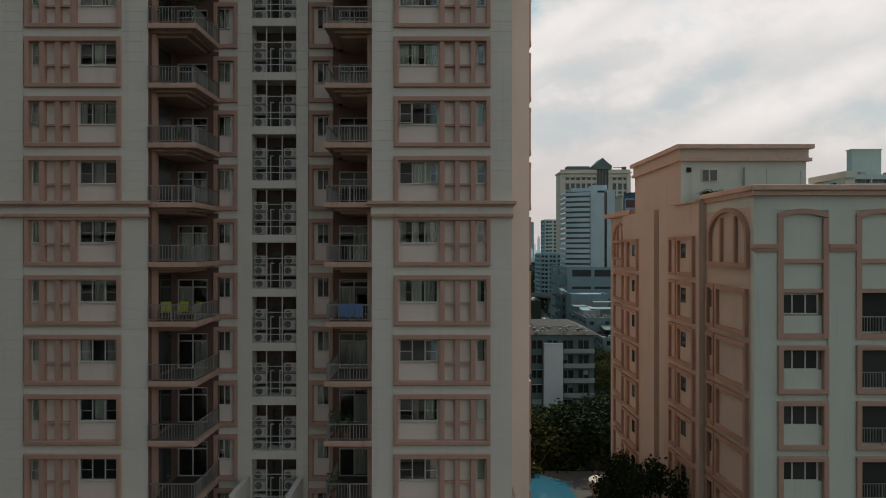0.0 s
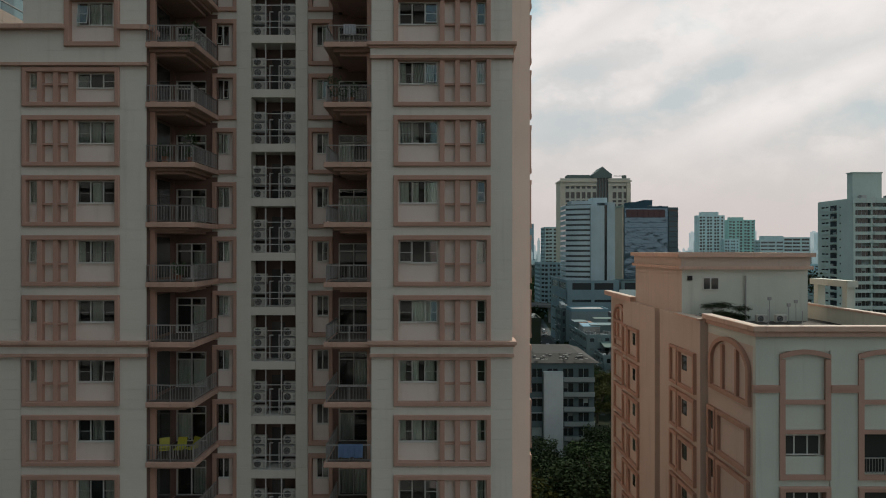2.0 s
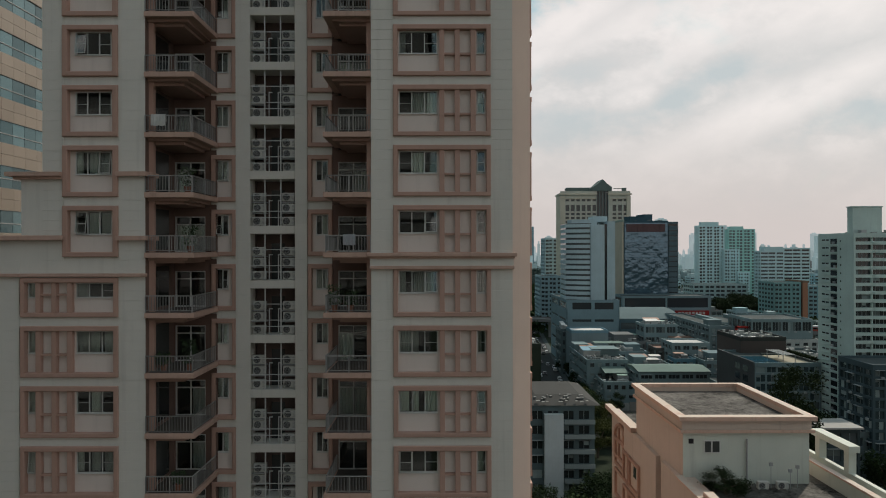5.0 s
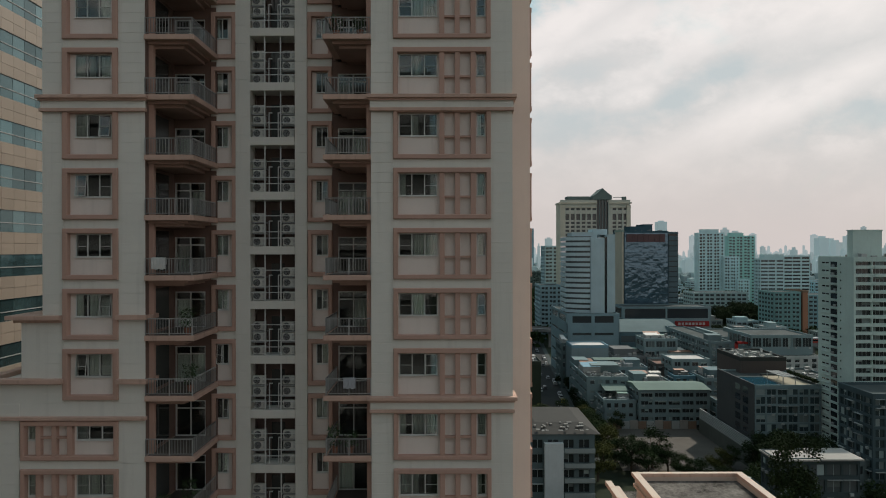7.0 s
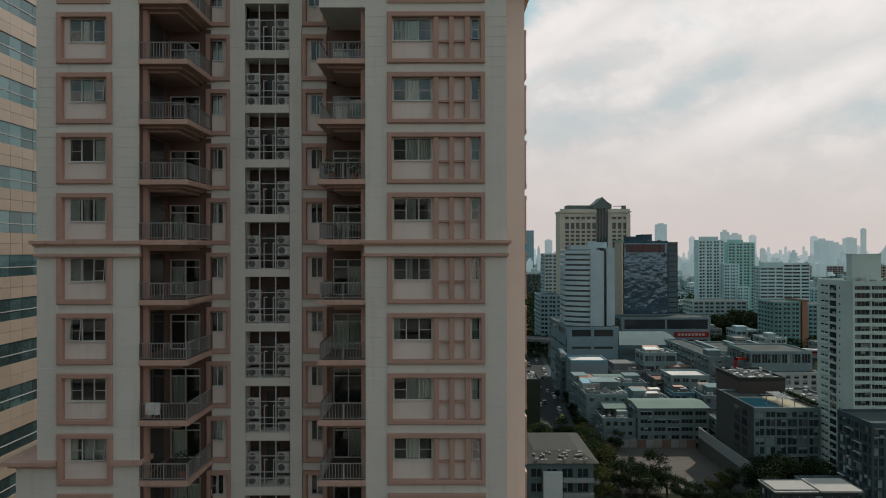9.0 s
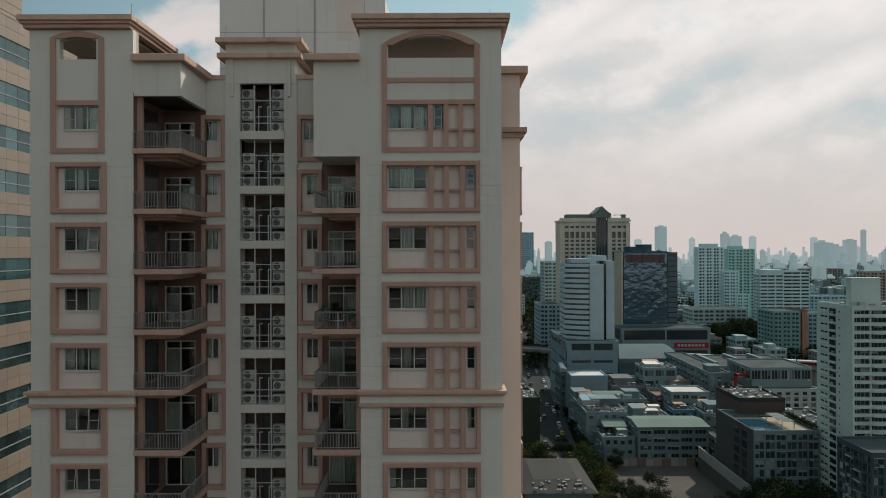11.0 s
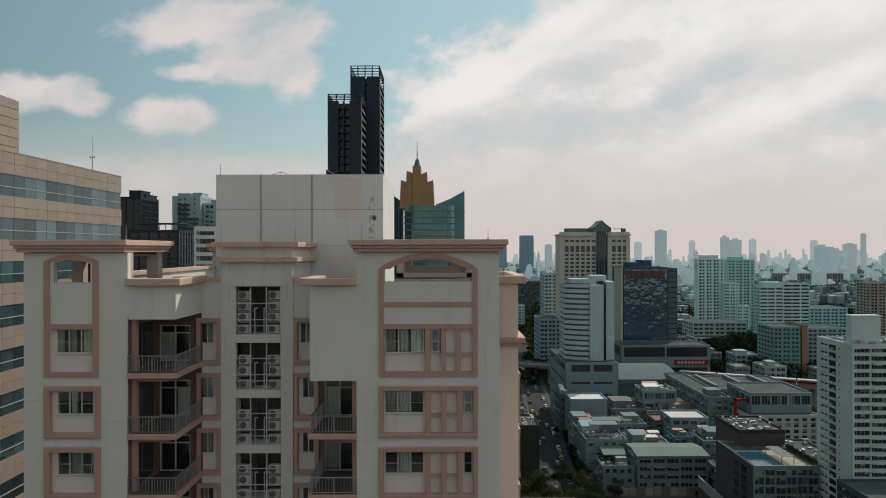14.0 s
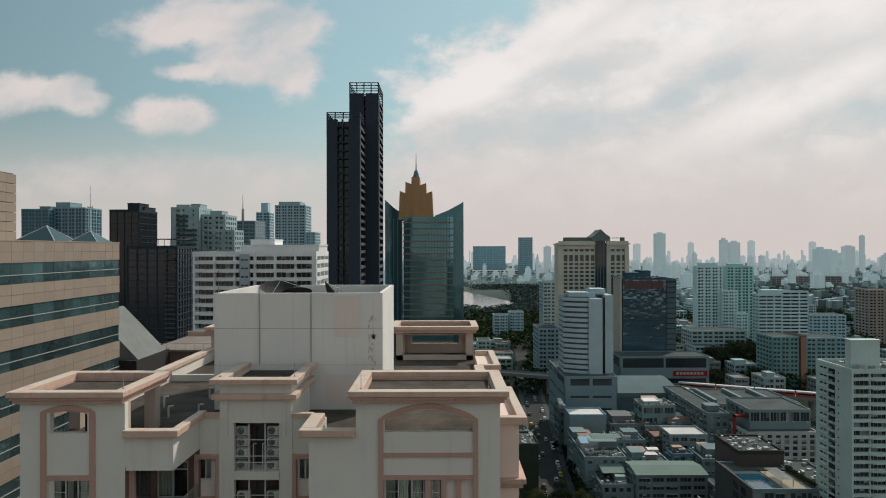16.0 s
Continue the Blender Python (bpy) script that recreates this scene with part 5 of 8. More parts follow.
boxes("upper_wall", [(-60.0, -41.3, OY0, 65.3, OT + 0.1, 84.4)], JOINT, office)
for r in range(7):
    for i in range(8):
        child("tile", tile_m, office, Vector((-41.0, 65.3 - 1.5 * (i + 1), OT + 0.15 + r * 0.93)) - OB)
mast = thing("radio_mast", (-50.0, 95.7, 79.5), "thin white radio mast above a pyramid rooflight", "mast")
bm = bmesh.new()
cyl(bm, (0, 0, 0), (0, 0, 3.8), 0.10, 0.07), cyl(bm, (0, 0, 3.8), (0, 0, 6.6), 0.05, 0.03)
part("pole", bm, WHITE_STEEL, mast, world=False)
bm = bmesh.new()
bx(bm, -0.35, 0.35, -0.05, 0.05, 3.5, 3.6), bx(bm, -0.38, -0.25, -0.08, 0.08, 3.4, 3.75), bx(bm, 0.25, 0.38, -0.08, 0.08, 3.4, 3.75)
part("crossarm", bm, WHITE_STEEL, mast, world=False)
annex = thing("office_annex", (-50, 80, GROUND), "dark annex behind the office building with glazed pyramids", "building")
boxes("wall", [(-62, -47.2, 75.5, 98, GROUND, 77.8)], JOINT, annex)
for x, y, w, h in ((-55.0, 93.5, 3.2, 2.5), (-50.0, 95.7, 2.3, 1.8)):
    p_ = thing("roof_pyramid", (x, y, 77.8), "glazed pyramid rooflight with white ribs", "rooflight", "pyramid rooflights")
    bm = bmesh.new()
    bmesh.ops.create_cone(bm, cap_ends=True, segments=4, radius1=w * 1.414, radius2=0.05, depth=h, matrix=Matrix.Translation((0, 0, h / 2)) @ pose(0, 0, 0, 0, 0, 45))
    part("glazing", bm, TEAL_GLASS, p_, world=False)
    for i in range(4):
        a = (i + 0.5) * math.tau / 4
        bm = bmesh.new()
        cyl(bm, (w * 1.414 * math.cos(a), w * 1.414 * math.sin(a), 0), (0, 0, h), 0.07, 0.07, 6)
        part("rib", bm, WHITE_STEEL, p_, world=False)
# white sloping canopy beyond the office building's corner
CANOPY = paint("weathered_canopy_sheet", (0.17, 0.185, 0.18), 0.7, 0.08, 0.2, 0.5, 0.05, streak=0.2, gloss=0.1)
can = thing("sloping_canopy", (-49, 108, GROUND), "white sloping canopy roof with a dark curved base", "canopy")
bm = bmesh.new()
slab(bm, [(-53.5, 100), (-45.4, 100), (-45.4, 112), (-53.5, 112)], GROUND, 60.2)
part("base", bm, AC_DARK, can)
bm = bmesh.new()
prism(bm, [(-53.0, 60.2), (-45.6, 60.2), (-52.6, 67.5), (-53.0, 67.5)], 101, 111)
part("slope", bm, CANOPY, can, "white sloping roof")

terr = thing("terrace_building", (-42.0, 121, GROUND), "low building with a brown paved roof and thin rail", "building")
boxes("wall", [(-49.0, -35.0, 112, 130, GROUND, 59.7)], DARK_WALL, terr)
boxes("roof", [(-49.2, -34.8, 111.8, 130.2, 59.7, 60.0)], paint("brown_roof_paving", (0.20, 0.165, 0.14), 0.9, 0.15, 0.4, 0.2, 0.2), terr, "brown paved roof")
each_box("parapet", [(-49.2, -34.8, 129.8, 130.2, 60.0, 60.9), (-35.2, -34.8, 111.8, 129.8, 60.0, 60.9)], LEDGE, terr)
for i in range(10):
    boxes("rail_post", [(-49.0 + i * 1.55, -48.94 + i * 1.55, 112.0, 112.06, 60.0, 61.0)], STEEL, terr)
boxes("rail", [(-49.0, -35.0, 112.0, 112.06, 61.0, 61.06)], STEEL, terr)

# ---- ground, road, water ----
def sheet_mesh(name, outline, z, mat, label, kind="structure"):
    bm = bmesh.new()
    slab(bm, outline, z - 0.3, z)
    o = part(name, bm, mat, None)
    return tagged(o, label, name.split("_")[0], kind=kind)


GROUND_MAT = paint("town_ground", (0.035, 0.042, 0.030), 0.95, 0.25, 0.5, 0.012, 0.0, fine=0.25, gloss=0.0)
ASPHALT = paint("asphalt", (0.050, 0.052, 0.052), 0.9, 0.10, 0.25, 0.08, 0.1, gloss=0.08)
CONC = paint("pale_concrete", (0.078, 0.092, 0.092), 0.9, 0.12, 0.4, 0.12, 0.1, streak=0.1, gloss=0.06, fine=2.5)
WATER = glass("lake_water", (0.10, 0.12, 0.12), 0.12, 0.0, 0.05, 0.2)
def hazed_ground():
    """The same ground with distance haze mixed in: paler and greyer far off."""
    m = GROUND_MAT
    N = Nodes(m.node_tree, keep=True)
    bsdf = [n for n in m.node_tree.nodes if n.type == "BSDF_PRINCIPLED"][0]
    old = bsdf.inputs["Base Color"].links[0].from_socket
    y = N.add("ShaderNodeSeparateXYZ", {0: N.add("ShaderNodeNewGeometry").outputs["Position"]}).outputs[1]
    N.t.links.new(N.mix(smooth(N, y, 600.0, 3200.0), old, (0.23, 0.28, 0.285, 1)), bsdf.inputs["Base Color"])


hazed_ground()
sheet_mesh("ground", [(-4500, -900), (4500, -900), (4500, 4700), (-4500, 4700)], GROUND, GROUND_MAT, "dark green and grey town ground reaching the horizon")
sheet_mesh("road", [(36, 205), (48, 205), (55, 290), (78, 570), (97, 800), (85, 800), (66, 570), (43, 290)], GROUND + 0.06, ASPHALT, "grey asphalt street between the houses")
for xs in ([(33.4, 205), (40.4, 290), (63.4, 570)], [(48, 205), (55, 290), (78, 570)]):
    sheet_mesh("pavement", [(x + 2.6, y) for x, y in xs] + [(x, y) for x, y in reversed(xs)], GROUND + 0.18, CONC, "pale concrete pavement with a raised kerb")
sheet_mesh("car_park", [(56, 205), (97, 205), (97, 253), (60, 253)], GROUND + 0.10, paint("yard_dirt", (0.088, 0.08, 0.07), 0.95, 0.12, 0.4, 0.08, 0.2), "pale bare dirt yard used as a car park")
sheet_mesh("lake", [(20, 1250), (60, 1120), (150, 1080), (185, 1095), (160, 1180), (120, 1330), (60, 1560), (10, 1600)], GROUND + 0.15, WATER, "still grey lake in the park")
POD = paint("podium_paving", (0.06, 0.055, 0.05), 0.9, 0.1, 0.25, 0.3, 0.1)
pod = tagged(boxes("podium", [(-30, 33, 28, 68, GROUND, -3.0)], POD, None), "dim paved podium under the tower and the block", "podium", kind="structure")
pool = thing("swimming_pool", (8.7, 61.5, -3.0), "blue swimming pool on the podium beside the tower", "swimming pool")
bm = bmesh.new()
slab(bm, [(5.0, 56), (12.4, 56), (12.4, 64), (9.5, 66.6), (5.0, 66.6)], -3.0, -2.75)
part("basin", bm, CONC, pool)
bm = bmesh.new()
slab(bm, [(5.3, 56.3), (12.1, 56.3), (12.1, 63.8), (9.3, 66.3), (5.3, 66.3)], -2.75, -2.70)
part("water", bm, glass("pool_water", (0.03, 0.13, 0.19), 0.08, 0.0, 0.05, 1.0), pool)
planter = thing("planter", (15.0, 60.8, -3.0), "salmon rounded planter at the foot of the block", "planter")
bm = bmesh.new()
cyl(bm, (15.0, 60.8, -3.0), (15.0, 60.8, -1.4), 1.1, 1.5, 16)
part("bowl", bm, SALMON, planter)
# plain unseen slab, added behind the walk to shade the tower's low front
shade_slab = thing("neighbour_building", (-58.0, -29.0, GROUND), "plain unseen slab added to shade the tower front", "apartment building")
boxes("wall", [(-110, -2, -40, -18, GROUND, 66)], paint("grey_render", (0.09, 0.085, 0.08), 0.85, 0.05, 0.12, 0.3), shade_slab)
bm = bmesh.new()
for i in range(27):
    z = GROUND + 2.0 + 3.2 * i
    bx(bm, -110.2, -1.8, -18.0, -17.6, z, z + 1.25)
part("balcony_banding", bm, paint("pale_render", (0.20, 0.19, 0.18), 0.85, 0.05, 0.12, 0.3), shade_slab, "pale balcony fronts")
boxes("roof", [(-110.5, -1.5, -40.5, -17.5, 66, 66.6)], CONC, shade_slab)

# ---- buildings of the town ----
TONES = {}
CLUTTER = [paint("roof_clutter_%d" % i, c, 0.7, 0.1, 0.2, 0.5, 0.0, piece=0.4) for i, c in enumerate(((0.30, 0.32, 0.32), (0.20, 0.21, 0.21), (0.36, 0.37, 0.36)))]


def tone_of(c, streak=0.12):
    if c not in TONES:
        TONES[c] = paint("render_%d" % len(TONES), c, 0.85, 0.06, 0.16, 0.10, 0.0, streak=streak, fine=1.5, gloss=0.12)
    return TONES[c]


def haze_tone(c, y):
    """Distance haze put into wall colours: a teal cast, paler the farther off."""
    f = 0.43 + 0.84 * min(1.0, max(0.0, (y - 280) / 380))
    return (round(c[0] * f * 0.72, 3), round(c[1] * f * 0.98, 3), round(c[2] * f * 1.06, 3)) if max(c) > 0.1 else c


def clutter(b, w, d, h, seed, n):
    """Tanks, sheds and machines on a flat roof, too small to tell apart."""
    rnd = random.Random(seed)
    bm = bmesh.new()
    for _ in range(n):
        x, y = rnd.uniform(-w / 2 + 1, w / 2 - 1), rnd.uniform(-d / 2 + 1, d / 2 - 1)
        s, t, q = rnd.uniform(0.25, 0.9), rnd.uniform(0.25, 0.9), rnd.choice((0.3, 0.5, 0.8, 1.4))
        if rnd.random() < 0.25:
            cyl(bm, (x, y, h - 0.2), (x, y, h + 1.0), 0.5, 0.5, 8)
        else:
            bx(bm, max(-w / 2 + 0.4, x - s), min(w / 2 - 0.4, x + s), max(-d / 2 + 0.4, y - t), min(d / 2 - 0.4, y + t), h - 0.2, h + q)
    tagged(part("roof_clutter", bm, CLUTTER[seed % len(CLUTTER)], b, "small tanks and sheds on the roof", world=False), kind="stuff")


BLIND = paint("window_blind", (0.20, 0.25, 0.25), 0.8, 0.05, 0.1, 0.3, 0.0, piece=0.6)
MULLION = paint("window_mullion", (0.26, 0.32, 0.33), 0.6, 0.04, 0.1, 0.3, 0.0)
COOLER = paint("facade_cooler", (0.30, 0.33, 0.33), 0.6, 0.05, 0.2, 0.5, 0.0, piece=0.3)
SHEETS = [paint("canopy_sheet_%d" % i, c, 0.6, 0.08, 0.25, 0.3, 0.0, piece=0.25, streak=0.2) for i, c in enumerate(((0.56, 0.56, 0.54), (0.18, 0.31, 0.27), (0.30, 0.16, 0.11), (0.20, 0.22, 0.22), (0.62, 0.60, 0.56), (0.13, 0.27, 0.36), (0.44, 0.40, 0.36)))]


def dress(b, w, depth, h, fl, band, cols, side, pier, proud, n, east, seed, homely):
    """Mullions, blinds and small machines in the windows, and sheet canopies on the roof."""
    rnd = random.Random(seed)
    hw, hd = w / 2, depth / 2
    blinds, mulls, machines = bmesh.new(), bmesh.new(), bmesh.new()
    some = [0, 0, 0]
    faces = []
    if cols:
        faces.append((w, cols, lambda u0, u1, a, c, z0, z1: (-hw + u0, -hw + u1, -hd + a, -hd + c, z0, z1)))
    if side:
        if east:
            faces.append((depth, side, lambda u0, u1, a, c, z0, z1: (-hw + a, -hw + c, -hd + u0, -hd + u1, z0, z1)))
        else:
            faces.append((depth, side, lambda u0, u1, a, c, z0, z1: (hw - c, hw - a, -hd + u0, -hd + u1, z0, z1)))
    for span, m, put in faces:
        for j in range(min(n, 26)):
            z0 = h - (j + 1) * fl + band * 0.4
            z1 = (h - j * fl - band * 0.6) if j else h - 0.9
            if z1 - z0 < 0.5:
                continue
            for i in range(m):
                step = (span - pier) / m
                u0, u1 = pier + step * i, step * (i + 1)
                if u1 - u0 < 0.5:
                    continue
                k = max(1, int((u1 - u0) / 1.1))
                for q in range(1, k):
                    u = u0 + (u1 - u0) * q / k
                    bx(mulls, *put(u - 0.05, u + 0.05, proud - 0.07, proud - 0.01, z0, z1))
                    some[0] += 1
                if rnd.random() < 0.5:
                    q = rnd.randrange(k)
                    e = min(k, q + rnd.choice((1, 1, 2)))
                    drop = rnd.choice((1.0, 1.0, 0.6, 0.4))
                    bx(blinds, *put(u0 + (u1 - u0) * q / k + 0.06, u0 + (u1 - u0) * e / k - 0.06, proud - 0.05, proud - 0.02, z1 - (z1 - z0) * drop, z1))
                    some[1] += 1
                if homely and rnd.random() < 0.3:
                    u = rnd.uniform(u0, max(u0, u1 - 0.8))
                    bx(machines, *put(u, u + 0.8, -0.45, 0.0, z0 - 0.75, z0 - 0.15))
                    some[2] += 1
                if homely and rnd.random() < 0.25:
                    bx(machines, *put(u0 - 0.1, u1 + 0.1, -0.7, 0.0, z1 + 0.02, z1 + 0.1))
                    some[2] += 1
    for bm, c, name, mat, label in ((mulls, some[0], "mullion_grid", MULLION, ""), (blinds, some[1], "window_blind", BLIND, "pale blinds and curtains"), (machines, some[2], "facade_cooler", COOLER, "small coolers and awnings on the wall")):
        if c:
            tagged(part(name, bm, mat, b, label, world=False), kind="stuff")
        else:
            bm.free()


def canopies(b, w, depth, h, seed):
    """Lean-to sheet roofs on a flat roof."""
    rnd = random.Random(seed + 77)
    hw, hd = w / 2, depth / 2
    for _ in range(rnd.choice((2, 3, 3, 4))):
        cw, cd = rnd.uniform(0.18, 0.48) * w, rnd.uniform(0.18, 0.42) * depth
        x, y = rnd.uniform(-hw + 0.6, hw - 0.6 - cw), rnd.uniform(-hd + 0.6, hd - 0.6 - cd)
        z, rise = h + rnd.uniform(1.6, 2.6), rnd.uniform(0.1, 0.8)
        bm = bmesh.new()
        vs = [bm.verts.new(p) for p in ((x, y, z), (x + cw, y, z), (x + cw, y + cd, z + rise), (x, y + cd, z + rise), (x, y, z - 0.08), (x + cw, y, z - 0.08), (x + cw, y + cd, z + rise - 0.08), (x, y + cd, z + rise - 0.08))]
        for f in ((0, 1, 2, 3), (7, 6, 5, 4), (0, 4, 5, 1), (1, 5, 6, 2), (2, 6, 7, 3), (3, 7, 4, 0)):
            bm.faces.new([vs[i] for i in f])
        canopy_ = part("canopy", bm, rnd.choice(SHEETS), b, "weathered metal sheet canopy", world=False)
        bm = bmesh.new()
        bx(bm, x + 0.1, x + cw - 0.1, y + 0.25, y + cd - 0.1, h - 0.3, z - 0.08)
        part("roof_room", bm, CLUTTER[seed % 3], b, world=False)


def building(name, x0, x1, y0, depth, top, wall, label, fl=3.3, band=1.4, cols=8, side=5, pier=0.9, glazing=None, z0=GROUND, parapet=1.0, turn=0.0, category="building", heads=(), proud=0.35, group="", roofm=None, joined=None, clean=False, tidy=False):
    """A house of storeys: glazing, a spandrel a storey, piers on each face, a roof with its parapet, and heads (rooftop boxes)."""
    w, h = x1 - x0, top - z0
    joined = y0 > 340 if joined is None else joined
    cols_, side_n = cols, side
    b = thing(name, ((x0 + x1) / 2, y0 + depth / 2, z0), label, category, group)
    b.rotation_euler = (0, 0, radians(turn))
    hw, hd = w / 2, depth / 2
    wm = tone_of(wall if clean else haze_tone(wall, y0))
    bm = bmesh.new()
    bx(bm, -hw + proud, hw - proud, -hd + proud, hd - proud, 0, h - 0.55)
    part("glazing", bm, glazing or CITY_GLASS, b, world=False)
    n = max(1, int(h / fl))
    key = name + "%.1f_%.1f" % (x0, y0)
    bandm = mesh_of("band_" + key, lambda q: bx(q, -hw, hw, -hd, hd, -band * 0.6, band * 0.4), wm)
    if joined:
        bm = bmesh.new()
        for i in range(n):
            zc = h - (i + 1) * fl
            bx(bm, -hw, hw, -hd, hd, zc - band * 0.6, zc + band * 0.4)
        tagged(part("storey_banding", bm, wm, b, world=False), kind="stuff")
        bm = bmesh.new()
        for i in range(cols + 1 if cols else 0):
            x = -hw + pier / 2 + (w - pier) * i / cols
            half = pier / 2 * (1.0 if i in (0, cols) else (1.5, 0.55)[i % 2])
            bx(bm, x - half, x + half, -hd + 0.02, -hd + proud + 0.05, 0, h - 0.1)
        for i in range(side + 1 if side else 0):
            y = -hd + pier / 2 + (depth - pier) * i / side
            for xx in (-hw + 0.02, hw - proud - 0.05):
                bx(bm, xx, xx + proud + 0.03, y - pier / 2, y + pier / 2, 0, h - 0.1)
        if cols > 3 and h > 26 and fl < 3.4 and y0 < 760:
            stack = bmesh.new()
            step = (w - pier) / cols
            for i in range(int(x0) % 2, cols, 2):
                for j in range(min(n, 30)):
                    zc = h - (j + 1) * fl
                    xa = -hw + pier / 2 + step * i
                    bx(stack, xa + 0.15 * step, xa + 0.9 * step, -hd - 1.1, -hd, zc - 0.15, zc + 0.85)
            tagged(part("balcony_banding", stack, wm, b, "stacked balconies", world=False), kind="stuff")
        if cols or side:
            tagged(part("pier_grid", bm, wm, b, world=False), kind="stuff")
        cols = side = n = 0
    for i in range(n):
        child("spandrel", bandm, b, (0, 0, h - (i + 1) * fl))
    if cols:
        pm = mesh_of("pier_" + key, lambda q: bx(q, -pier / 2, pier / 2, 0.02, proud + 0.05, 0, h - 0.1), wm)
        for i in range(cols + 1):
            child("pier", pm, b, (-hw + pier / 2 + (w - pier) * i / cols, -hd, 0))
    if side:
        pm = mesh_of("side_pier_" + key, lambda q: bx(q, 0.02, proud + 0.05, -pier / 2, pier / 2, 0, h - 0.1), wm)
        for i in range(side + 1):
            for sx_, tr in (((-hw, 0),) if x0 > 0 else ((hw - proud - 0.07, 0),)):
                child("pier", pm, b, (sx_, -hd + pier / 2 + (depth - pier) * i / side, 0))
    bm = bmesh.new()
    t = 0.35
    bx(bm, -hw - 0.03, hw + 0.03, -hd - 0.03, -hd + t, h - 0.9, h + parapet * 0.5), bx(bm, -hw - 0.03, hw + 0.03, hd - t, hd + 0.03, h - 0.9, h + parapet * 0.5)
    bx(bm, -hw - 0.03, -hw + t, -hd + t, hd - t, h - 0.9, h + parapet * 0.5), bx(bm, hw - t, hw + 0.03, -hd + t, hd - t, h - 0.9, h + parapet * 0.5)
    part("parapet", bm, wm, b, world=False)
    bm = bmesh.new()
    bx(bm, -hw + t, hw - t, -hd + t, hd - t, h - 0.75, h - 0.15)
    part("roof", bm, roofm or CONC, b, world=False)
    if 120 < y0 < 480 and roofm is None and not tidy and w > 8 and top < 60:
        clutter(b, w, depth, h, int(x0 * 7 + y0), int(w * depth / 10))
    if y0 < 480 and fl < 9 and band / fl < 0.8 and (glazing is None or y0 < 230):
        dress(b, w, depth, h, fl, band, cols_, side_n, pier, proud, max(1, int(h / fl)), x0 > 0, int(x0 * 13 + y0 * 3), y0 < 420 and top < 12)
    if 225 < y0 < 440 and 30 < x0 < 125 and top < 4 and roofm is None and not tidy:
        canopies(b, w, depth, h, int(x0 + y0))
    for a0, a1, b0, b1, hh in heads:
        bm = bmesh.new()
        bx(bm, -hw + a0 * w, -hw + a1 * w, -hd + b0 * depth, -hd + b1 * depth, h - 0.3, h + hh)
        bx(bm, -hw + a0 * w - 0.2, -hw + a1 * w + 0.2, -hd + b0 * depth - 0.2, -hd + b1 * depth + 0.2, h + hh, h + hh + 0.3)
        part("roof_box", bm, wm, b, world=False)
    return b


W1, W2, W3 = (0.62, 0.62, 0.60), (0.50, 0.52, 0.52), (0.42, 0.44, 0.45)
TAN, GREY, DGREY, BLACK = (0.52, 0.47, 0.38), (0.30, 0.32, 0.33), (0.16, 0.17, 0.18), (0.026, 0.031, 0.040)
GREY_GLASS = glass("grey_curtain_wall", (0.03, 0.045, 0.05), 0.08, 0.5, 0.02, 0.05)
BLUE_GLASS = glass("blue_curtain_wall", (0.025, 0.075, 0.115), 0.06, 0.5, 0.02, 0.05)
GREEN_GLASS = glass("green_curtain_wall", (0.085, 0.20, 0.235), 0.05, 0.4, 0.12, 0.10, coat=0.55)
BLACK_GLASS = glass("black_tower_glass", (0.018, 0.024, 0.032), 0.15, 0.5, 0.01, 0.05)
GOLD = paint("ochre_gilt_cladding", (0.36, 0.21, 0.095), 0.4, 0.05, 0.15, 0.1, 0.0, metal=0.3)

# pair of black towers
NIGHT = paint("navy_black_panel", (0.020, 0.034, 0.050), 0.55, 0.05, 0.12, 0.08, 0.0, fine=0.6, gloss=0.25)
NIGHT_SLAB = paint("grey_balcony_slab", (0.055, 0.068, 0.078), 0.7, 0.05, 0.15, 0.2, 0.0, piece=0.3)


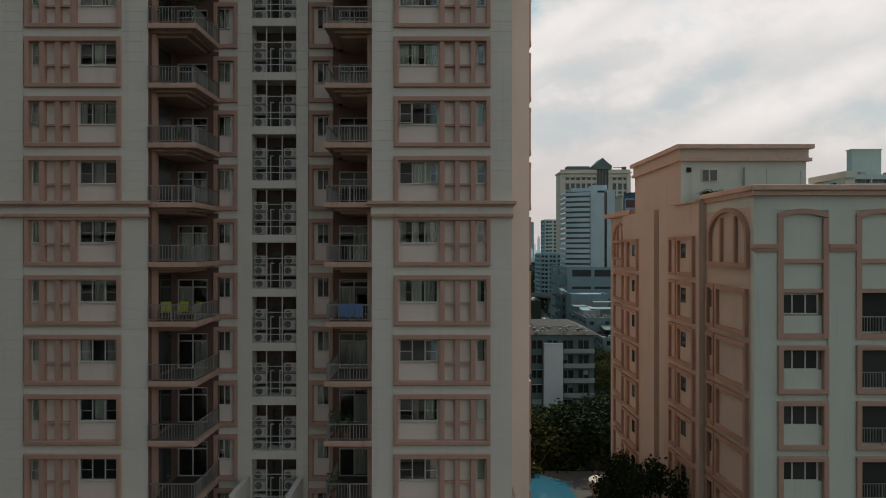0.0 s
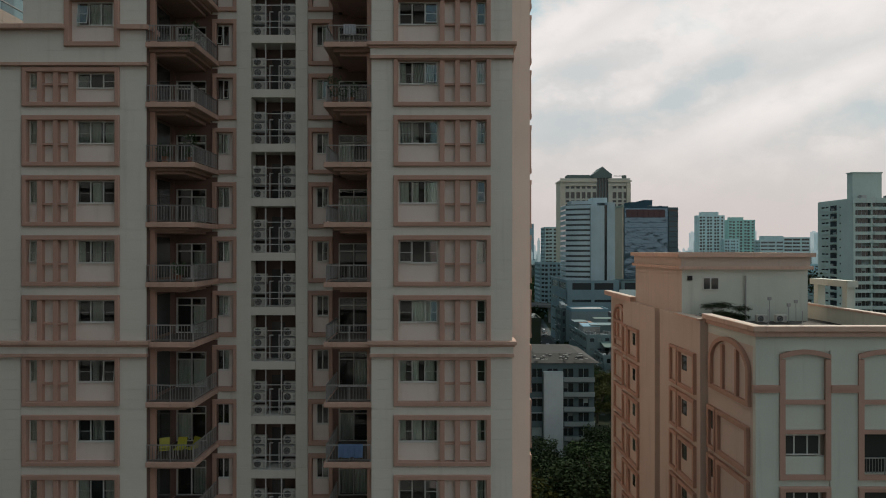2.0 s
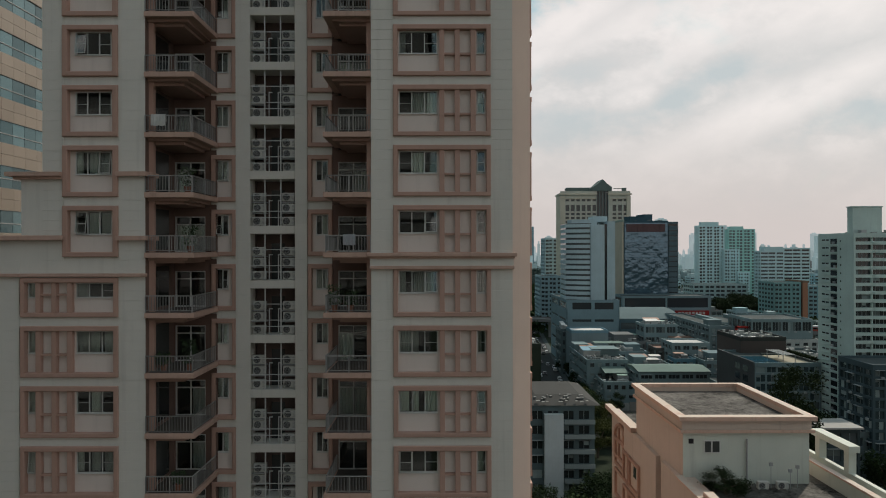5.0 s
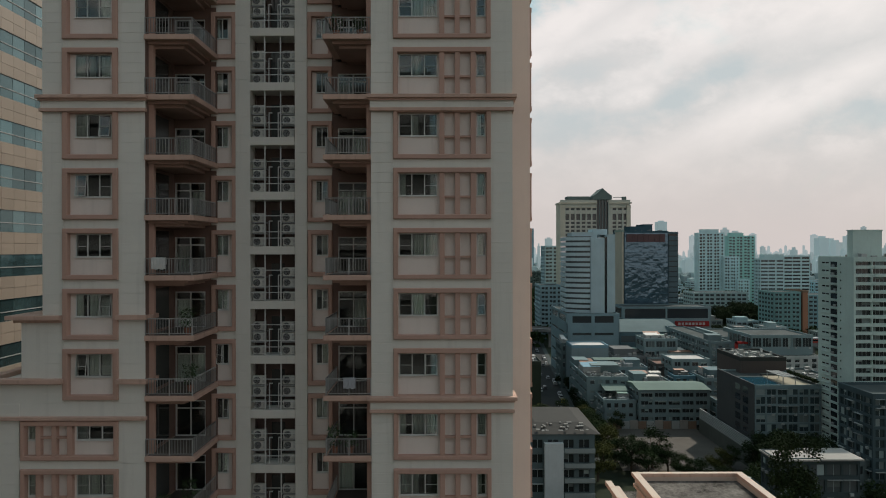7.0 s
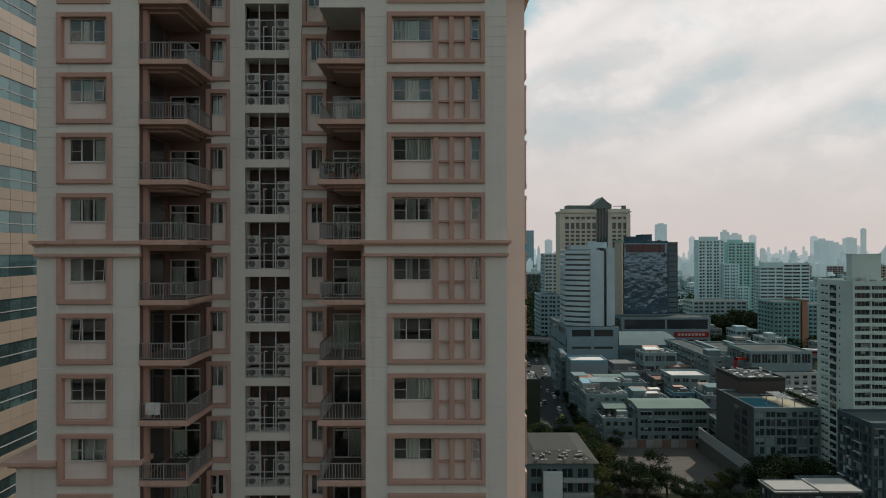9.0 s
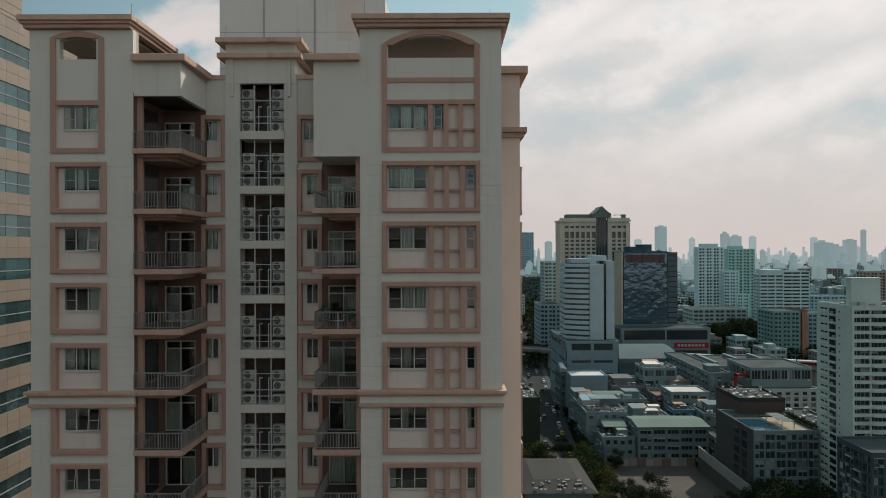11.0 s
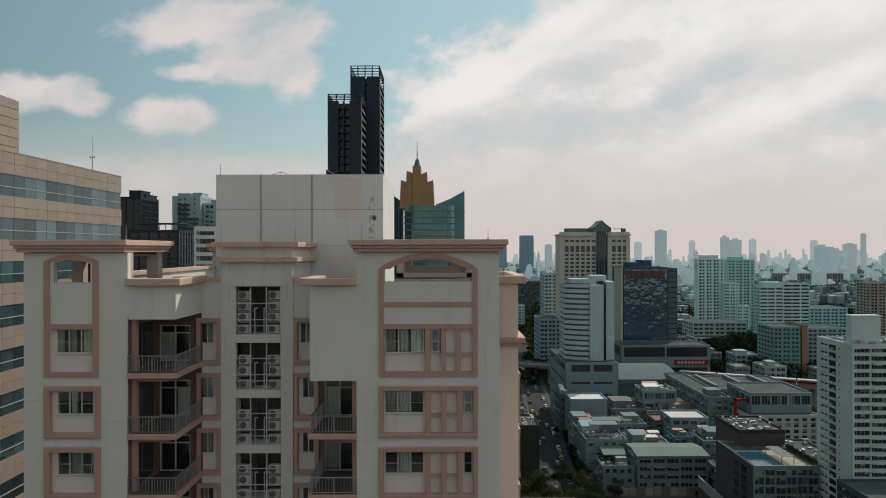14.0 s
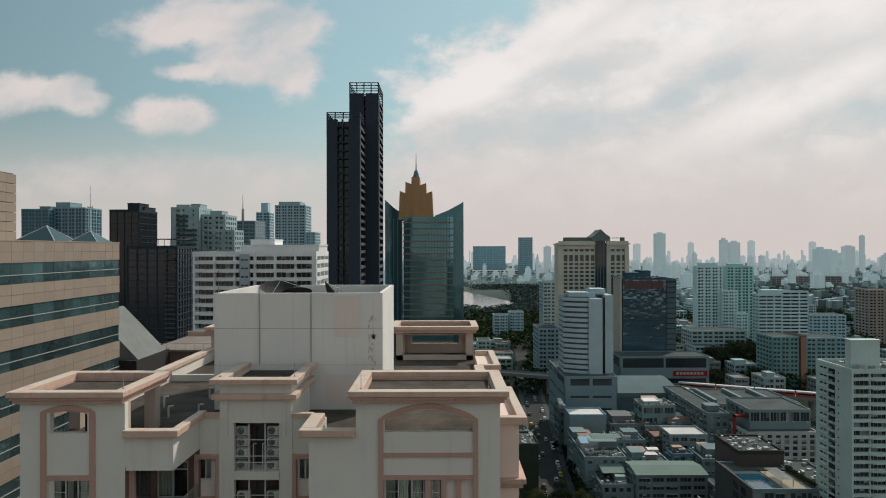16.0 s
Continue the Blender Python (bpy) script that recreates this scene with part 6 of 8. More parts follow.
def black_tower(x0, x1, y0, depth, top, slots, frame_h, label):
    """Plain dark panels broken by upright slots, ribbed balconies down the east flank, an open steel frame on top."""
    b = thing("black_tower", ((x0 + x1) / 2, y0 + depth / 2, GROUND), label, "tower", "black towers")
    cuts = [x0] + [v_ for s_ in slots for v_ in s_] + [x1]
    for i in range(0, len(cuts), 2):
        boxes("front_panel", [(cuts[i], cuts[i + 1], y0, y0 + 2.5, GROUND, top)], NIGHT, b)
    boxes("core", [(x0 + 0.3, x1 - 1.4, y0 + 2.4, y0 + depth, GROUND, top - 0.5)], BLACK_GLASS, b)
    n = int((top - GROUND) / 3.1)
    for i, (a, c) in enumerate(slots):
        bm = bmesh.new()
        for j in range(n):
            z = top - 3.1 * (j + 1)
            bx(bm, a, c, y0 + 0.7, y0 + 2.4, z, z + (0.9 if i == 0 else 0.35))
        tagged(part("slot_banding", bm, NIGHT, b), kind="stuff")
    bm = bmesh.new()
    for j in range(n):
        z = top - 3.1 * (j + 1)
        bx(bm, x1 - 1.4, x1, y0 + 3.4, y0 + depth - 1.0, z, z + 1.15)
    tagged(part("balcony_banding", bm, NIGHT_SLAB, b, "grey balcony slabs down the flank"), kind="stuff")
    boxes("flank_pier", [(x1 - 1.4, x1, y0 + depth - 1.0, y0 + depth, GROUND, top)], NIGHT, b)
    boxes("flank_pier", [(x1 - 1.4, x1, y0 + 2.5, y0 + 3.4, GROUND, top)], NIGHT, b)
    for j in range(4):
        zz = top + frame_h * (j + 1) / 4
        bm = bmesh.new()
        for a, c, e, f in ((x0, x1, y0, y0 + 0.3), (x0, x1, y0 + depth - 0.3, y0 + depth), (x0, x0 + 0.3, y0 + 0.3, y0 + depth - 0.3), (x1 - 0.3, x1, y0 + 0.3, y0 + depth - 0.3)):
            bx(bm, a, c, e, f, zz - 0.3, zz)
        part("frame_rail", bm, NIGHT, b)
    for i in range(5):
        x = x0 + (x1 - x0 - 0.4) * i / 4
        for y in (y0 + 0.02, y0 + depth - 0.42):
            boxes("frame_post", [(x, x + 0.4, y, y + 0.4, top, top + frame_h - 0.3)], NIGHT, b)


black_tower(-44.6, -31.5, 259, 19.5, 128.0, ((-40.4, -38.7), (-38.2, -36.0)), 2.8, "slender black residential tower with an open roof frame")
black_tower(-38.6, -26.1, 280, 21, 143.2, ((-32.4, -31.6),), 4.6, "taller black residential tower with an open roof frame")
boxes("sky_deck", [(-40.4, -36.0, 258.9, 260.6, 60.2, 61.0)], NIGHT_SLAB, bpy.data.objects["black_tower"])

# green glass tower with a golden crown and spire
gt = thing("glass_tower", (-8.0, 440, GROUND), "green glass office tower with golden stepped crown and spire", "tower")
def curtain(name, outline, z0, z1, mat, label=""):
    bm = bmesh.new()
    slab(bm, outline, z0, z1)
    return part(name, bm, mat, gt, label)
curtain("shaft", [(-24, 424), (-20, 421), (4, 421), (8, 424), (8, 458), (-24, 458)], GROUND, 97.5, GREEN_GLASS)
# flared wings whose tops sweep up outwards
for xa, xb, za, zb in ((-25, -36.2, 100.0, 109.0), (-4.0, 14.7, 98.5, 107.5)):
    bm = bmesh.new()
    prism(bm, [(xa, GROUND), (xb, GROUND), (xb, zb), ((xa + xb) / 2, za + (zb - za) * 0.42), (xa, za)], 427, 455)
    part("wing", bm, GREEN_GLASS, gt)
DIM_GOLD = paint("dull_gilt_band", (0.19, 0.145, 0.085), 0.5, 0.05, 0.15, 0.1, 0.0)
fin = mesh_of("glass_tower_floor", lambda q: bx(q, -16.2, 16.2, -0.15, 0.4, 0, 0.8), DIM_GOLD)
for i in range(30):
    child("floor_band", fin, gt, (-0.0 - 0.0 + (-8.0 + 8.0), 421 - 440, 118.5 - i * 4.0), "golden floor band")
for side_, xa, xb in ((-1, -35.6, -25.5), (1, 9.0, 14.2)):
    for i in range(5):
        x = xa + (xb - xa) * i / 4
        child("mullion", mesh_of("wing_mullion", lambda q: bx(q, -0.18, 0.18, -0.2, 0.3, 0, 122), tone_of((0.10, 0.20, 0.22))), gt, (x + 8.0, 427 - 440, 0))
mul = mesh_of("glass_tower_mullion", lambda q: bx(q, -0.15, 0.15, -0.1, 0.3, 0, 122), tone_of((0.05, 0.09, 0.09)))
for i in range(15):
    child("mullion", mul, gt, (-13.6 + 27.2 * i / 14, -19, 0))
for x0_, x1_, z1_, y_ in ((-26.6, -22.8, 113.6, 426.6), (-22.8, -18.9, 119.4, 425.6), (-18.9, -13.6, 122.4, 424.6), (-13.6, -9.6, 118.6, 425.6), (-9.6, -5.6, 113.4, 426.6)):
    east_, west_ = (x0_ + x1_) / 2 > -15.5, (x0_ + x1_) / 2 < -17.0
    bm = bmesh.new()
    prism(bm, [(x0_ - 0.9 * west_, 96.0), (x1_ + 0.9 * east_, 96.0), (x1_, z1_ + 1.0 - 1.4 * west_), (x0_, z1_ + 1.0 - 1.4 * east_)], y_, 445 - (y_ - 424))
    part("crown_fin", bm, GOLD, gt, "golden stepped crown fin")
bm = bmesh.new()
cyl(bm, (-16.2, 432, 122.8), (-16.2, 432, 128.5), 2.6, 1.0, 12)
part("lantern", bm, GREEN_GLASS, gt)
bm = bmesh.new()
cyl(bm, (-16.2, 432, 128.5), (-16.2, 432, 140), 0.5, 0.1, 6)
part("spire", bm, STEEL, gt)

# tan tower with a gabled crown
tan = thing("tan_tower", (120.7, 530, GROUND), "tan apartment tower with gabled crown and rows of windows", "tower")
TAN_WALL = tone_of((0.52, 0.52, 0.455))
TAN_PALE = tone_of((0.60, 0.56, 0.46))
boxes("glazing", [(93.8, 147.7, 522.2, 539, GROUND, 80.0)], CITY_GLASS, tan)


def punched_wall(x0, x1, centres, half, y0, y1, name):
    """A wall with a column of square windows at each centre, a tall row near the top."""
    xs = sorted([x0, x1] + [c - half for c in centres] + [c + half for c in centres])
    zs, z = [80.0, 76.6, 74.8, 72.0, 67.0], 67.0
    while z > GROUND + 4:
        zs += [z - 1.25, z - 3.14]
        z -= 3.14
    zs = sorted(zs + [GROUND])
    top = len(zs) - 1
    bm = bmesh.new()
    lattice(bm, xs, zs, lambda i, j: i % 2 == 0 or (top - 1 - j) % 2 == 0, y0, y1)
    part(name, bm, TAN_WALL, tan)


punched_wall(93.2, 121.8, [98.7 + 4.28 * i for i in range(6)], 1.5, 521.0, 522.1, "west_front")
punched_wall(131.2, 148.3, [136.0 + 4.4 * i for i in range(3)], 1.5, 521.0, 522.1, "east_front")
each_box("corner_pier", [(92.9, 96.6, 520.5, 523, GROUND, 79.0), (145.6, 148.8, 520.5, 523, GROUND, 79.0)], TAN_PALE, tan)
each_box("cornice", [(92.2, 122.0, 519.9, 540, 80.0, 81.2), (131.0, 149.4, 519.9, 540, 80.0, 81.2), (92.7, 121.9, 520.4, 523, 76.9, 77.5), (131.1, 148.9, 520.4, 523, 76.9, 77.5)], TAN_PALE, tan)
boxes("side_wall", [(92.9, 93.8, 523, 539.5, GROUND, 80.0), (147.7, 148.6, 523, 539.5, GROUND, 80.0), (93.8, 147.7, 539, 539.6, GROUND, 80.0)], TAN_PALE, tan)
each_box("parapet", [(93.0, 121.8, 520.8, 521.4, 81.2, 83.0), (131.2, 148.5, 520.8, 521.4, 81.2, 83.0)], TAN_WALL, tan)
boxes("bay_glazing", [(122.6, 130.4, 522.0, 530, GROUND, 86.0)], GREY_GLASS, tan)
for x in (121.8, 124.0, 126.3, 128.5, 130.7):
    boxes("bay_pier", [(x, x + 0.5, 521.2, 522.1, GROUND, 86.0)], tone_of((0.16, 0.20, 0.20)), tan)
GABLE = tone_of((0.14, 0.185, 0.175))
bm = bmesh.new()
prism(bm, [(119.2, 83.2), (133.8, 83.2), (133.8, 86.2), (130.4, 88.6), (126.5, 92.3), (122.6, 88.6), (119.2, 86.2)], 520.2, 540)
part("gable", bm, GABLE, tan, "dark green stepped gable roof")
boxes("roof_plant", [(99.0, 117.0, 524, 534, 83.0, 86.0)], GABLE, tan)
boxes("roof_deck", [(93.8, 147.7, 521.6, 539, 81.2, 81.6)], CONC, tan)
hoist = thing("window_hoist", (145.5, 528, 81.6), "small cleaning hoist on the tan tower's roof", "hoist")
bm = bmesh.new()
bx(bm, 143.8, 147.0, 526.5, 529, 81.6, 86.0), bx(bm, 137.0, 144.0, 527.6, 528.0, 85.3, 85.8)
part("jib", bm, GABLE, hoist)

# white hotel with a bowed front and wavy bands
hotel = thing("hotel_tower", (80, 362, GROUND), "white hotel tower with bowed banded front", "tower")
def bow(off, n=12):
    pts = [(66.8 + off * 0.5, 374)]
    for i in range(n + 1):
        a = i / n
        pts.append((66.8 + off * 0.5 + a * (13.2 - off), 353 + 5.5 * (1 - math.sin(a * math.pi / 2)) + off))
    return pts + [(80 - off * 0.5, 374)]
bm = bmesh.new()
slab(bm, bow(0.45), GROUND, 51.0)
part("glazing", bm, CITY_GLASS, hotel)
bm = bmesh.new()
slab(bm, bow(0.0), 0.0, 1.75)
bmesh.ops.recalc_face_normals(bm, faces=bm.faces)
me = bpy.data.meshes.new("bow_band")
bm.to_mesh(me), bm.free()
me.materials.append(tone_of((0.46, 0.58, 0.63)))
for i in range(26):
    child("spandrel", me, hotel, Vector((0, 0, 48.8 - i * 2.8)) - Vector((80, 362, GROUND)))
boxes("slab_wall", [(79.2, 86.5, 352, 376, GROUND, 50.2), (88.3, 92.6, 353.5, 374, GROUND, 52.0)], tone_of((0.41, 0.52, 0.56)), hotel)
boxes("slot_glazing", [(86.5, 88.3, 354, 374, GROUND, 50.6)], BLACK_GLASS, hotel)
boxes("roof_box", [(70, 84, 358, 370, 50.2, 53.2), (82, 90, 360, 372, 52.0, 55.0)], tone_of((0.41, 0.52, 0.56)), hotel)

# dark glass office block
goff = building("glass_office", 126.4, 157.0, 458, 30, 56.2, (0.085, 0.125, 0.15), "dark blue glass office block with a red panelled top", 3.6, 0.22, 0, 10, 0.3, glass("wavy_curtain_wall", (0.10, 0.17, 0.23), 0.04, 0.25, 0.7, 0.20, coat=0.7), category="office building", proud=0.2, heads=((0.18, 0.5, 0.2, 0.7, 3.5), (0.5, 0.7, 0.2, 0.8, 5.0)))
building("glass_office_wing", 157.2, 164.2, 459, 30, 55.5, DGREY, "dark grey side wing of the glass office block", 3.6, 3.0, 0, 6, 0.5, BLACK_GLASS, category="office building")
red_p = mesh_of("red_panel", lambda q: bx(q, 0, 3.7, -0.5, 0.1, 0, 5.4), tone_of((0.125, 0.078, 0.08)))
for i in range(7):
    child("panel", red_p, goff, (-13.8 + i * 3.85, -15.0, 74.0), "dull red panel")
mastb = building("stone_frame", 124.6, 126.3, 458, 20, 57.0, TAN, "pale stone edge fin of the office block", 60, 0.5, 0, 0, category="fin", glazing=tone_of(TAN))

# white apartment towers beyond
building("apartment_tower_white", 249, 274.8, 641, 10, 59.3, W1, "white apartment tower with many small windows", 3.1, 1.25, 7, 6, 1.5, category="tower", heads=((0.15, 0.8, 0.2, 0.8, 3.5),))
building("apartment_tower_white", 272, 287, 636, 10, 36.0, W1, "lower stepped wing of a white apartment tower", 3.1, 1.5, 5, 6, 1.2, category="tower")
building("apartment_tower_white", 284, 296, 634, 10, 14.0, W1, "low stepped wing of a white apartment tower", 3.1, 1.5, 4, 6, 1.2, category="tower")
building("apartment_tower_green", 304, 333, 701, 10, 57.5, (0.40, 0.52, 0.46), "pale green apartment tower with orange roof edge", 3.2, 1.15, 7, 6, 1.4, category="tower", heads=((0.1, 0.6, 0.2, 0.8, 3.0),))
building("apartment_slab", 290, 312, 601, 12, 34.5, W1, "white stepped apartment slab with ribbon balconies", 3.2, 1.7, 3, 4, 0.8, category="apartment building", heads=((0.2, 1.0, 0.1, 0.9, 4.0),))
building("apartment_slab", 312.5, 337, 603, 12, 37.2, W1, "white apartment slab with ribbon balconies", 3.2, 1.7, 3, 4, 0.8, category="apartment building")
abw = building("apartment_block_white", 120.0, 151, 192, 18, 41.3, (0.50, 0.62, 0.59), "white apartment house with dark balcony ribbons", 2.42, 0.95, 6, 0, 0.35, category="apartment building", clean=True, proud=0.8, heads=((0.06, 0.34, 0.2, 0.35, 8.2),))
boxes_side = thing("end_wall", (119.9, 200, GROUND), "pale end wall with small windows of the white apartment house", "wall")
boxes("wall", [(119.8, 120.4, 191.9, 210.1, GROUND, 41.6)], tone_of((0.50, 0.62, 0.59)), boxes_side)
sw = mesh_of("end_window", lambda q: bx(q, -0.04, 0.02, 0, 3.3, 0, 1.6), BLACK_GLASS)
sl_ = mesh_of("end_slit", lambda q: (bx(q, -0.04, 0.02, 0, 1.5, 0, 0.45), bx(q, -0.04, 0.02, 1.9, 3.6, 0, 0.45)), BLACK_GLASS)
dot = mesh_of("end_vent", lambda q: bx(q, -0.04, 0.02, 0, 0.5, 0, 0.5), BLACK_GLASS)
ledge_ = mesh_of("end_ledge", lambda q: (bx(q, -0.5, 0.0, -0.1, 3.4, -0.5, -0.05), bx(q, -0.35, 0.0, 4.3, 8.1, 0.1, 0.25)), tone_of((0.50, 0.62, 0.59)))
cool = mesh_of("end_cooler", lambda q: bx(q, -0.45, -0.04, 0, 0.9, 0, 0.7), COOLER)
rnd = random.Random(3)
for i in range(27):
    at_ = Vector((119.8, 0, 38.6 - i * 2.42)) - Vector((119.9, 200, GROUND))
    child("window", sw, boxes_side, at_ + Vector((0, 200.0, 0)))
    child("slit_window", sl_, boxes_side, at_ + Vector((0, 204.3, 1.0)))
    child("ledge", ledge_, boxes_side, at_ + Vector((0, 200.0, 0)))
    child("vent", dot, boxes_side, at_ + Vector((0, 198.0, 0.6)))
    if rnd.random() < 0.6:
        child("cooler", cool, boxes_side, at_ + Vector((0, 200.2 + rnd.random() * 1.8, 0)))
bow_slab = mesh_of("balcony_bow", lambda q: slab(q, [(0, 0), (0.5, -0.5), (1.6, -0.8), (3.4, -0.8), (4.5, -0.5), (5.0, 0)], 0, 0.75), tone_of((0.50, 0.62, 0.59)))
for i in range(26):
    for c_ in range(1, 6):
        child("balcony", bow_slab, abw, (-15.35 + 5.1 * c_, -8.98, 66.3 - (i + 1) * 2.42 - 0.57))
# low town on the east side
long_h = building("long_house", 75.5, 103, 254, 16, -10.6, W1, "pale three-storey house with a green sheet roof", 3.05, 1.6, 5, 4, 1.0, roofm=tone_of((0.20, 0.27, 0.23)), category="house")
building("corner_house", 62.5, 75.2, 256, 26, -15.0, W1, "pale corner house with roof terrace", 3.5, 2.2, 4, 5, 1.3, category="house")
for x0, x1, y0, y1, z, rise, base in ((75.2, 103.3, 253.4, 270.6, -10.3, 1.2, "long_house"), (64.5, 74.0, 262, 281, -12.4, 1.5, "corner_house"), (63.5, 76.0, 276.5, 283, -2.6, 0.5, "")):
    rf = thing("sheet_roof", ((x0 + x1) / 2, (y0 + y1) / 2, z), "weathered green metal sheet roof", "roof", "green sheet roofs")
    bm = bmesh.new()
    prof = [(y0, z), (y1, z), (y1, z + 0.15), ((y0 + y1) / 2, z + rise), (y0, z + 0.15)]
    a_ = [bm.verts.new((x0, yy, zz)) for yy, zz in prof]
    b_ = [bm.verts.new((x1, yy, zz)) for yy, zz in prof]
    bm.faces.new(a_), bm.faces.new(list(reversed(b_)))
    for i in range(5):
        bm.faces.new((a_[i], b_[i], b_[(i + 1) % 5], a_[(i + 1) % 5]))
    part("sheet", bm, tone_of((0.15, 0.21, 0.19)), rf)
building("terrace_house", 59.0, 76.0, 270, 38, -8.8, W1, "white corner house with a planted roof terrace", 3.6, 2.6, 5, 5, 1.4, category="house", heads=((0.30, 0.98, 0.35, 0.6, 2.6), (0.05, 0.4, 0.75, 0.98, 2.4)))
building("small_house", 79.0, 94.0, 272, 16, -11.0, W1, "small white house with cluttered roof", 3.4, 2.2, 4, 3, 1.2, category="house", heads=((0.05, 0.4, 0.2, 0.7, 2.6),))
building("small_house", 79.0, 92.0, 296, 14, -9.5, W2, "small grey house with flat roof", 3.4, 2.2, 4, 3, 1.2, category="house", heads=((0.3, 0.8, 0.2, 0.7, 3.0),))
building("small_house", 99.5, 116.0, 286, 14, -4.2, W1, "white house with a pale sheet roof", 3.4, 2.0, 4, 3, 1.2, category="house", roofm=tone_of((0.55, 0.54, 0.52)))
building("small_house", 97.0, 106.0, 276, 8, -9.5, (0.30, 0.45, 0.52), "pale blue house with flat roof", 3.4, 2.2, 3, 2, 1.0, category="house")
building("small_house", 106.5, 119.0, 268, 16, -9.0, W2, "white house with cluttered roof terrace", 3.4, 2.0, 4, 4, 1.0, category="house", heads=((0.3, 0.9, 0.3, 0.8, 2.6),))
building("small_house", 105.0, 113.0, 248, 18, -14.5, W2, "pale house beside the yard", 3.4, 1.9, 3, 4, 1.0, category="house")
building("small_house", 96.0, 108.0, 296, 12, -8.0, (0.36, 0.26, 0.23), "brown house with a rusty sheet roof", 3.4, 2.0, 4, 3, 1.0, category="house", roofm=tone_of((0.24, 0.15, 0.12)))
building("glazed_condominium", 98.5, 119.5, 208, 27, 0.6, (0.64, 0.64, 0.62), "grey apartment house with glazed grid front and roof pool", 2.9, 0.65, 6, 0, 0.5, GREY_GLASS, category="apartment building", roofm=CONC)
glaze_side = thing("end_wall", (98.3, 221, GROUND), "dark grey end wall with dark balcony openings", "wall")
boxes("wall", [(98.0, 98.45, 207.9, 235.1, GROUND, 1.4)], tone_of((0.075, 0.082, 0.085)), glaze_side)
for i in range(7):
    for yy in (211.5, 217.0):
        child("opening", mesh_of("dark_opening", lambda q: bx(q, -0.05, 0.02, 0, 3.6, 0, 2.1), BLACK_GLASS), glaze_side, Vector((98.0, yy, -2.6 - i * 3.2)) - Vector((98.3, 221, GROUND)))
rpool = thing("roof_pool", (103.5, 216, 0.45), "turquoise roof pool of the glazed apartment house", "swimming pool")
boxes("rim", [(99.2, 108.5, 208.8, 223.5, 0.40, 0.70)], CONC, rpool)
boxes("water", [(99.6, 108.0, 209.2, 223.0, 0.70, 0.76)], glass("roof_pool_water", (0.012, 0.065, 0.10), 0.08, 0.0, 0.04, 1.0), rpool)
building("glazed_condominium", 120.0, 130.0, 216, 20, 1.0, (0.42, 0.43, 0.42), "grey glazed wing of an apartment house", 2.5, 0.65, 3, 6, 0.5, GREY_GLASS, category="apartment building")
building("brown_roof_house", 104.5, 120.5, 231, 20, 5.6, (0.15, 0.12, 0.11), "brown walled plant house above the apartment roofs", 30, 1.0, 0, 0, 1.6, category="house", proud=0.02, glazing=tone_of((0.10, 0.085, 0.08)))
wing = building("hospital_wing", 132.0, 163, 284, 30, -2.6, (0.40, 0.43, 0.42), "pale grey block with square windows", 2.62, 0.80, 8, 8, 1.6, category="building", roofm=CONC, clean=True)
building("hospital_attic", 136.0, 163, 290, 24, 5.6, (0.60, 0.60, 0.58), "set-back attic of the pale grey block", 6.9, 5.4, 6, 5, 0.6, z0=-3.4, category="building", tidy=True)
building("hospital_wing", 121.5, 131.5, 300, 60, 1.5, (0.46, 0.46, 0.45), "long pale grey wing with stained end walls", 3.1, 1.5, 3, 14, 1.2, category="building", tidy=True, heads=((0.2, 0.8, 0.1, 0.2, 2.2),))
building("hospital_wing", 133, 176, 322, 34, 0.6, (0.48, 0.48, 0.46), "pale grey rear wing with plant on its roof", 4.0, 2.4, 10, 8, 1.2, category="building", tidy=True, heads=((0.05, 0.08, 0.1, 0.9, 1.4), (0.4, 0.43, 0.1, 0.9, 1.4), (0.7, 0.73, 0.1, 0.9, 1.4)))
rframe = thing("red_frame", (133, 295, -2.6), "tall red gate-like frame on the block's corner", "frame")
boxes("post", [(131.2, 131.9, 294, 296, -20, 2.4)], tone_of((0.40, 0.035, 0.03)), rframe)
boxes("beam", [(131.2, 137.0, 294, 296, 1.6, 2.4)], tone_of((0.40, 0.035, 0.03)), rframe)
building("mall_podium", 64.5, 92, 343, 50, 10.0, (0.46, 0.50, 0.52), "white department store with strip windows", 6.5, 5.2, 2, 2, 3.0, category="store", roofm=CONC)
mr = building("mall_wing", 92.2, 128, 352, 30, -1.5, (0.20, 0.24, 0.26), "grey department store wing with a curved sheet roof", 6.5, 5.4, 2, 2, 3.0, category="store", roofm=CONC)
bm = bmesh.new()
ys = [(352 + 30 * i / 8, -1.5 + 5.0 * math.sin(math.pi * (0.08 + 0.5 * i / 8))) for i in range(9)]
prof = [(352, -2.0)] + ys + [(382, -2.0)]
a_ = [bm.verts.new((92.5 - 110.1, yy - 367, zz - GROUND)) for yy, zz in prof]
b_ = [bm.verts.new((128 - 110.1, yy - 367, zz - GROUND)) for yy, zz in prof]
bm.faces.new(a_), bm.faces.new(list(reversed(b_)))
for i in range(len(prof)):
    bm.faces.new((a_[i], b_[i], b_[(i + 1) % len(prof)], a_[(i + 1) % len(prof)]))
part("sheet_roof", bm, tone_of((0.10, 0.145, 0.155)), mr, world=False)
building("flat_store", 129, 146, 354, 34, -4.5, (0.34, 0.37, 0.37), "low store with a pale flat roof", 5.5, 3.8, 2, 2, 2.0, category="store", roofm=tone_of((0.42, 0.38, 0.34)))
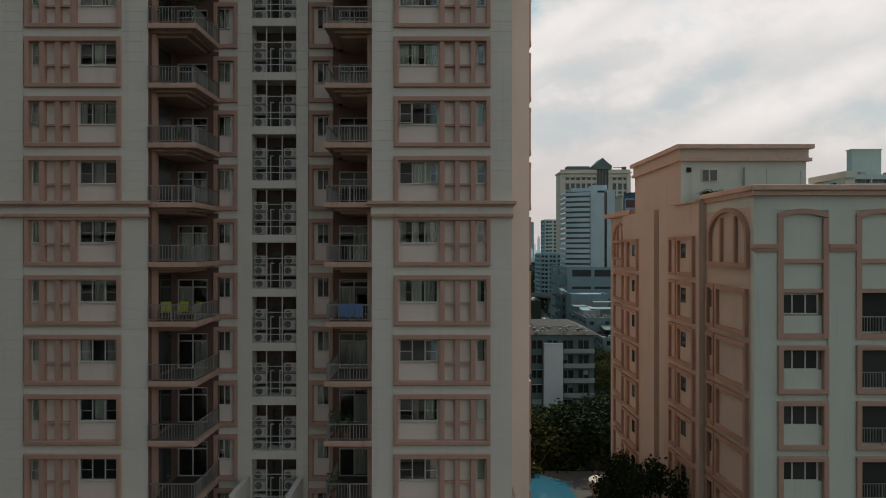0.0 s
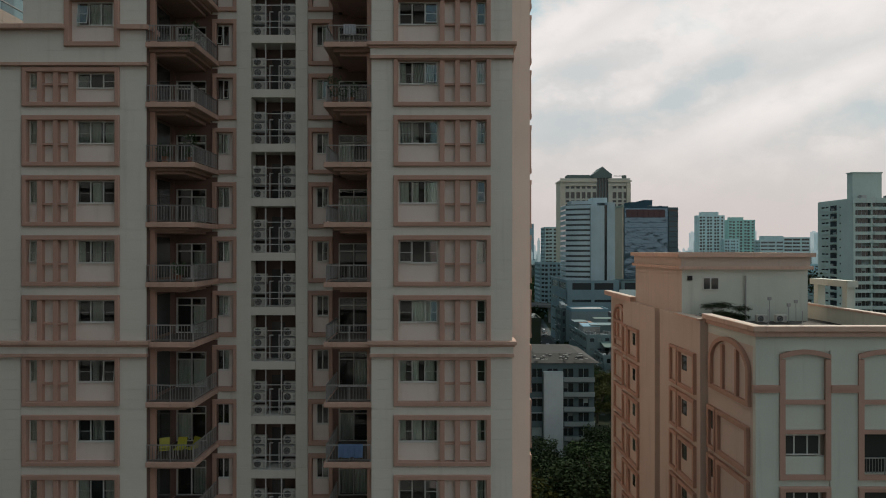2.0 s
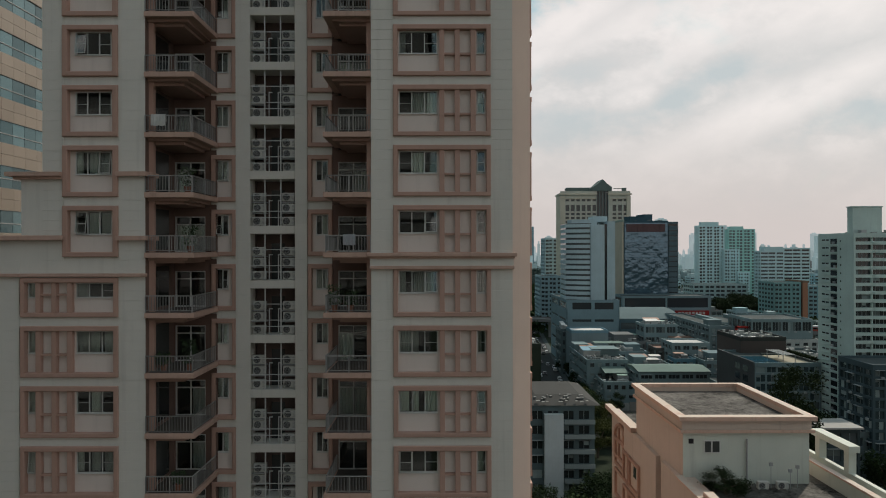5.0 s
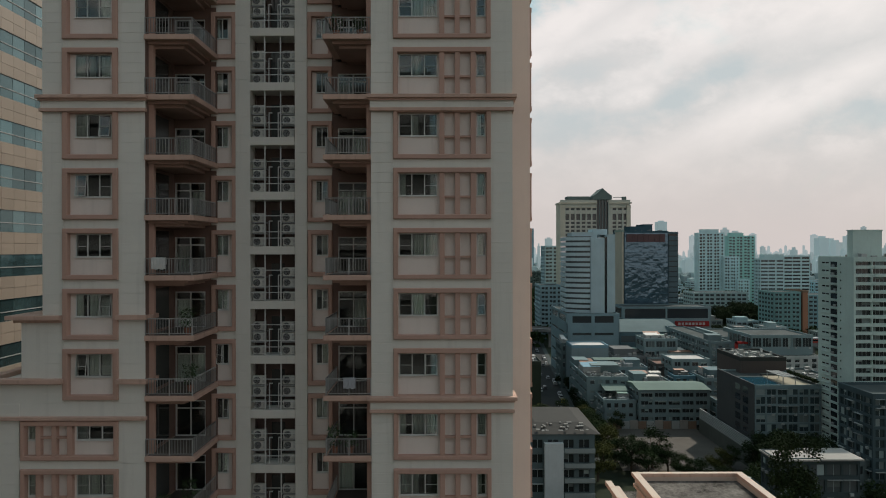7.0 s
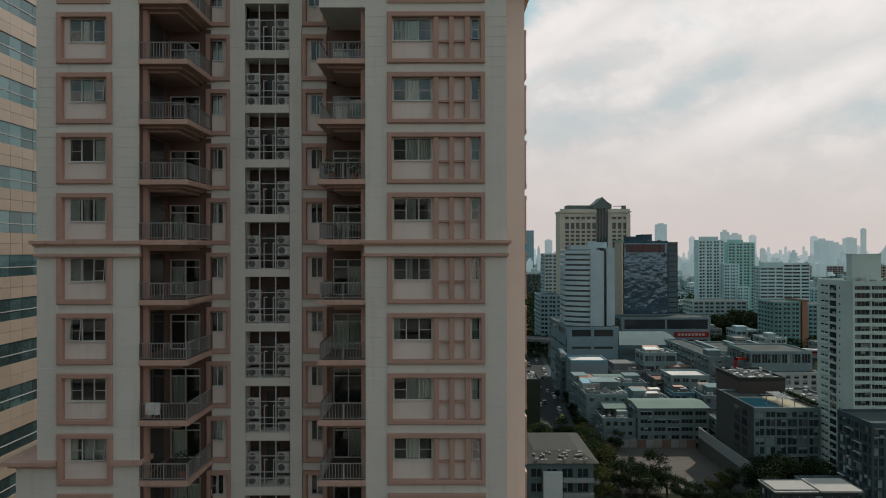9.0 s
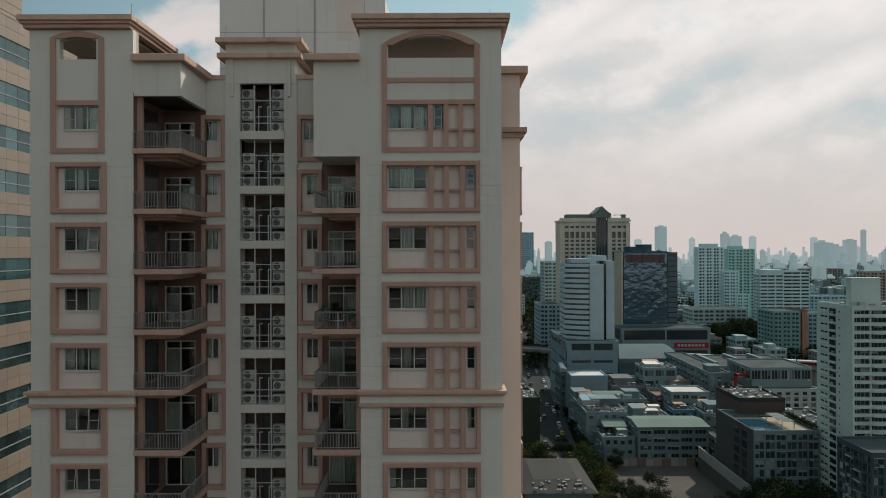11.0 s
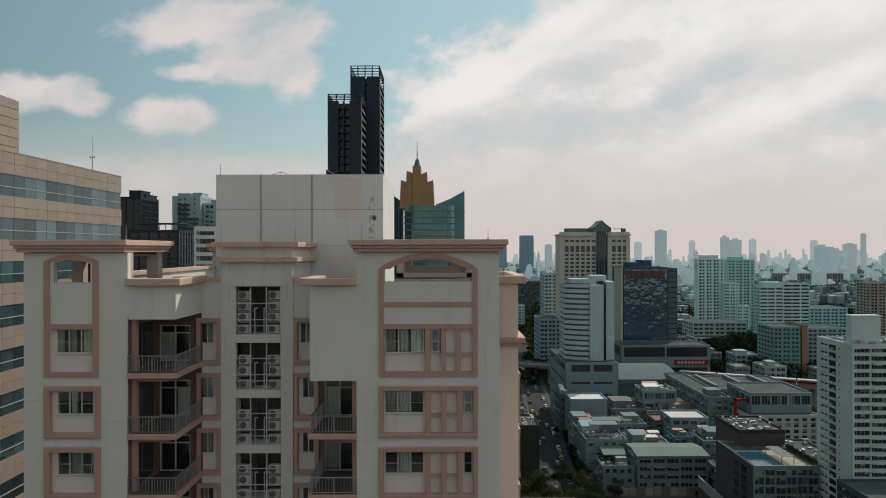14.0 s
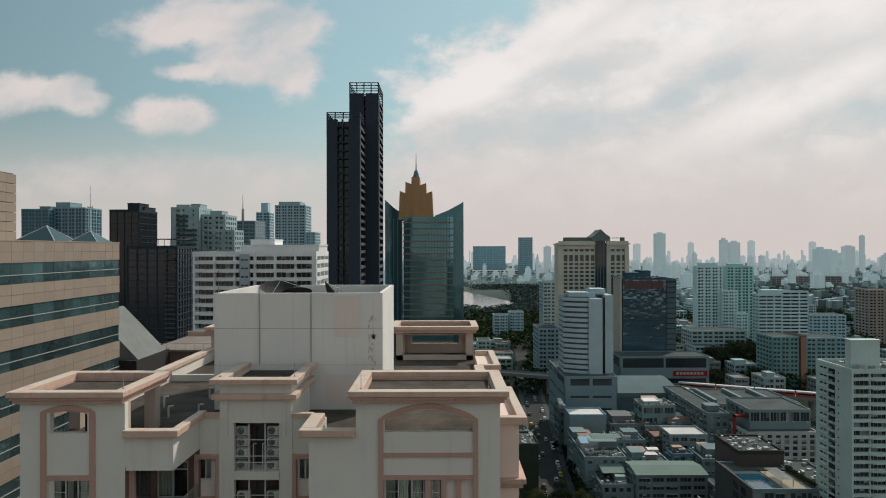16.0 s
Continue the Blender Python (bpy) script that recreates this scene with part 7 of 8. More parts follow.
building("white_shed", 60.8, 78.2, 311, 14, -1.8, (0.46, 0.58, 0.64), "pale blue grey store with a white roof edge", 30.0, 1.0, 0, 0, 2.0, category="store", roofm=tone_of((0.62, 0.62, 0.60)), proud=0.02, glazing=tone_of((0.20, 0.26, 0.28)))
building("shop_row", 58.5, 63.5, 326, 16, -3.0, (0.34, 0.35, 0.34), "grey shop house row along the street", 4.0, 1.8, 2, 5, 0.9, category="house")
building("low_store", 82, 98, 318, 18, -8.0, (0.46, 0.36, 0.34), "low pinkish shop house with a white roof", 3.6, 1.8, 10, 5, 0.6, category="house", heads=((0.1, 0.7, 0.2, 0.8, 3.0),))
building("low_store", 98.2, 124, 316, 22, -8.5, (0.50, 0.50, 0.49), "low house with a fine white screen front", 3.0, 1.0, 24, 6, 0.35, category="house")
building("white_house", 99, 115.5, 324, 14, -0.5, (0.62, 0.62, 0.60), "white house with large dark windows", 4.6, 2.2, 3, 2, 0.9, category="house")
building("ivy_house", 28.0, 39.0, 262, 18, -1.0, (0.035, 0.045, 0.035), "dark ivy-grown house beside the street", 30, 1.0, 0, 0, 1.0, category="house", proud=0.02, glazing=tone_of((0.03, 0.04, 0.028)))
building("shop_row", 28.0, 40.0, 284, 40, -6.0, (0.40, 0.40, 0.38), "shop houses with pale sheet roofs", 3.6, 1.8, 4, 9, 0.8, category="house", heads=((0.1, 0.9, 0.0, 0.12, 3.0), (0.2, 0.8, 0.4, 0.5, 2.6)))
store = building("store_front", 118, 177, 434, 22, 5.5, (0.30, 0.31, 0.31), "grey store podium with a red sign board", 10.0, 7.0, 2, 1, 2.0, BLACK_GLASS, category="store", roofm=CONC)
child("sign_board", mesh_of("sign_board", lambda q: bx(q, -12.5, 10.0, -0.6, 0.0, 0, 3.4), tone_of((0.22, 0.022, 0.022))), store, (18, -11.0, 18.0), "long red sign board")
for i in range(8):
    child("sign_bar", mesh_of("sign_bar", lambda q: bx(q, 0, 1.6, -0.75, -0.6, 0, 1.6), tone_of((0.36, 0.33, 0.32))), store, (7.5 + i * 2.3, -11.0, 18.9), "pale bar")
five = building("old_apartment_house", 20.5, 37.0, 161, 26, -1.5, (0.33, 0.335, 0.33), "old grey walk-up apartment house with stained roof", 3.6, 1.5, 4, 5, 1.3, tidy=True, category="apartment building")
boxes("stair_tower", [(24.6, 29.2, 159.6, 161.0, GROUND, -3.0)], tone_of((0.50, 0.55, 0.56)), five).matrix_parent_inverse = Matrix.Translation((-28.75, -174, 25))
bal5 = mesh_of("walkup_balcony", lambda q: (bx(q, 0, 7.4, -1.3, 0, 0, 0.25), bx(q, 0, 7.4, -1.3, -1.15, 0.25, 1.1)), tone_of((0.26, 0.30, 0.30)))
for i in range(6):
    child("balcony", bal5, five, (0.75, -13.0, 19.6 - i * 3.6))
roof5 = thing("hipped_roof", (28.75, 174, -1.0), "low grey shingle roof patched with pale sheets", "roof")
bm = bmesh.new()
bmesh.ops.create_cone(bm, cap_ends=True, segments=4, radius1=13.6, radius2=8.0, depth=1.6, matrix=Matrix.Translation((28.75, 174, -0.2)) @ Matrix.Diagonal((1.0, 1.4, 1, 1)) @ pose(0, 0, 0, 0, 0, 45))
part("roof", bm, tone_of((0.06, 0.06, 0.057)), roof5)
bm = bmesh.new()
rnd = random.Random(4)
for i in range(26):
    x, y = rnd.uniform(22, 35), rnd.uniform(160, 166)
    bx(bm, x, x + rnd.uniform(0.3, 1.2), y, y + 0.8, 0.05 - (166 - y) * 0.02, 0.55 - (166 - y) * 0.17 + 0.2)
part("patch", bm, tone_of((0.22, 0.22, 0.21)), roof5)

# houses below the block's roof, east of the garden
mod = building("modern_house", 75.0, 94.0, 148.5, 7, -3.6, (0.16, 0.165, 0.165), "dark modern house with a white flat roof", 3.8, 1.0, 5, 3, 0.5, category="house", roofm=tone_of((0.5, 0.5, 0.48)))
boxes("roof_slab", [(-9.8, 0.2, -4.2, 3.8, 21.4, 21.75), (0.4, 9.8, -4.6, 3.8, 21.6, 22.0)], tone_of((0.34, 0.33, 0.31)), mod).matrix_parent_inverse = Matrix()
building("modern_house", 92.0, 108.0, 162, 10, -8.5, (0.42, 0.40, 0.38), "low grey house with a hipped sheet roof", 3.8, 2.0, 4, 3, 0.9, category="house", roofm=tone_of((0.22, 0.2, 0.19)))
building("low_shed", 52.0, 70.0, 146, 10, -17.5, (0.34, 0.36, 0.37), "low shed with a pale flat roof", 3.6, 2.2, 4, 2, 1.0, category="shed")
building("low_shed", 74.0, 84.0, 172, 8, -18.5, (0.34, 0.36, 0.37), "low shed with cluttered flat roof", 3.6, 2.2, 3, 2, 1.0, category="shed")
building("grey_apartments", 104.5, 122, 160, 14, 8.4, (0.20, 0.22, 0.23), "grey glazed apartment house", 2.6, 0.7, 6, 4, 0.6, GREY_GLASS, tidy=True, category="apartment building")
# west side and far blocks
wsh = building("white_slab_house", -70.7, -35.3, 189, 20, 75.8, (0.70, 0.73, 0.73), "white apartment slab with long balconies", 2.44, 1.02, 6, 3, 0.6, clean=True, category="apartment building", proud=1.3, heads=((0.36, 1.0, 0.2, 0.9, 2.2), (0.42, 0.62, 0.3, 0.8, 3.8)))
SLAB_WALL = tone_of((0.70, 0.73, 0.73))
boxes("stair_wall", [(-4.2, -1.4, -10.25, -9.0, 0, 100.6)], tone_of((0.36, 0.42, 0.45)), wsh, "grey stair wall with slit windows").matrix_parent_inverse = Matrix()
slit_ = mesh_of("stair_slit", lambda q: (bx(q, 0, 0.9, -0.03, 0.02, 0, 0.42), bx(q, 1.1, 2.0, -0.03, 0.02, 0, 0.42)), BLACK_GLASS)
tub = mesh_of("balcony_tub", lambda q: (bx(q, 0, 4.3, -1.1, 0, 0, 0.14), bx(q, 0, 4.3, -1.1, -0.96, 0.14, 0.86), bx(q, 0, 0.14, -0.96, 0, 0.14, 0.86), bx(q, 4.16, 4.3, -0.96, 0, 0.14, 0.86)), SLAB_WALL)
for i in range(16):
    z = 100.8 - 2.44 * (i + 1) - 0.62
    child("stair_window", slit_, wsh, (-3.8, -10.25, z + 1.0))
    for x in (-15.2, -9.4, 0.2, 8.6):
        child("balcony", tub, wsh, (x + (0.7 if i % 2 else 0), -10.0, z))
blk = building("black_office", -186.5, -169.9, 371, 24, 99.0, (0.030, 0.042, 0.054), "black glass office tower with a ribbed flank and roof trees", 3.6, 0.3, 4, 22, 0.35, BLACK_GLASS, category="tower", heads=((0.55, 0.95, 0.1, 0.6, 4.0), (0.95, 1.0, 0.3, 0.9, 2.2)))
low_b = building("black_office", -143.4, -120.1, 301, 20, 78.2, (0.034, 0.048, 0.062), "lower black apartment block with stacked balconies", 3.1, 0.4, 5, 6, 0.7, BLACK_GLASS, category="apartment building")
bm = bmesh.new()
for i in range(34):
    z = 101.5 - 2.1 * i
    bx(bm, 6.2, 10.9, -11.2, -9.9, z, z + 0.16), bx(bm, 6.2, 10.9, -11.2, -11.1, z + 0.16, z + 0.75)
    if i % 2:
        bx(bm, -7.4, -4.4, -10.6, -9.9, z, z + 0.16)
tagged(part("balcony_banding", bm, NIGHT_SLAB, low_b, "grey stacked balconies", world=False), kind="stuff")
for i in range(9):
    child("terrace_post", mesh_of("terrace_post", lambda q: bx(q, 0, 0.2, -0.1, 0.1, 0, 3.4), NIGHT_SLAB), low_b, (-11.4 + 2.8 * i, -9.6, 103.2))
boxes("terrace_roof", [(-11.6, 11.4, -9.8, 6.0, 106.6, 106.9)], NIGHT_SLAB, low_b, "pale terrace roof").matrix_parent_inverse = Matrix()
wbt = building("white_balcony_tower", -172.5, -154.6, 421, 24, 103.5, (0.60, 0.60, 0.57), "white apartment tower with dark curved balconies", 3.0, 1.3, 3, 5, 3.2, category="tower", heads=((0.15, 0.6, 0.1, 0.6, 2.0), (0.68, 1.0, 0.1, 0.6, 2.4)))
lobes = bmesh.new()
for i in range(36):
    z = 122.5 - 3.0 * i
    for cx, r in ((-1.6, 3.8), (4.6, 3.2)):
        if cx > 0 and i < 3:
            continue
        slab(lobes, [(cx + r * math.cos(math.pi * (1 + q / 8)), -12.0 + 1.9 * math.sin(math.pi * (1 + q / 8))) for q in range(9)], z, z + 1.35)
tagged(part("balcony_banding", lobes, tone_of((0.055, 0.085, 0.085)), wbt, "dark curved glass balconies", world=False), kind="stuff")
building("white_balcony_tower", -154.4, -139.0, 425, 24, 99.0, (0.60, 0.60, 0.57), "white apartment tower with planted terraces", 3.2, 1.5, 4, 5, 1.6, category="tower", heads=((0.2, 0.7, 0.3, 0.8, 3.0),))
building("white_balcony_tower", -146.0, -132.0, 421, 20, 89.0, (0.56, 0.56, 0.53), "lower terrace step of a white apartment tower", 3.2, 1.5, 4, 5, 1.6, category="tower")
spire = thing("radio_spire", (-217.0, 720, 107), "thin pale radio spire on a dark tower block", "mast")
bm = bmesh.new()
cyl(bm, (0, 0, 0), (0, 0, 14), 1.6, 1.4, 8), cyl(bm, (0, 0, 14), (0, 0, 31), 0.5, 0.15, 6)
part("pole", bm, STEEL, spire, world=False)
building("grey_stepped_tower", -228, -186, 901, 40, 137, (0.33, 0.35, 0.36), "grey stepped office tower", 4.0, 1.9, 10, 8, 1.8, category="tower", heads=((0.1, 0.8, 0.1, 0.9, 5.0),))
building("grey_stepped_tower", -186, -173, 903, 38, 100, (0.33, 0.35, 0.36), "lower step of a grey office tower", 4.0, 1.9, 4, 8, 1.8, category="tower")
building("teal_office", -447, -418, 701, 34, 120, (0.15, 0.19, 0.20), "dark teal office tower", 3.9, 0.9, 8, 6, 1.0, BLUE_GLASS, category="tower", heads=((0.6, 1.0, 0.1, 0.8, 3.0),))
building("teal_office", -418, -384, 711, 34, 122, (0.22, 0.26, 0.28), "teal grey office tower with a stepped head", 3.9, 0.9, 9, 6, 1.2, BLUE_GLASS, category="tower", heads=((0.0, 0.45, 0.1, 0.8, 6.0),))
building("grey_mall", -237, -198, 701, 40, 107, (0.20, 0.22, 0.23), "dark grey tower block", 4.0, 1.0, 6, 5, 1.0, BLUE_GLASS, category="tower")
building("winged_tower", -268, -248, 951, 24, 130, (0.42, 0.46, 0.48), "pale tower with a winged roof", 4.0, 1.4, 4, 4, 1.2, BLUE_GLASS, category="tower", heads=((0.3, 0.8, 0.2, 0.8, 14.0),))
building("pale_tower", -193, -182, 471, 20, 88, W1, "narrow pale apartment tower", 3.2, 1.4, 5, 5, 1.0, category="tower")
# distance haze put into the glass: a paler, bluer tint
FAR_BLUE = glass("hazed_blue_glass", (0.13, 0.26, 0.32), 0.15, 0.3, 0.02, 0.05, coat=0.25)
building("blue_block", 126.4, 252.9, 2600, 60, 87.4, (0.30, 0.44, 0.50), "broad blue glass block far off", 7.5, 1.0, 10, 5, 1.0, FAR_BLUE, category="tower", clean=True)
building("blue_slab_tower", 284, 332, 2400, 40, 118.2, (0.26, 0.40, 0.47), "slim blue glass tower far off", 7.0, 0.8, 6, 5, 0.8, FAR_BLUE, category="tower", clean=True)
building("ribbed_house", 93, 108, 601, 24, 46.5, W3, "grey apartment house with ribbon balconies", 3.3, 1.5, 4, 5, 1.0, category="apartment building")
building("ribbed_house", 74, 90, 500, 30, 16.0, W3, "low grey house with ribbon balconies", 3.3, 1.5, 5, 6, 1.0, category="apartment building")
building("ribbed_house", 58, 74, 727, 20, 3.5, W3, "grey apartment house near the lake", 3.3, 1.5, 5, 5, 1.0, category="apartment building")
building("ribbed_house", 76, 92, 736, 20, 6.0, W3, "grey apartment house near the lake", 3.3, 1.5, 5, 5, 1.0, category="apartment building")
building("long_slab_block", 850, 1018, 1669, 30, 5.0, (0.30, 0.28, 0.27), "long brown grey slab block far off", 5.0, 1.6, 24, 4, 2.0, category="building", clean=True)
building("exhibition_shed", 892, 970, 1519, 60, -17.5, (0.60, 0.60, 0.58), "low white shed far off among trees", 8.0, 5.0, 4, 2, 2.0, category="shed", clean=True, roofm=tone_of((0.66, 0.66, 0.64)))
building("lakeside_hall", 114, 296, 2430, 40, -4.0, (0.62, 0.60, 0.57), "long pale hall beyond the lake", 6.0, 3.0, 14, 3, 3.0, category="building", clean=True, roofm=tone_of((0.62, 0.60, 0.58)))
building("brick_tower", 456, 482, 701, 24, 32.4, (0.40, 0.26, 0.22), "brick red apartment tower", 3.2, 1.4, 6, 4, 1.6, category="tower")
building("mint_house", 242, 262, 481, 24, 12.0, (0.29, 0.38, 0.355), "mint green apartment house", 3.2, 1.5, 6, 5, 1.2, category="apartment building")
building("orange_house", 262.5, 267, 480, 24, 13.0, (0.33, 0.17, 0.11), "orange end wall of an apartment house", 40, 3.0, 0, 0, category="apartment building", glazing=tone_of((0.33, 0.17, 0.11)))
building("mint_house", 278, 309, 501, 24, 8.5, (0.34, 0.44, 0.45), "pale blue green apartment house", 3.2, 1.5, 8, 5, 1.2, category="apartment building")
building("pale_house", 362, 395, 641, 24, 11.4, (0.42, 0.48, 0.50), "pale low apartment house far off", 3.2, 1.5, 8, 5, 1.2, category="apartment building")
building("pale_house", 215, 262, 565, 24, 6.0, (0.40, 0.40, 0.38), "pale grey office house", 3.4, 1.6, 10, 5, 1.2, category="apartment building")

# yard walls, and what stands on the glazed house's roof
yw = thing("yard_wall", (96.7, 226, GROUND), "white slatted boundary wall along the dirt yard", "wall")
for i in range(7):
    boxes("slat", [(96.5, 96.9, 205.5, 248.0, -19.6 + i * 0.55, -19.2 + i * 0.55)], tone_of((0.34, 0.37, 0.36)), yw)
boxes("base", [(96.4, 97.0, 205.5, 248.0, GROUND, -19.65)], tone_of((0.10, 0.11, 0.10)), yw)
fw = thing("yard_fence", (82, 252.5, GROUND), "pale plastered fence with rusty sheets behind the yard", "fence")
for i in range(11):
    boxes("panel", [(62.0 + i * 3.2, 65.1 + i * 3.2, 252.3, 252.6, GROUND, -22.0 if i % 3 else -21.6)], tone_of(((0.30, 0.28, 0.25), (0.22, 0.15, 0.11), (0.33, 0.34, 0.33))[i % 3]), fw)
    boxes("post", [(65.1 + i * 3.2, 65.2 + i * 3.2, 252.2, 252.7, GROUND, -21.8)], CONC, fw)
deckp = thing("roof_terrace", (114.5, 216, 0.5), "pale paved roof terrace with a white pergola and hedges", "terrace")
boxes("paving", [(109.5, 119.0, 209.0, 226.0, 0.46, 0.60)], tone_of((0.34, 0.31, 0.24)), deckp)
for i in range(8):
    boxes("pergola_slat", [(109.0 + i * 0.55, 109.3 + i * 0.55, 211.0, 222.0, 3.0, 3.15)], tone_of((0.30, 0.32, 0.32)), deckp)
for x, y in ((109.1, 211.2), (113.0, 211.2), (109.1, 221.6), (113.0, 221.6)):
    boxes("pergola_post", [(x, x + 0.2, y, y + 0.2, 0.6, 3.0)], tone_of((0.30, 0.32, 0.32)), deckp)
boxes("planter_box", [(118.2, 119.2, 209.0, 228.0, 0.6, 1.1), (109.5, 118.2, 226.2, 227.4, 0.6, 1.1)], CONC, deckp)

# low houses that fill the plots
rnd = random.Random(11)
taken = [(20, 180, 200, 470), (20, 50, 195, 330), (-46, -20, 255, 295), (-40, 16, 418, 462), (90, 150, 515, 566), (55, 170, 340, 400), (120, 170, 425, 470), (72, 106, 190, 278), (58, 80, 258, 330), (86, 152, 190, 345), (14, 40, 150, 195), (240, 340, 470, 730)]
def free(x0, x1, y0, y1):
    road = lambda y: 49 + (y - 290) * 0.082
    if x1 > road(y0) - 9 and x0 < road(y1) + 9:
        return False
    return all(x1 < a or x0 > b or y1 < c or y0 > d for a, b, c, d in taken)
count = 0
tints = [(0.50, 0.50, 0.48), (0.42, 0.43, 0.42), (0.36, 0.36, 0.35), (0.46, 0.42, 0.37), (0.30, 0.33, 0.34), (0.52, 0.53, 0.53), (0.28, 0.25, 0.23), (0.38, 0.43, 0.44)]
roofs = [CONC, tone_of((0.45, 0.45, 0.44)), tone_of((0.16, 0.22, 0.21)), tone_of((0.20, 0.19, 0.18)), tone_of((0.26, 0.13, 0.10)), tone_of((0.12, 0.12, 0.12))]
for tries in range(4000):
    if count >= 150:
        break
    y = 210 * math.exp(rnd.random() * 1.75)
    x = rnd.uniform(-0.12, 0.75) * y
    w, d = rnd.uniform(9, 24), rnd.uniform(9, 22)
    h = rnd.choice((7, 8, 11, 11, 14, 18)) if y < 600 else rnd.choice((7, 9, 11, 13, 16, 24))
    if (y > 690 and 0.0 < x / y < 0.17) or not free(x, x + w, y, y + d) or (0.0 < x / y < 0.19 and (y > 1000 or h > 96 * (1 - y / 1090))):
        continue
    taken.append((x - 1, x + w + 1, y - 1, y + d + 1))
    building("town_house", x, x + w, y, d, GROUND + h, rnd.choice(tints), rnd.choice(("pale low town house with flat roof", "grey low town house with flat roof", "weathered low town house")), 3.5, 1.7, max(2, int(w / 3.5)), max(2, int(d / 4)), 1.0,
             category="house", group="low town houses", roofm=rnd.choice(roofs), heads=((0.1 + rnd.random() * 0.3, 0.6, 0.2, 0.6, 2.6),) if rnd.random() < 0.6 else (), joined=True)
    count += 1

for tries in range(3000):
    if count >= 235:
        break
    y = rnd.uniform(480, 1060)
    x = rnd.uniform(-0.02, 0.62) * y
    w, d = rnd.uniform(10, 26), rnd.uniform(10, 26)
    if (y > 690 and 0.0 < x / y < 0.17) or not free(x, x + w, y, y + d):
        continue
    taken.append((x - 2, x + w + 2, y - 2, y + d + 2))
    h = rnd.choice((7, 8, 10, 12, 15, 20))
    if 0.0 < x / y < 0.19:
        h = min(h, max(5.0, 96 * (1 - y / 1090)))
    building("town_house", x, x + w, y, d, GROUND + h, rnd.choice(tints), rnd.choice(("pale town house among trees", "grey town house among trees")), 3.5, 1.7, max(2, int(w / 3.5)), max(2, int(d / 4)), 1.0,
             category="house", group="low town houses", roofm=rnd.choice(roofs), joined=True)
    count += 1

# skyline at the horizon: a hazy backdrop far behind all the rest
# haze put into the material: pale base colour and an even emission
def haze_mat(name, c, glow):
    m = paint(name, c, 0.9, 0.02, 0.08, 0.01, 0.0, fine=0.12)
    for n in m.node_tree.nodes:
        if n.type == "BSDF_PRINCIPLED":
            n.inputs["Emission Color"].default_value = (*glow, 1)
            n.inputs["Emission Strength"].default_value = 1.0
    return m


HAZY = [haze_mat("hazed_facade_%d" % i, c, g) for i, (c, g) in enumerate((((0.34, 0.42, 0.44), (0.115, 0.15, 0.155)), ((0.33, 0.38, 0.39), (0.14, 0.17, 0.175)), ((0.33, 0.365, 0.375), (0.215, 0.25, 0.258))))]
rnd = random.Random(5)
layers = [bmesh.new(), bmesh.new(), bmesh.new()]
def far_box(x, y, w, d, h):
    bm = layers[0 if y < 2000 else 1 if y < 2900 else 2]
    bx(bm, x - w / 2, x + w / 2, y, y + d, GROUND, GROUND + h)
    bx(bm, x - w / 4, x + w / 4, y + d / 4, y + d * 0.75, GROUND + h, GROUND + h + 3 + 5 * rnd.random())
for i in range(1250):
    y = rnd.uniform(1500, 4550)
    x = rnd.uniform(-0.66, 0.70) * y
    if -20 < x < 330 and y < 1800:
        continue
    tall = rnd.random() < 0.10
    far_box(x, y, rnd.uniform(7, 20) * (0.8 if tall else 1.1), rnd.uniform(12, 24), (rnd.uniform(38, 82) if tall else rnd.choice((10, 13, 16, 20, 26, 34, 46))) * (0.75 + y / 9000))
# the towers that stand out: two along the road out of town, a blue pair, brown slabs
for x, y, w, h in ((618, 1850, 26, 145), (905, 2100, 20, 130), (963, 2150, 30, 122), (1150, 1980, 30, 100), (1182, 1990, 18, 92), (1278, 2050, 28, 108), (1240, 2060, 26, 88), (1605, 2500, 14, 150), (560, 2300, 26, 112), (700, 2700, 30, 118), (865, 2900, 26, 122), (1420, 3000, 24, 135), (1180, 3100, 22, 128), (420, 2600, 26, 110), (1700, 3000, 22, 130)):
    far_box(x, y, w, w, h)
# low roofs of the town before it
bm = bmesh.new()
for i in range(7000):
    y = 960 * math.exp(rnd.random() * 1.35)
    x = rnd.uniform(-0.1, 0.70) * y
    if -20 < x < 0.2 * y and y < 1750:
        continue
    w, q, h = rnd.uniform(4, 15), rnd.uniform(5, 15), rnd.choice((4, 5, 6, 6, 8, 8, 10, 13, 22))
    bx(bm, x, x + w, y, y + q, GROUND, GROUND + h)
# distance haze put into the houses' pale teal colour
tagged(part("far_town", bm, paint("hazed_town_render", (0.27, 0.36, 0.375), 0.9, 0.1, 0.2, 0.05, 0.0, piece=0.6), None), "small pale houses of the far town", "town", kind="stuff")
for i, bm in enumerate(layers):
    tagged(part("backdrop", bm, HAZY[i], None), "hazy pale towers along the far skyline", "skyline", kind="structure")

# ---- elevated railway with a train ----
via = thing("viaduct", (130, 432, GROUND), "dark concrete railway viaduct on pillars", "viaduct")
A, B = Vector((40, 480, -12.5)), Vector((330, 345, -12.5))
dirv = (B - A).normalized()
nrm = Vector((-dirv.y, dirv.x, 0))
bm = bmesh.new()
def ribbon(bm, a, b, off0, off1, z0, z1):
    slab(bm, [tuple((a + nrm * off0).xy), tuple((b + nrm * off0).xy), tuple((b + nrm * off1).xy), tuple((a + nrm * off1).xy)], z0, z1)
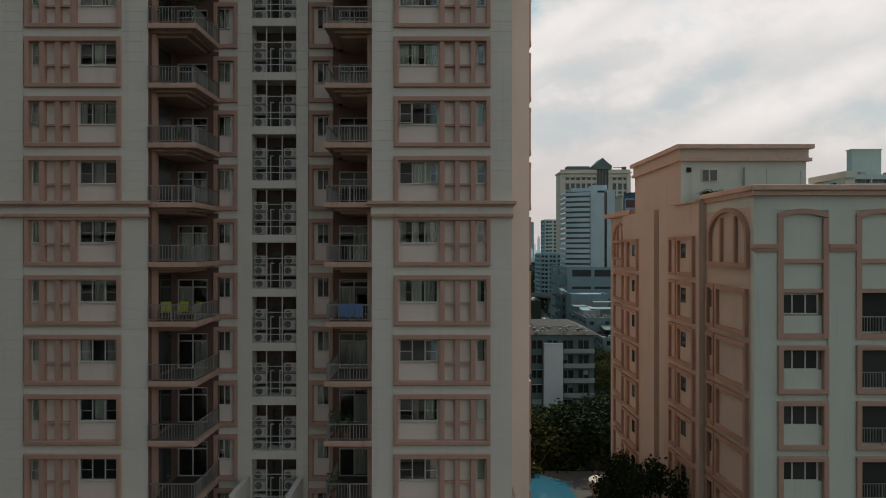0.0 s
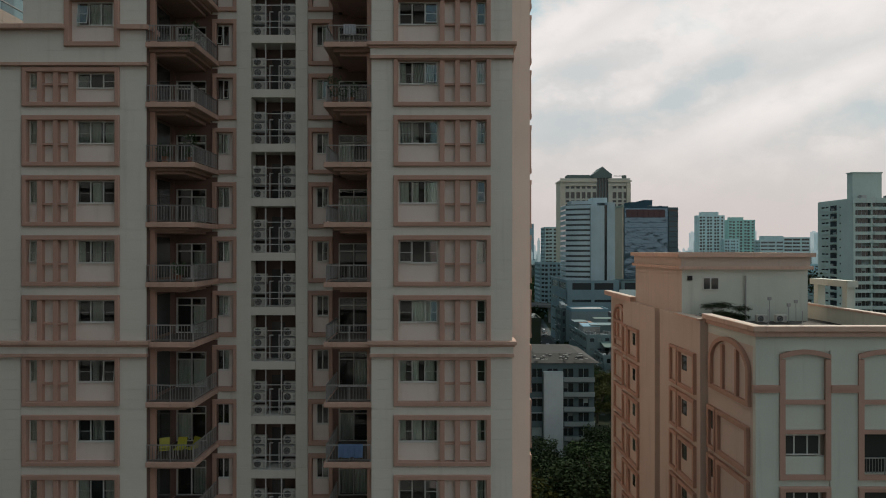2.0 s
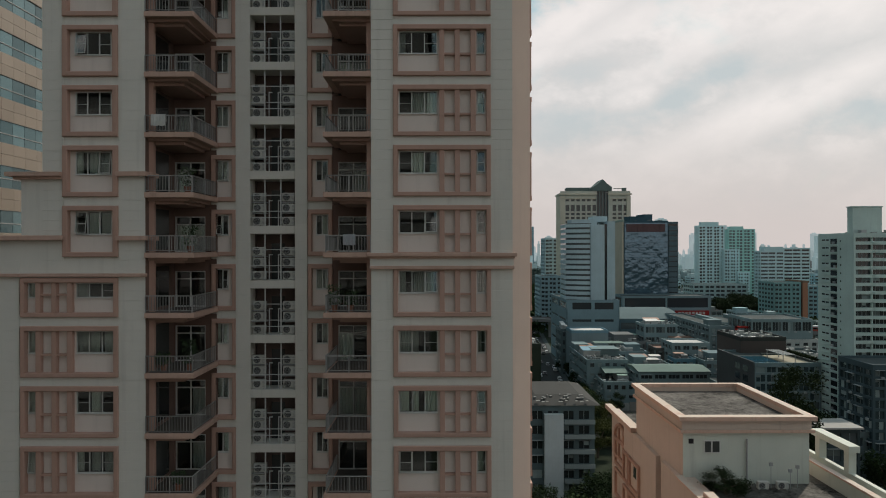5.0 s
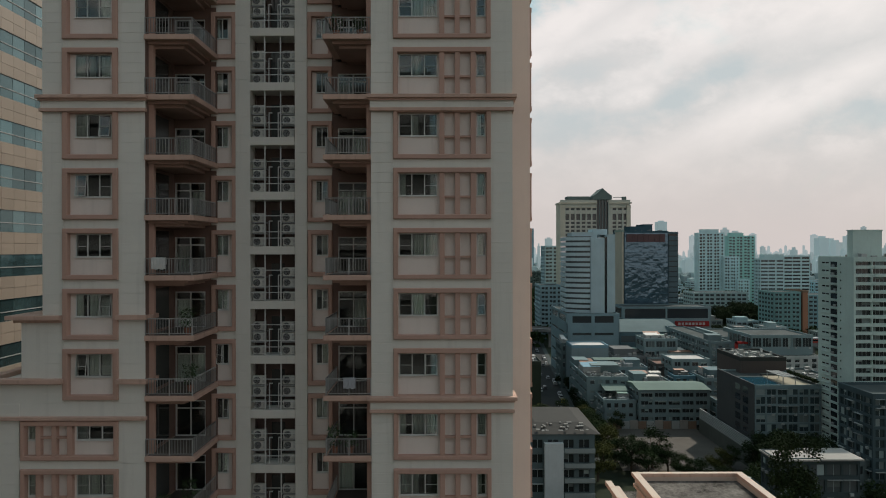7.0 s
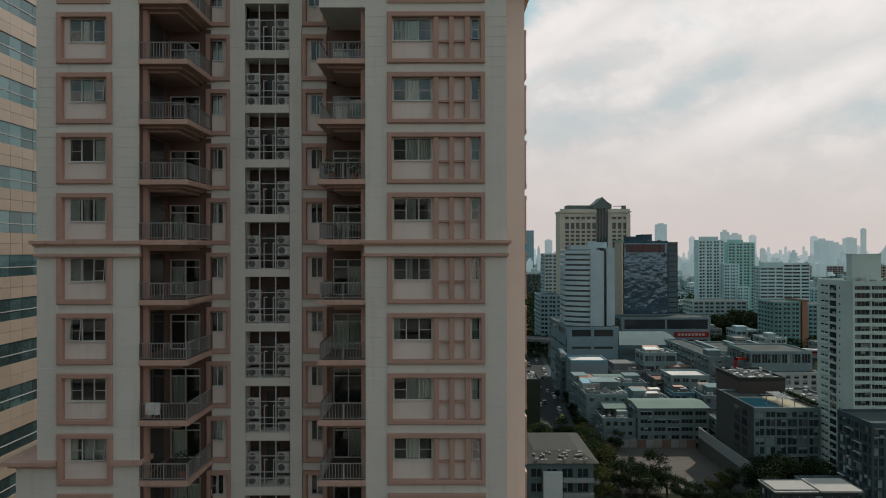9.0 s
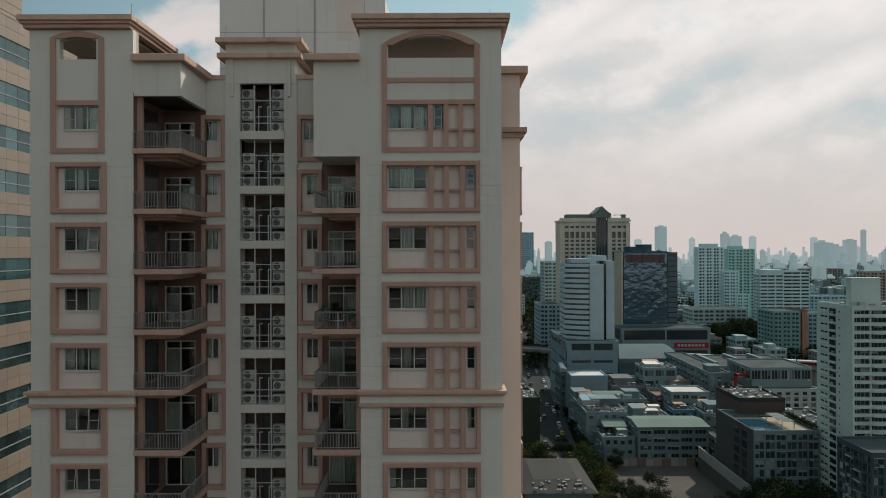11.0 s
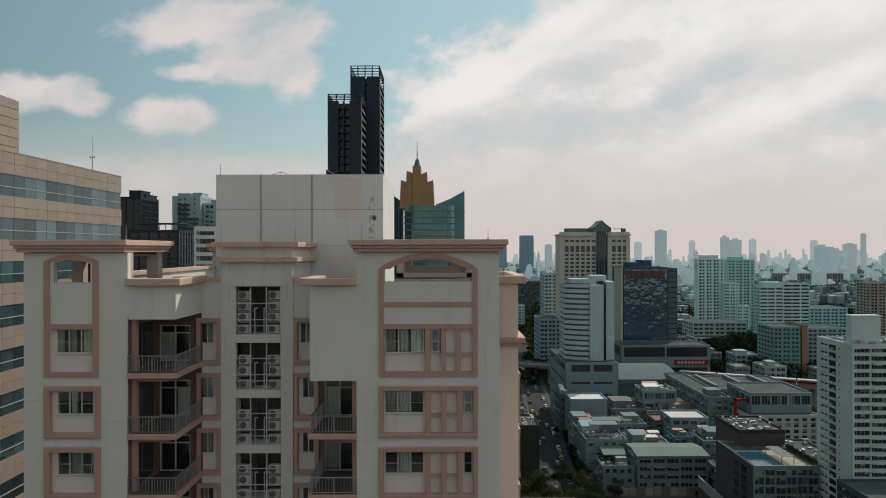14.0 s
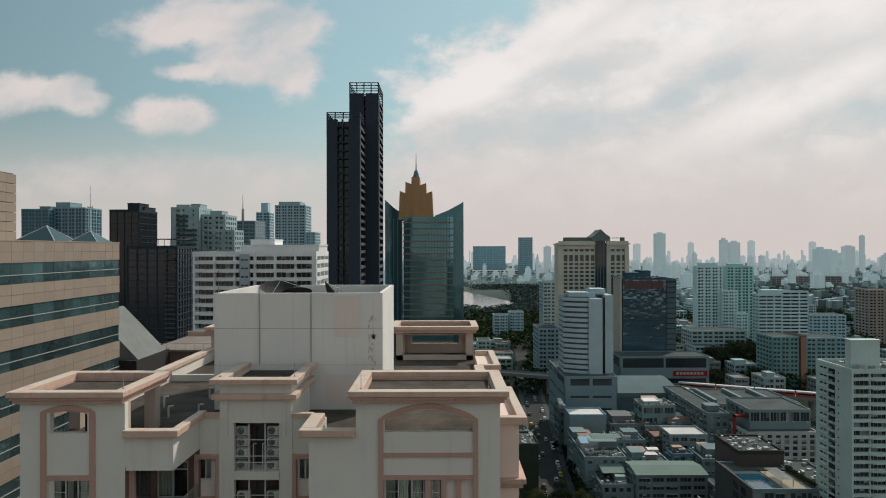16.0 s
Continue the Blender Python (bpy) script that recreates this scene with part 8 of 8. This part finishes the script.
ribbon(bm, A, B, -4.5, 4.5, -14.2, -12.5), ribbon(bm, A, B, -4.7, -4.4, -14.0, -12.0), ribbon(bm, A, B, 4.4, 4.7, -14.0, -11.4)
part("deck", bm, tone_of((0.20, 0.20, 0.20)), via)
pil = mesh_of("viaduct_pillar", lambda q: bx(q, -1, 1, -1, 1, 0, 10.9), tone_of((0.24, 0.24, 0.235)))
for i in range(13):
    p_ = A + dirv * (12 + i * 27)
    child("pillar", pil, via, (p_.x - 130, p_.y - 432, 0))
train = thing("train", tuple(A + dirv * 165 + Vector((0, 0, 0.3))), "white and red electric train on the viaduct", "train")
for i in range(4):
    a = A + dirv * (126 + i * 22.3)
    b = a + dirv * 21.8
    bm = bmesh.new()
    ribbon(bm, a, b, -3.6, -0.6, -12.2, -9.7)
    car = part("carriage", bm, tone_of((0.38, 0.075, 0.055)), train)
    bm = bmesh.new()
    ribbon(bm, a + dirv * 0.1, b - dirv * 0.1, -3.7, -0.5, -9.7, -8.9)
    ob = part("carriage_roof", bm, tone_of((0.55, 0.55, 0.56)), train, "white carriage roof")
    bm = bmesh.new()
    ribbon(bm, a + dirv * 0.8, b - dirv * 0.8, -3.65, -3.6, -11.0, -10.1)
    ob = part("window_strip", bm, BLACK_GLASS, train)

# ---- trees ----
def leaf_mat(name, c):
    return paint(name, c, 0.95, 0.15, 0.25, 0.5, 0.0, piece=0.45, fine=3.0, gloss=0.08)


LEAF = [leaf_mat("dark_foliage", (0.020, 0.033, 0.014)), leaf_mat("olive_foliage", (0.055, 0.06, 0.018)), leaf_mat("green_foliage", (0.028, 0.046, 0.018))]
BARK = paint("bark", (0.10, 0.075, 0.055), 0.9, 0.2, 0.2, 2.0, 0.3)
CROWNS = {}


def tree_meshes(kind, seed):
    """Trunk with limbs, and a crown of many small leaf clumps, for a tree 10 m tall."""
    key = (kind, seed)
    if key in CROWNS:
        return CROWNS[key]
    rnd = random.Random(seed)
    bm = bmesh.new()
    cyl(bm, (0, 0, -0.3), (0.1, 0.05, 4.2), 0.28, 0.18, 8)
    tips = []
    for i in range(11):
        a = i * 2.4 + rnd.random()
        p = Vector((0.1, 0.05, 1.9 + 0.2 * i))
        q = Vector((math.cos(a) * rnd.uniform(1.6, 2.9), math.sin(a) * rnd.uniform(1.6, 2.9), rnd.uniform(3.4, 8.3)))
        cyl(bm, p, q, 0.13, 0.04, 6)
        tips.append(q)
    tips.append(Vector((0, 0, 8.6)))
    me_t = bpy.data.meshes.new("trunk")
    bm.to_mesh(me_t), bm.free()
    me_t.materials.append(BARK)
    vs, fs = [], []
    for q in tips:
        for _ in range(420):
            d = Vector((rnd.gauss(0, 1), rnd.gauss(0, 1), rnd.gauss(0, 0.75)))
            d = d.normalized() * (rnd.random() ** 0.4) * rnd.uniform(1.0, 1.75)
            c = q + d
            s = rnd.uniform(0.10, 0.23)
            u1 = Vector((rnd.gauss(0, 1), rnd.gauss(0, 1), rnd.gauss(0, 0.5))).normalized()
            w1 = u1.cross(Vector((rnd.gauss(0, 1), rnd.gauss(0, 1), rnd.gauss(0, 1)))).normalized()
            i = len(vs)
            vs += [tuple(c - u1 * s), tuple(c + w1 * s * 0.6), tuple(c + u1 * s), tuple(c - w1 * s * 0.6)]
            fs.append((i, i + 1, i + 2, i + 3))
    me_c = bpy.data.meshes.new("crown")
    me_c.from_pydata(vs, [], fs)
    me_c.materials.append(LEAF[kind])
    CROWNS[key] = (me_t, me_c)
    return CROWNS[key]


def tree(x, y, z, h, kind, seed, spread=1.0, label="dark green leafy tree", group="street trees"):
    t = thing("tree", (x, y, z), label, "tree", group)
    a, b = tree_meshes(kind, seed)
    s = h / 10.0
    for nm, me in (("trunk", a), ("crown", b)):
        o = child(nm, me, t)
        o.scale = (s * spread, s * spread, s)
    t.rotation_euler = (0, 0, seed * 1.7 + x)
    return t


rnd = random.Random(21)
# garden between the tower and the block, and behind it
for x, y, z, h, kd in ((9.0, 70.5, -8.0, 11, 1), (13.0, 73.0, -9.0, 12, 0), (17.5, 72.0, -8.0, 12, 0), (22.0, 75.0, -9.0, 13, 0), (12.0, 90.0, -20, 15, 0), (18.0, 94.0, -20, 14, 0), (26.0, 92.0, -20, 15, 2), (33, 98, -22, 14, 0),
                       (16, 118, GROUND, 15, 0), (23, 122, GROUND, 13, 0), (31, 126, GROUND, 15, 2), (36, 118, GROUND, 12, 0), (20, 140, GROUND, 12, 0), (33, 146, GROUND, 13, 0), (38, 150, GROUND, 12, 0)):
    tree(x, y, z, h, kd, 1 + int(x) % 3, 1.25)
for x, y, h, kd in ((41, 204, 13, 0), (52.5, 215, 12, 1), (46, 196, 12, 1), (24, 232, 13, 1), (30, 236, 12, 1), (36, 240, 13, 0), (66, 208, 13.5, 0), (63, 172, 8, 0), (56, 168, 9, 0), (74, 190, 9, 0), (80, 186, 8, 0), (86, 182, 8, 2), (95, 198, 13, 0), (100, 199, 14, 0), (103, 203, 13, 2),
                    (106, 196, 13, 2), (112, 192, 15, 0), (117, 194, 12, 0), (122, 188, 14, 0), (108, 186, 11, 0), (90, 168, 9, 0), (98, 165, 9, 0), (84, 172, 9, 2), (104, 150, 17, 2), (110, 146, 16, 0), (134, 180, 12, 0), (128, 150, 12, 2),
                    (58, 203, 11, 0), (62, 199, 9, 2), (69, 202, 10, 0), (54, 207, 10, 2), (61, 213, 9, 0), (72, 197, 8, 2), (47, 213, 10, 0), (97, 185, 18, 0), (90, 178, 15, 2), (104, 182, 16, 0), (110, 178, 13, 2), (88, 342, 9, 2), (96, 346, 10, 0), (60, 330, 9, 0), (48, 262, 10, 0), (66, 250, 8, 0),
                    (42, 226, 11, 1), (48, 229, 12, 1), (27, 226, 11, 0), (33, 228, 10, 1), (39, 233, 11, 1), (45, 238, 10, 2), (51, 236, 9, 1), (57, 226, 9, 1), (84, 200, 9, 1), (90, 206, 8, 2),
                    (37, 249, 10, 0), (38, 257, 9, 1), (34, 244, 11, 1), (53.5, 246, 10, 2), (55, 254, 9, 1), (52.5, 239, 10, 0), (57, 242, 9, 0), (31, 252, 10, 0), (49, 222, 11, 0), (53, 230, 10, 2)):
    tree(x, y, GROUND, h, kd, 1 + int(x) % 3, 1.2)
for i in range(14):
    y = 258 + i * 7.5
    tree(56.2 + (y - 258) * 0.085, y, GROUND, 6 + 3.0 * ((i * 37) % 10) / 10, (0, 0, 2)[i % 3], 1 + i % 3, 1.0)
for i in range(18):
    y = 520 + (i * 53) % 90
    tree(y * (0.40 + 0.078 * ((i * 29) % 18) / 18), y, GROUND, 19 + (i * 7) % 9, 0, 1 + i % 3, 1.3)
for i in range(16):
    tree(118.7, 209.5 + i * 1.1, 1.0, 1.7, (0, 2)[i % 2], 1 + i % 3, 1.6, "dark green hedge bush on the roof terrace", "roof hedge")
for i in range(36):
    y = rnd.uniform(430, 720)
    x = rnd.uniform(0.22, 0.5) * y
    tree(x, y, GROUND, rnd.uniform(9, 15), rnd.choice((0, 0, 2)), 1 + i % 3, 1.4)
# palms and shrubs by the block
for x, y, h in ((13.2, 41.0, 10.2), (12.4, 44.0, 9.0), (13.6, 37.5, 8.6), (12.6, 47.5, 8.0), (13.9, 51.0, 7.6)):
    tree(x, y, -3.0, h, 0, 1 + int(h) % 3, 0.62, "slim dark tree beside the salmon wall", "trees beside the block")

tree(17.2, 40.2, 22.0, 1.7, 0, 2, 2.3, "overgrown dark shrub on the block's roof", "roof shrubs")
# two tall trees behind the block: a long bare trunk under a narrow crown
for x, y, top, kd, sd, wide in ((36.6, 69.0, 25.2, 0, 2, 0.74), (34.4, 66.5, 20.5, 2, 1, 0.62)):
    tall = thing("tree", (x, y, -3.0), "tall dark leafy tree with a bare trunk behind the block", "tree", "trees behind the block")
    bm = bmesh.new()
    cyl(bm, (0, 0, -0.2), (0.2, 0.1, top - 3.5), 0.30, 0.14, 8)
    part("trunk", bm, BARK, tall, world=False)
    for dz, s in ((top - 6.6, 0.95), (top - 9.8, 1.0), (top - 13.0, 0.9)):
        o = child("crown", tree_meshes(kd, sd)[1], tall, (0.2, 0.1, dz))
        o.scale = (s * wide, s * wide, s)
        sd = 3 - sd
tree(24.6, 53.0, 22.32, 2.6, 0, 1, 0.7, "dark leafy shrub on the block's roof", "roof shrubs")
# far woods round the lake: one object
def woods(name, spots, label, mat):
    rnd = random.Random(len(spots))
    vs, fs = [], []
    for x, y, r, n in spots:
        for _ in range(n):
            a, q = rnd.random() * math.tau, r * math.sqrt(rnd.random())
            c = Vector((x + q * math.cos(a), y + q * math.sin(a) * 1.4, GROUND + rnd.uniform(1.5, 11)))
            s = rnd.uniform(1.2, 2.8)
            u1 = Vector((rnd.gauss(0, 1), rnd.gauss(0, 1), rnd.gauss(0, 0.6))).normalized()
            w1 = u1.cross(Vector((rnd.gauss(0, 1), rnd.gauss(0, 1), rnd.gauss(0, 1)))).normalized()
            i = len(vs)
            vs += [tuple(c - u1 * s), tuple(c + w1 * s * 0.7), tuple(c + u1 * s), tuple(c - w1 * s * 0.7)]
            fs.append((i, i + 1, i + 2, i + 3))
    me = bpy.data.meshes.new(name)
    me.from_pydata(vs, [], fs)
    me.materials.append(mat)
    tagged(new(name, me), label, "woods", kind="stuff")


rnd = random.Random(8)
spots = [(x_, y_, 11, 110) for x_, y_ in [(rnd.uniform(0.08, 0.62) * q, q) for q in [rnd.uniform(470, 1000) for _ in range(150)]]]
spots += [(rnd.uniform(0.0, 0.18) * q, q, 14, 130) for q in [rnd.uniform(660, 980) for _ in range(60)]]
spots += [(rnd.uniform(0.108, 0.165) * q, q, 16, 150) for q in [rnd.uniform(1120, 1560) for _ in range(40)]]
spots += [(rnd.uniform(0.18, 0.68) * q, q, 30, 150) for q in [rnd.uniform(960, 1700) for _ in range(90)]]
spots += [(rnd.uniform(0.50, 0.68) * q, q, 36, 210) for q in [rnd.uniform(985, 1640) for _ in range(70)]]
spots += [(rnd.uniform(0.05, 0.17) * q, q, 34, 240) for q in [rnd.uniform(1640, 2250) for _ in range(60)]]
spots += [(rnd.uniform(-10, 260), rnd.uniform(985, 1075), 22, 160) for _ in range(44)]
spots += [(rnd.uniform(175, 420), rnd.uniform(1090, 1700), 40, 260) for _ in range(70)]
spots += [(rnd.uniform(0.05, 0.66) * y_, y_, 45, 220) for y_ in [rnd.uniform(1750, 3600) for _ in range(110)]]
spots += [(rnd.uniform(0.30, 0.66) * y_, y_, 26, 170) for y_ in [rnd.uniform(700, 1300) for _ in range(90)]]
# haze put into the leaf colours: paler from 980 m, glowing from 1720 m
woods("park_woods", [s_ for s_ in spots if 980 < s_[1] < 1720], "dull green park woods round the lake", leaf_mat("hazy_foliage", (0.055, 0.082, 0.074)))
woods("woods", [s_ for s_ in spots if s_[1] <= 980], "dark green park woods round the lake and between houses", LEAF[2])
woods("far_woods", [s_ for s_ in spots if s_[1] >= 1720], "hazy blue green woods at the horizon", haze_mat("hazed_woodland", (0.10, 0.13, 0.125), (0.085, 0.11, 0.11)))

# ---- cars in the street ----
CAR_PAINT = [paint("car_paint_%d" % i, c, 0.3, 0.01, 0.02, 1.0, 0.0) for i, c in enumerate(((0.7, 0.7, 0.7), (0.05, 0.05, 0.055), (0.30, 0.31, 0.33), (0.45, 0.09, 0.06), (0.55, 0.42, 0.05)))]


def car(x, y, z, turn, tone):
    c = thing("car", (x, y, z), ("white", "black", "silver", "red", "yellow")[tone] + " car in the street", "car", "cars in the street")
    c.rotation_euler = (0, 0, turn)
    child("body", mesh_of("car_body_%d" % tone, lambda q: (bx(q, -0.88, 0.88, -2.2, 2.2, 0.28, 0.85, 0.12), bx(q, -0.74, 0.74, -1.2, 1.5, 1.36, 1.45, 0.03)), CAR_PAINT[tone]), c)
    child("cabin", mesh_of("car_cabin", lambda q: bx(q, -0.76, 0.76, -1.3, 1.6, 0.80, 1.38, 0.1), BLACK_GLASS), c)
    for wx in (-0.86, 0.72):
        for wy in (-1.4, 1.35):
            child("wheel", mesh_of("car_wheel", lambda q: cyl(q, (0, 0, 0.32), (0.14, 0, 0.32), 0.32, 0.32, 10), AC_DARK), c, (wx, wy, 0))


rnd = random.Random(3)
road_x = lambda y: 49 + (y - 290) * 0.082
for i in range(46):
    y = 212 + 7.6 * i + rnd.uniform(-1.5, 1.5)
    lane = rnd.choice((-4.2, -1.6, 1.8, 4.4))
    car(road_x(y) + lane, y, GROUND + 0.06, -0.08, rnd.choice((0, 0, 0, 0, 1, 1, 2, 2, 2, 1, 0, 4)))
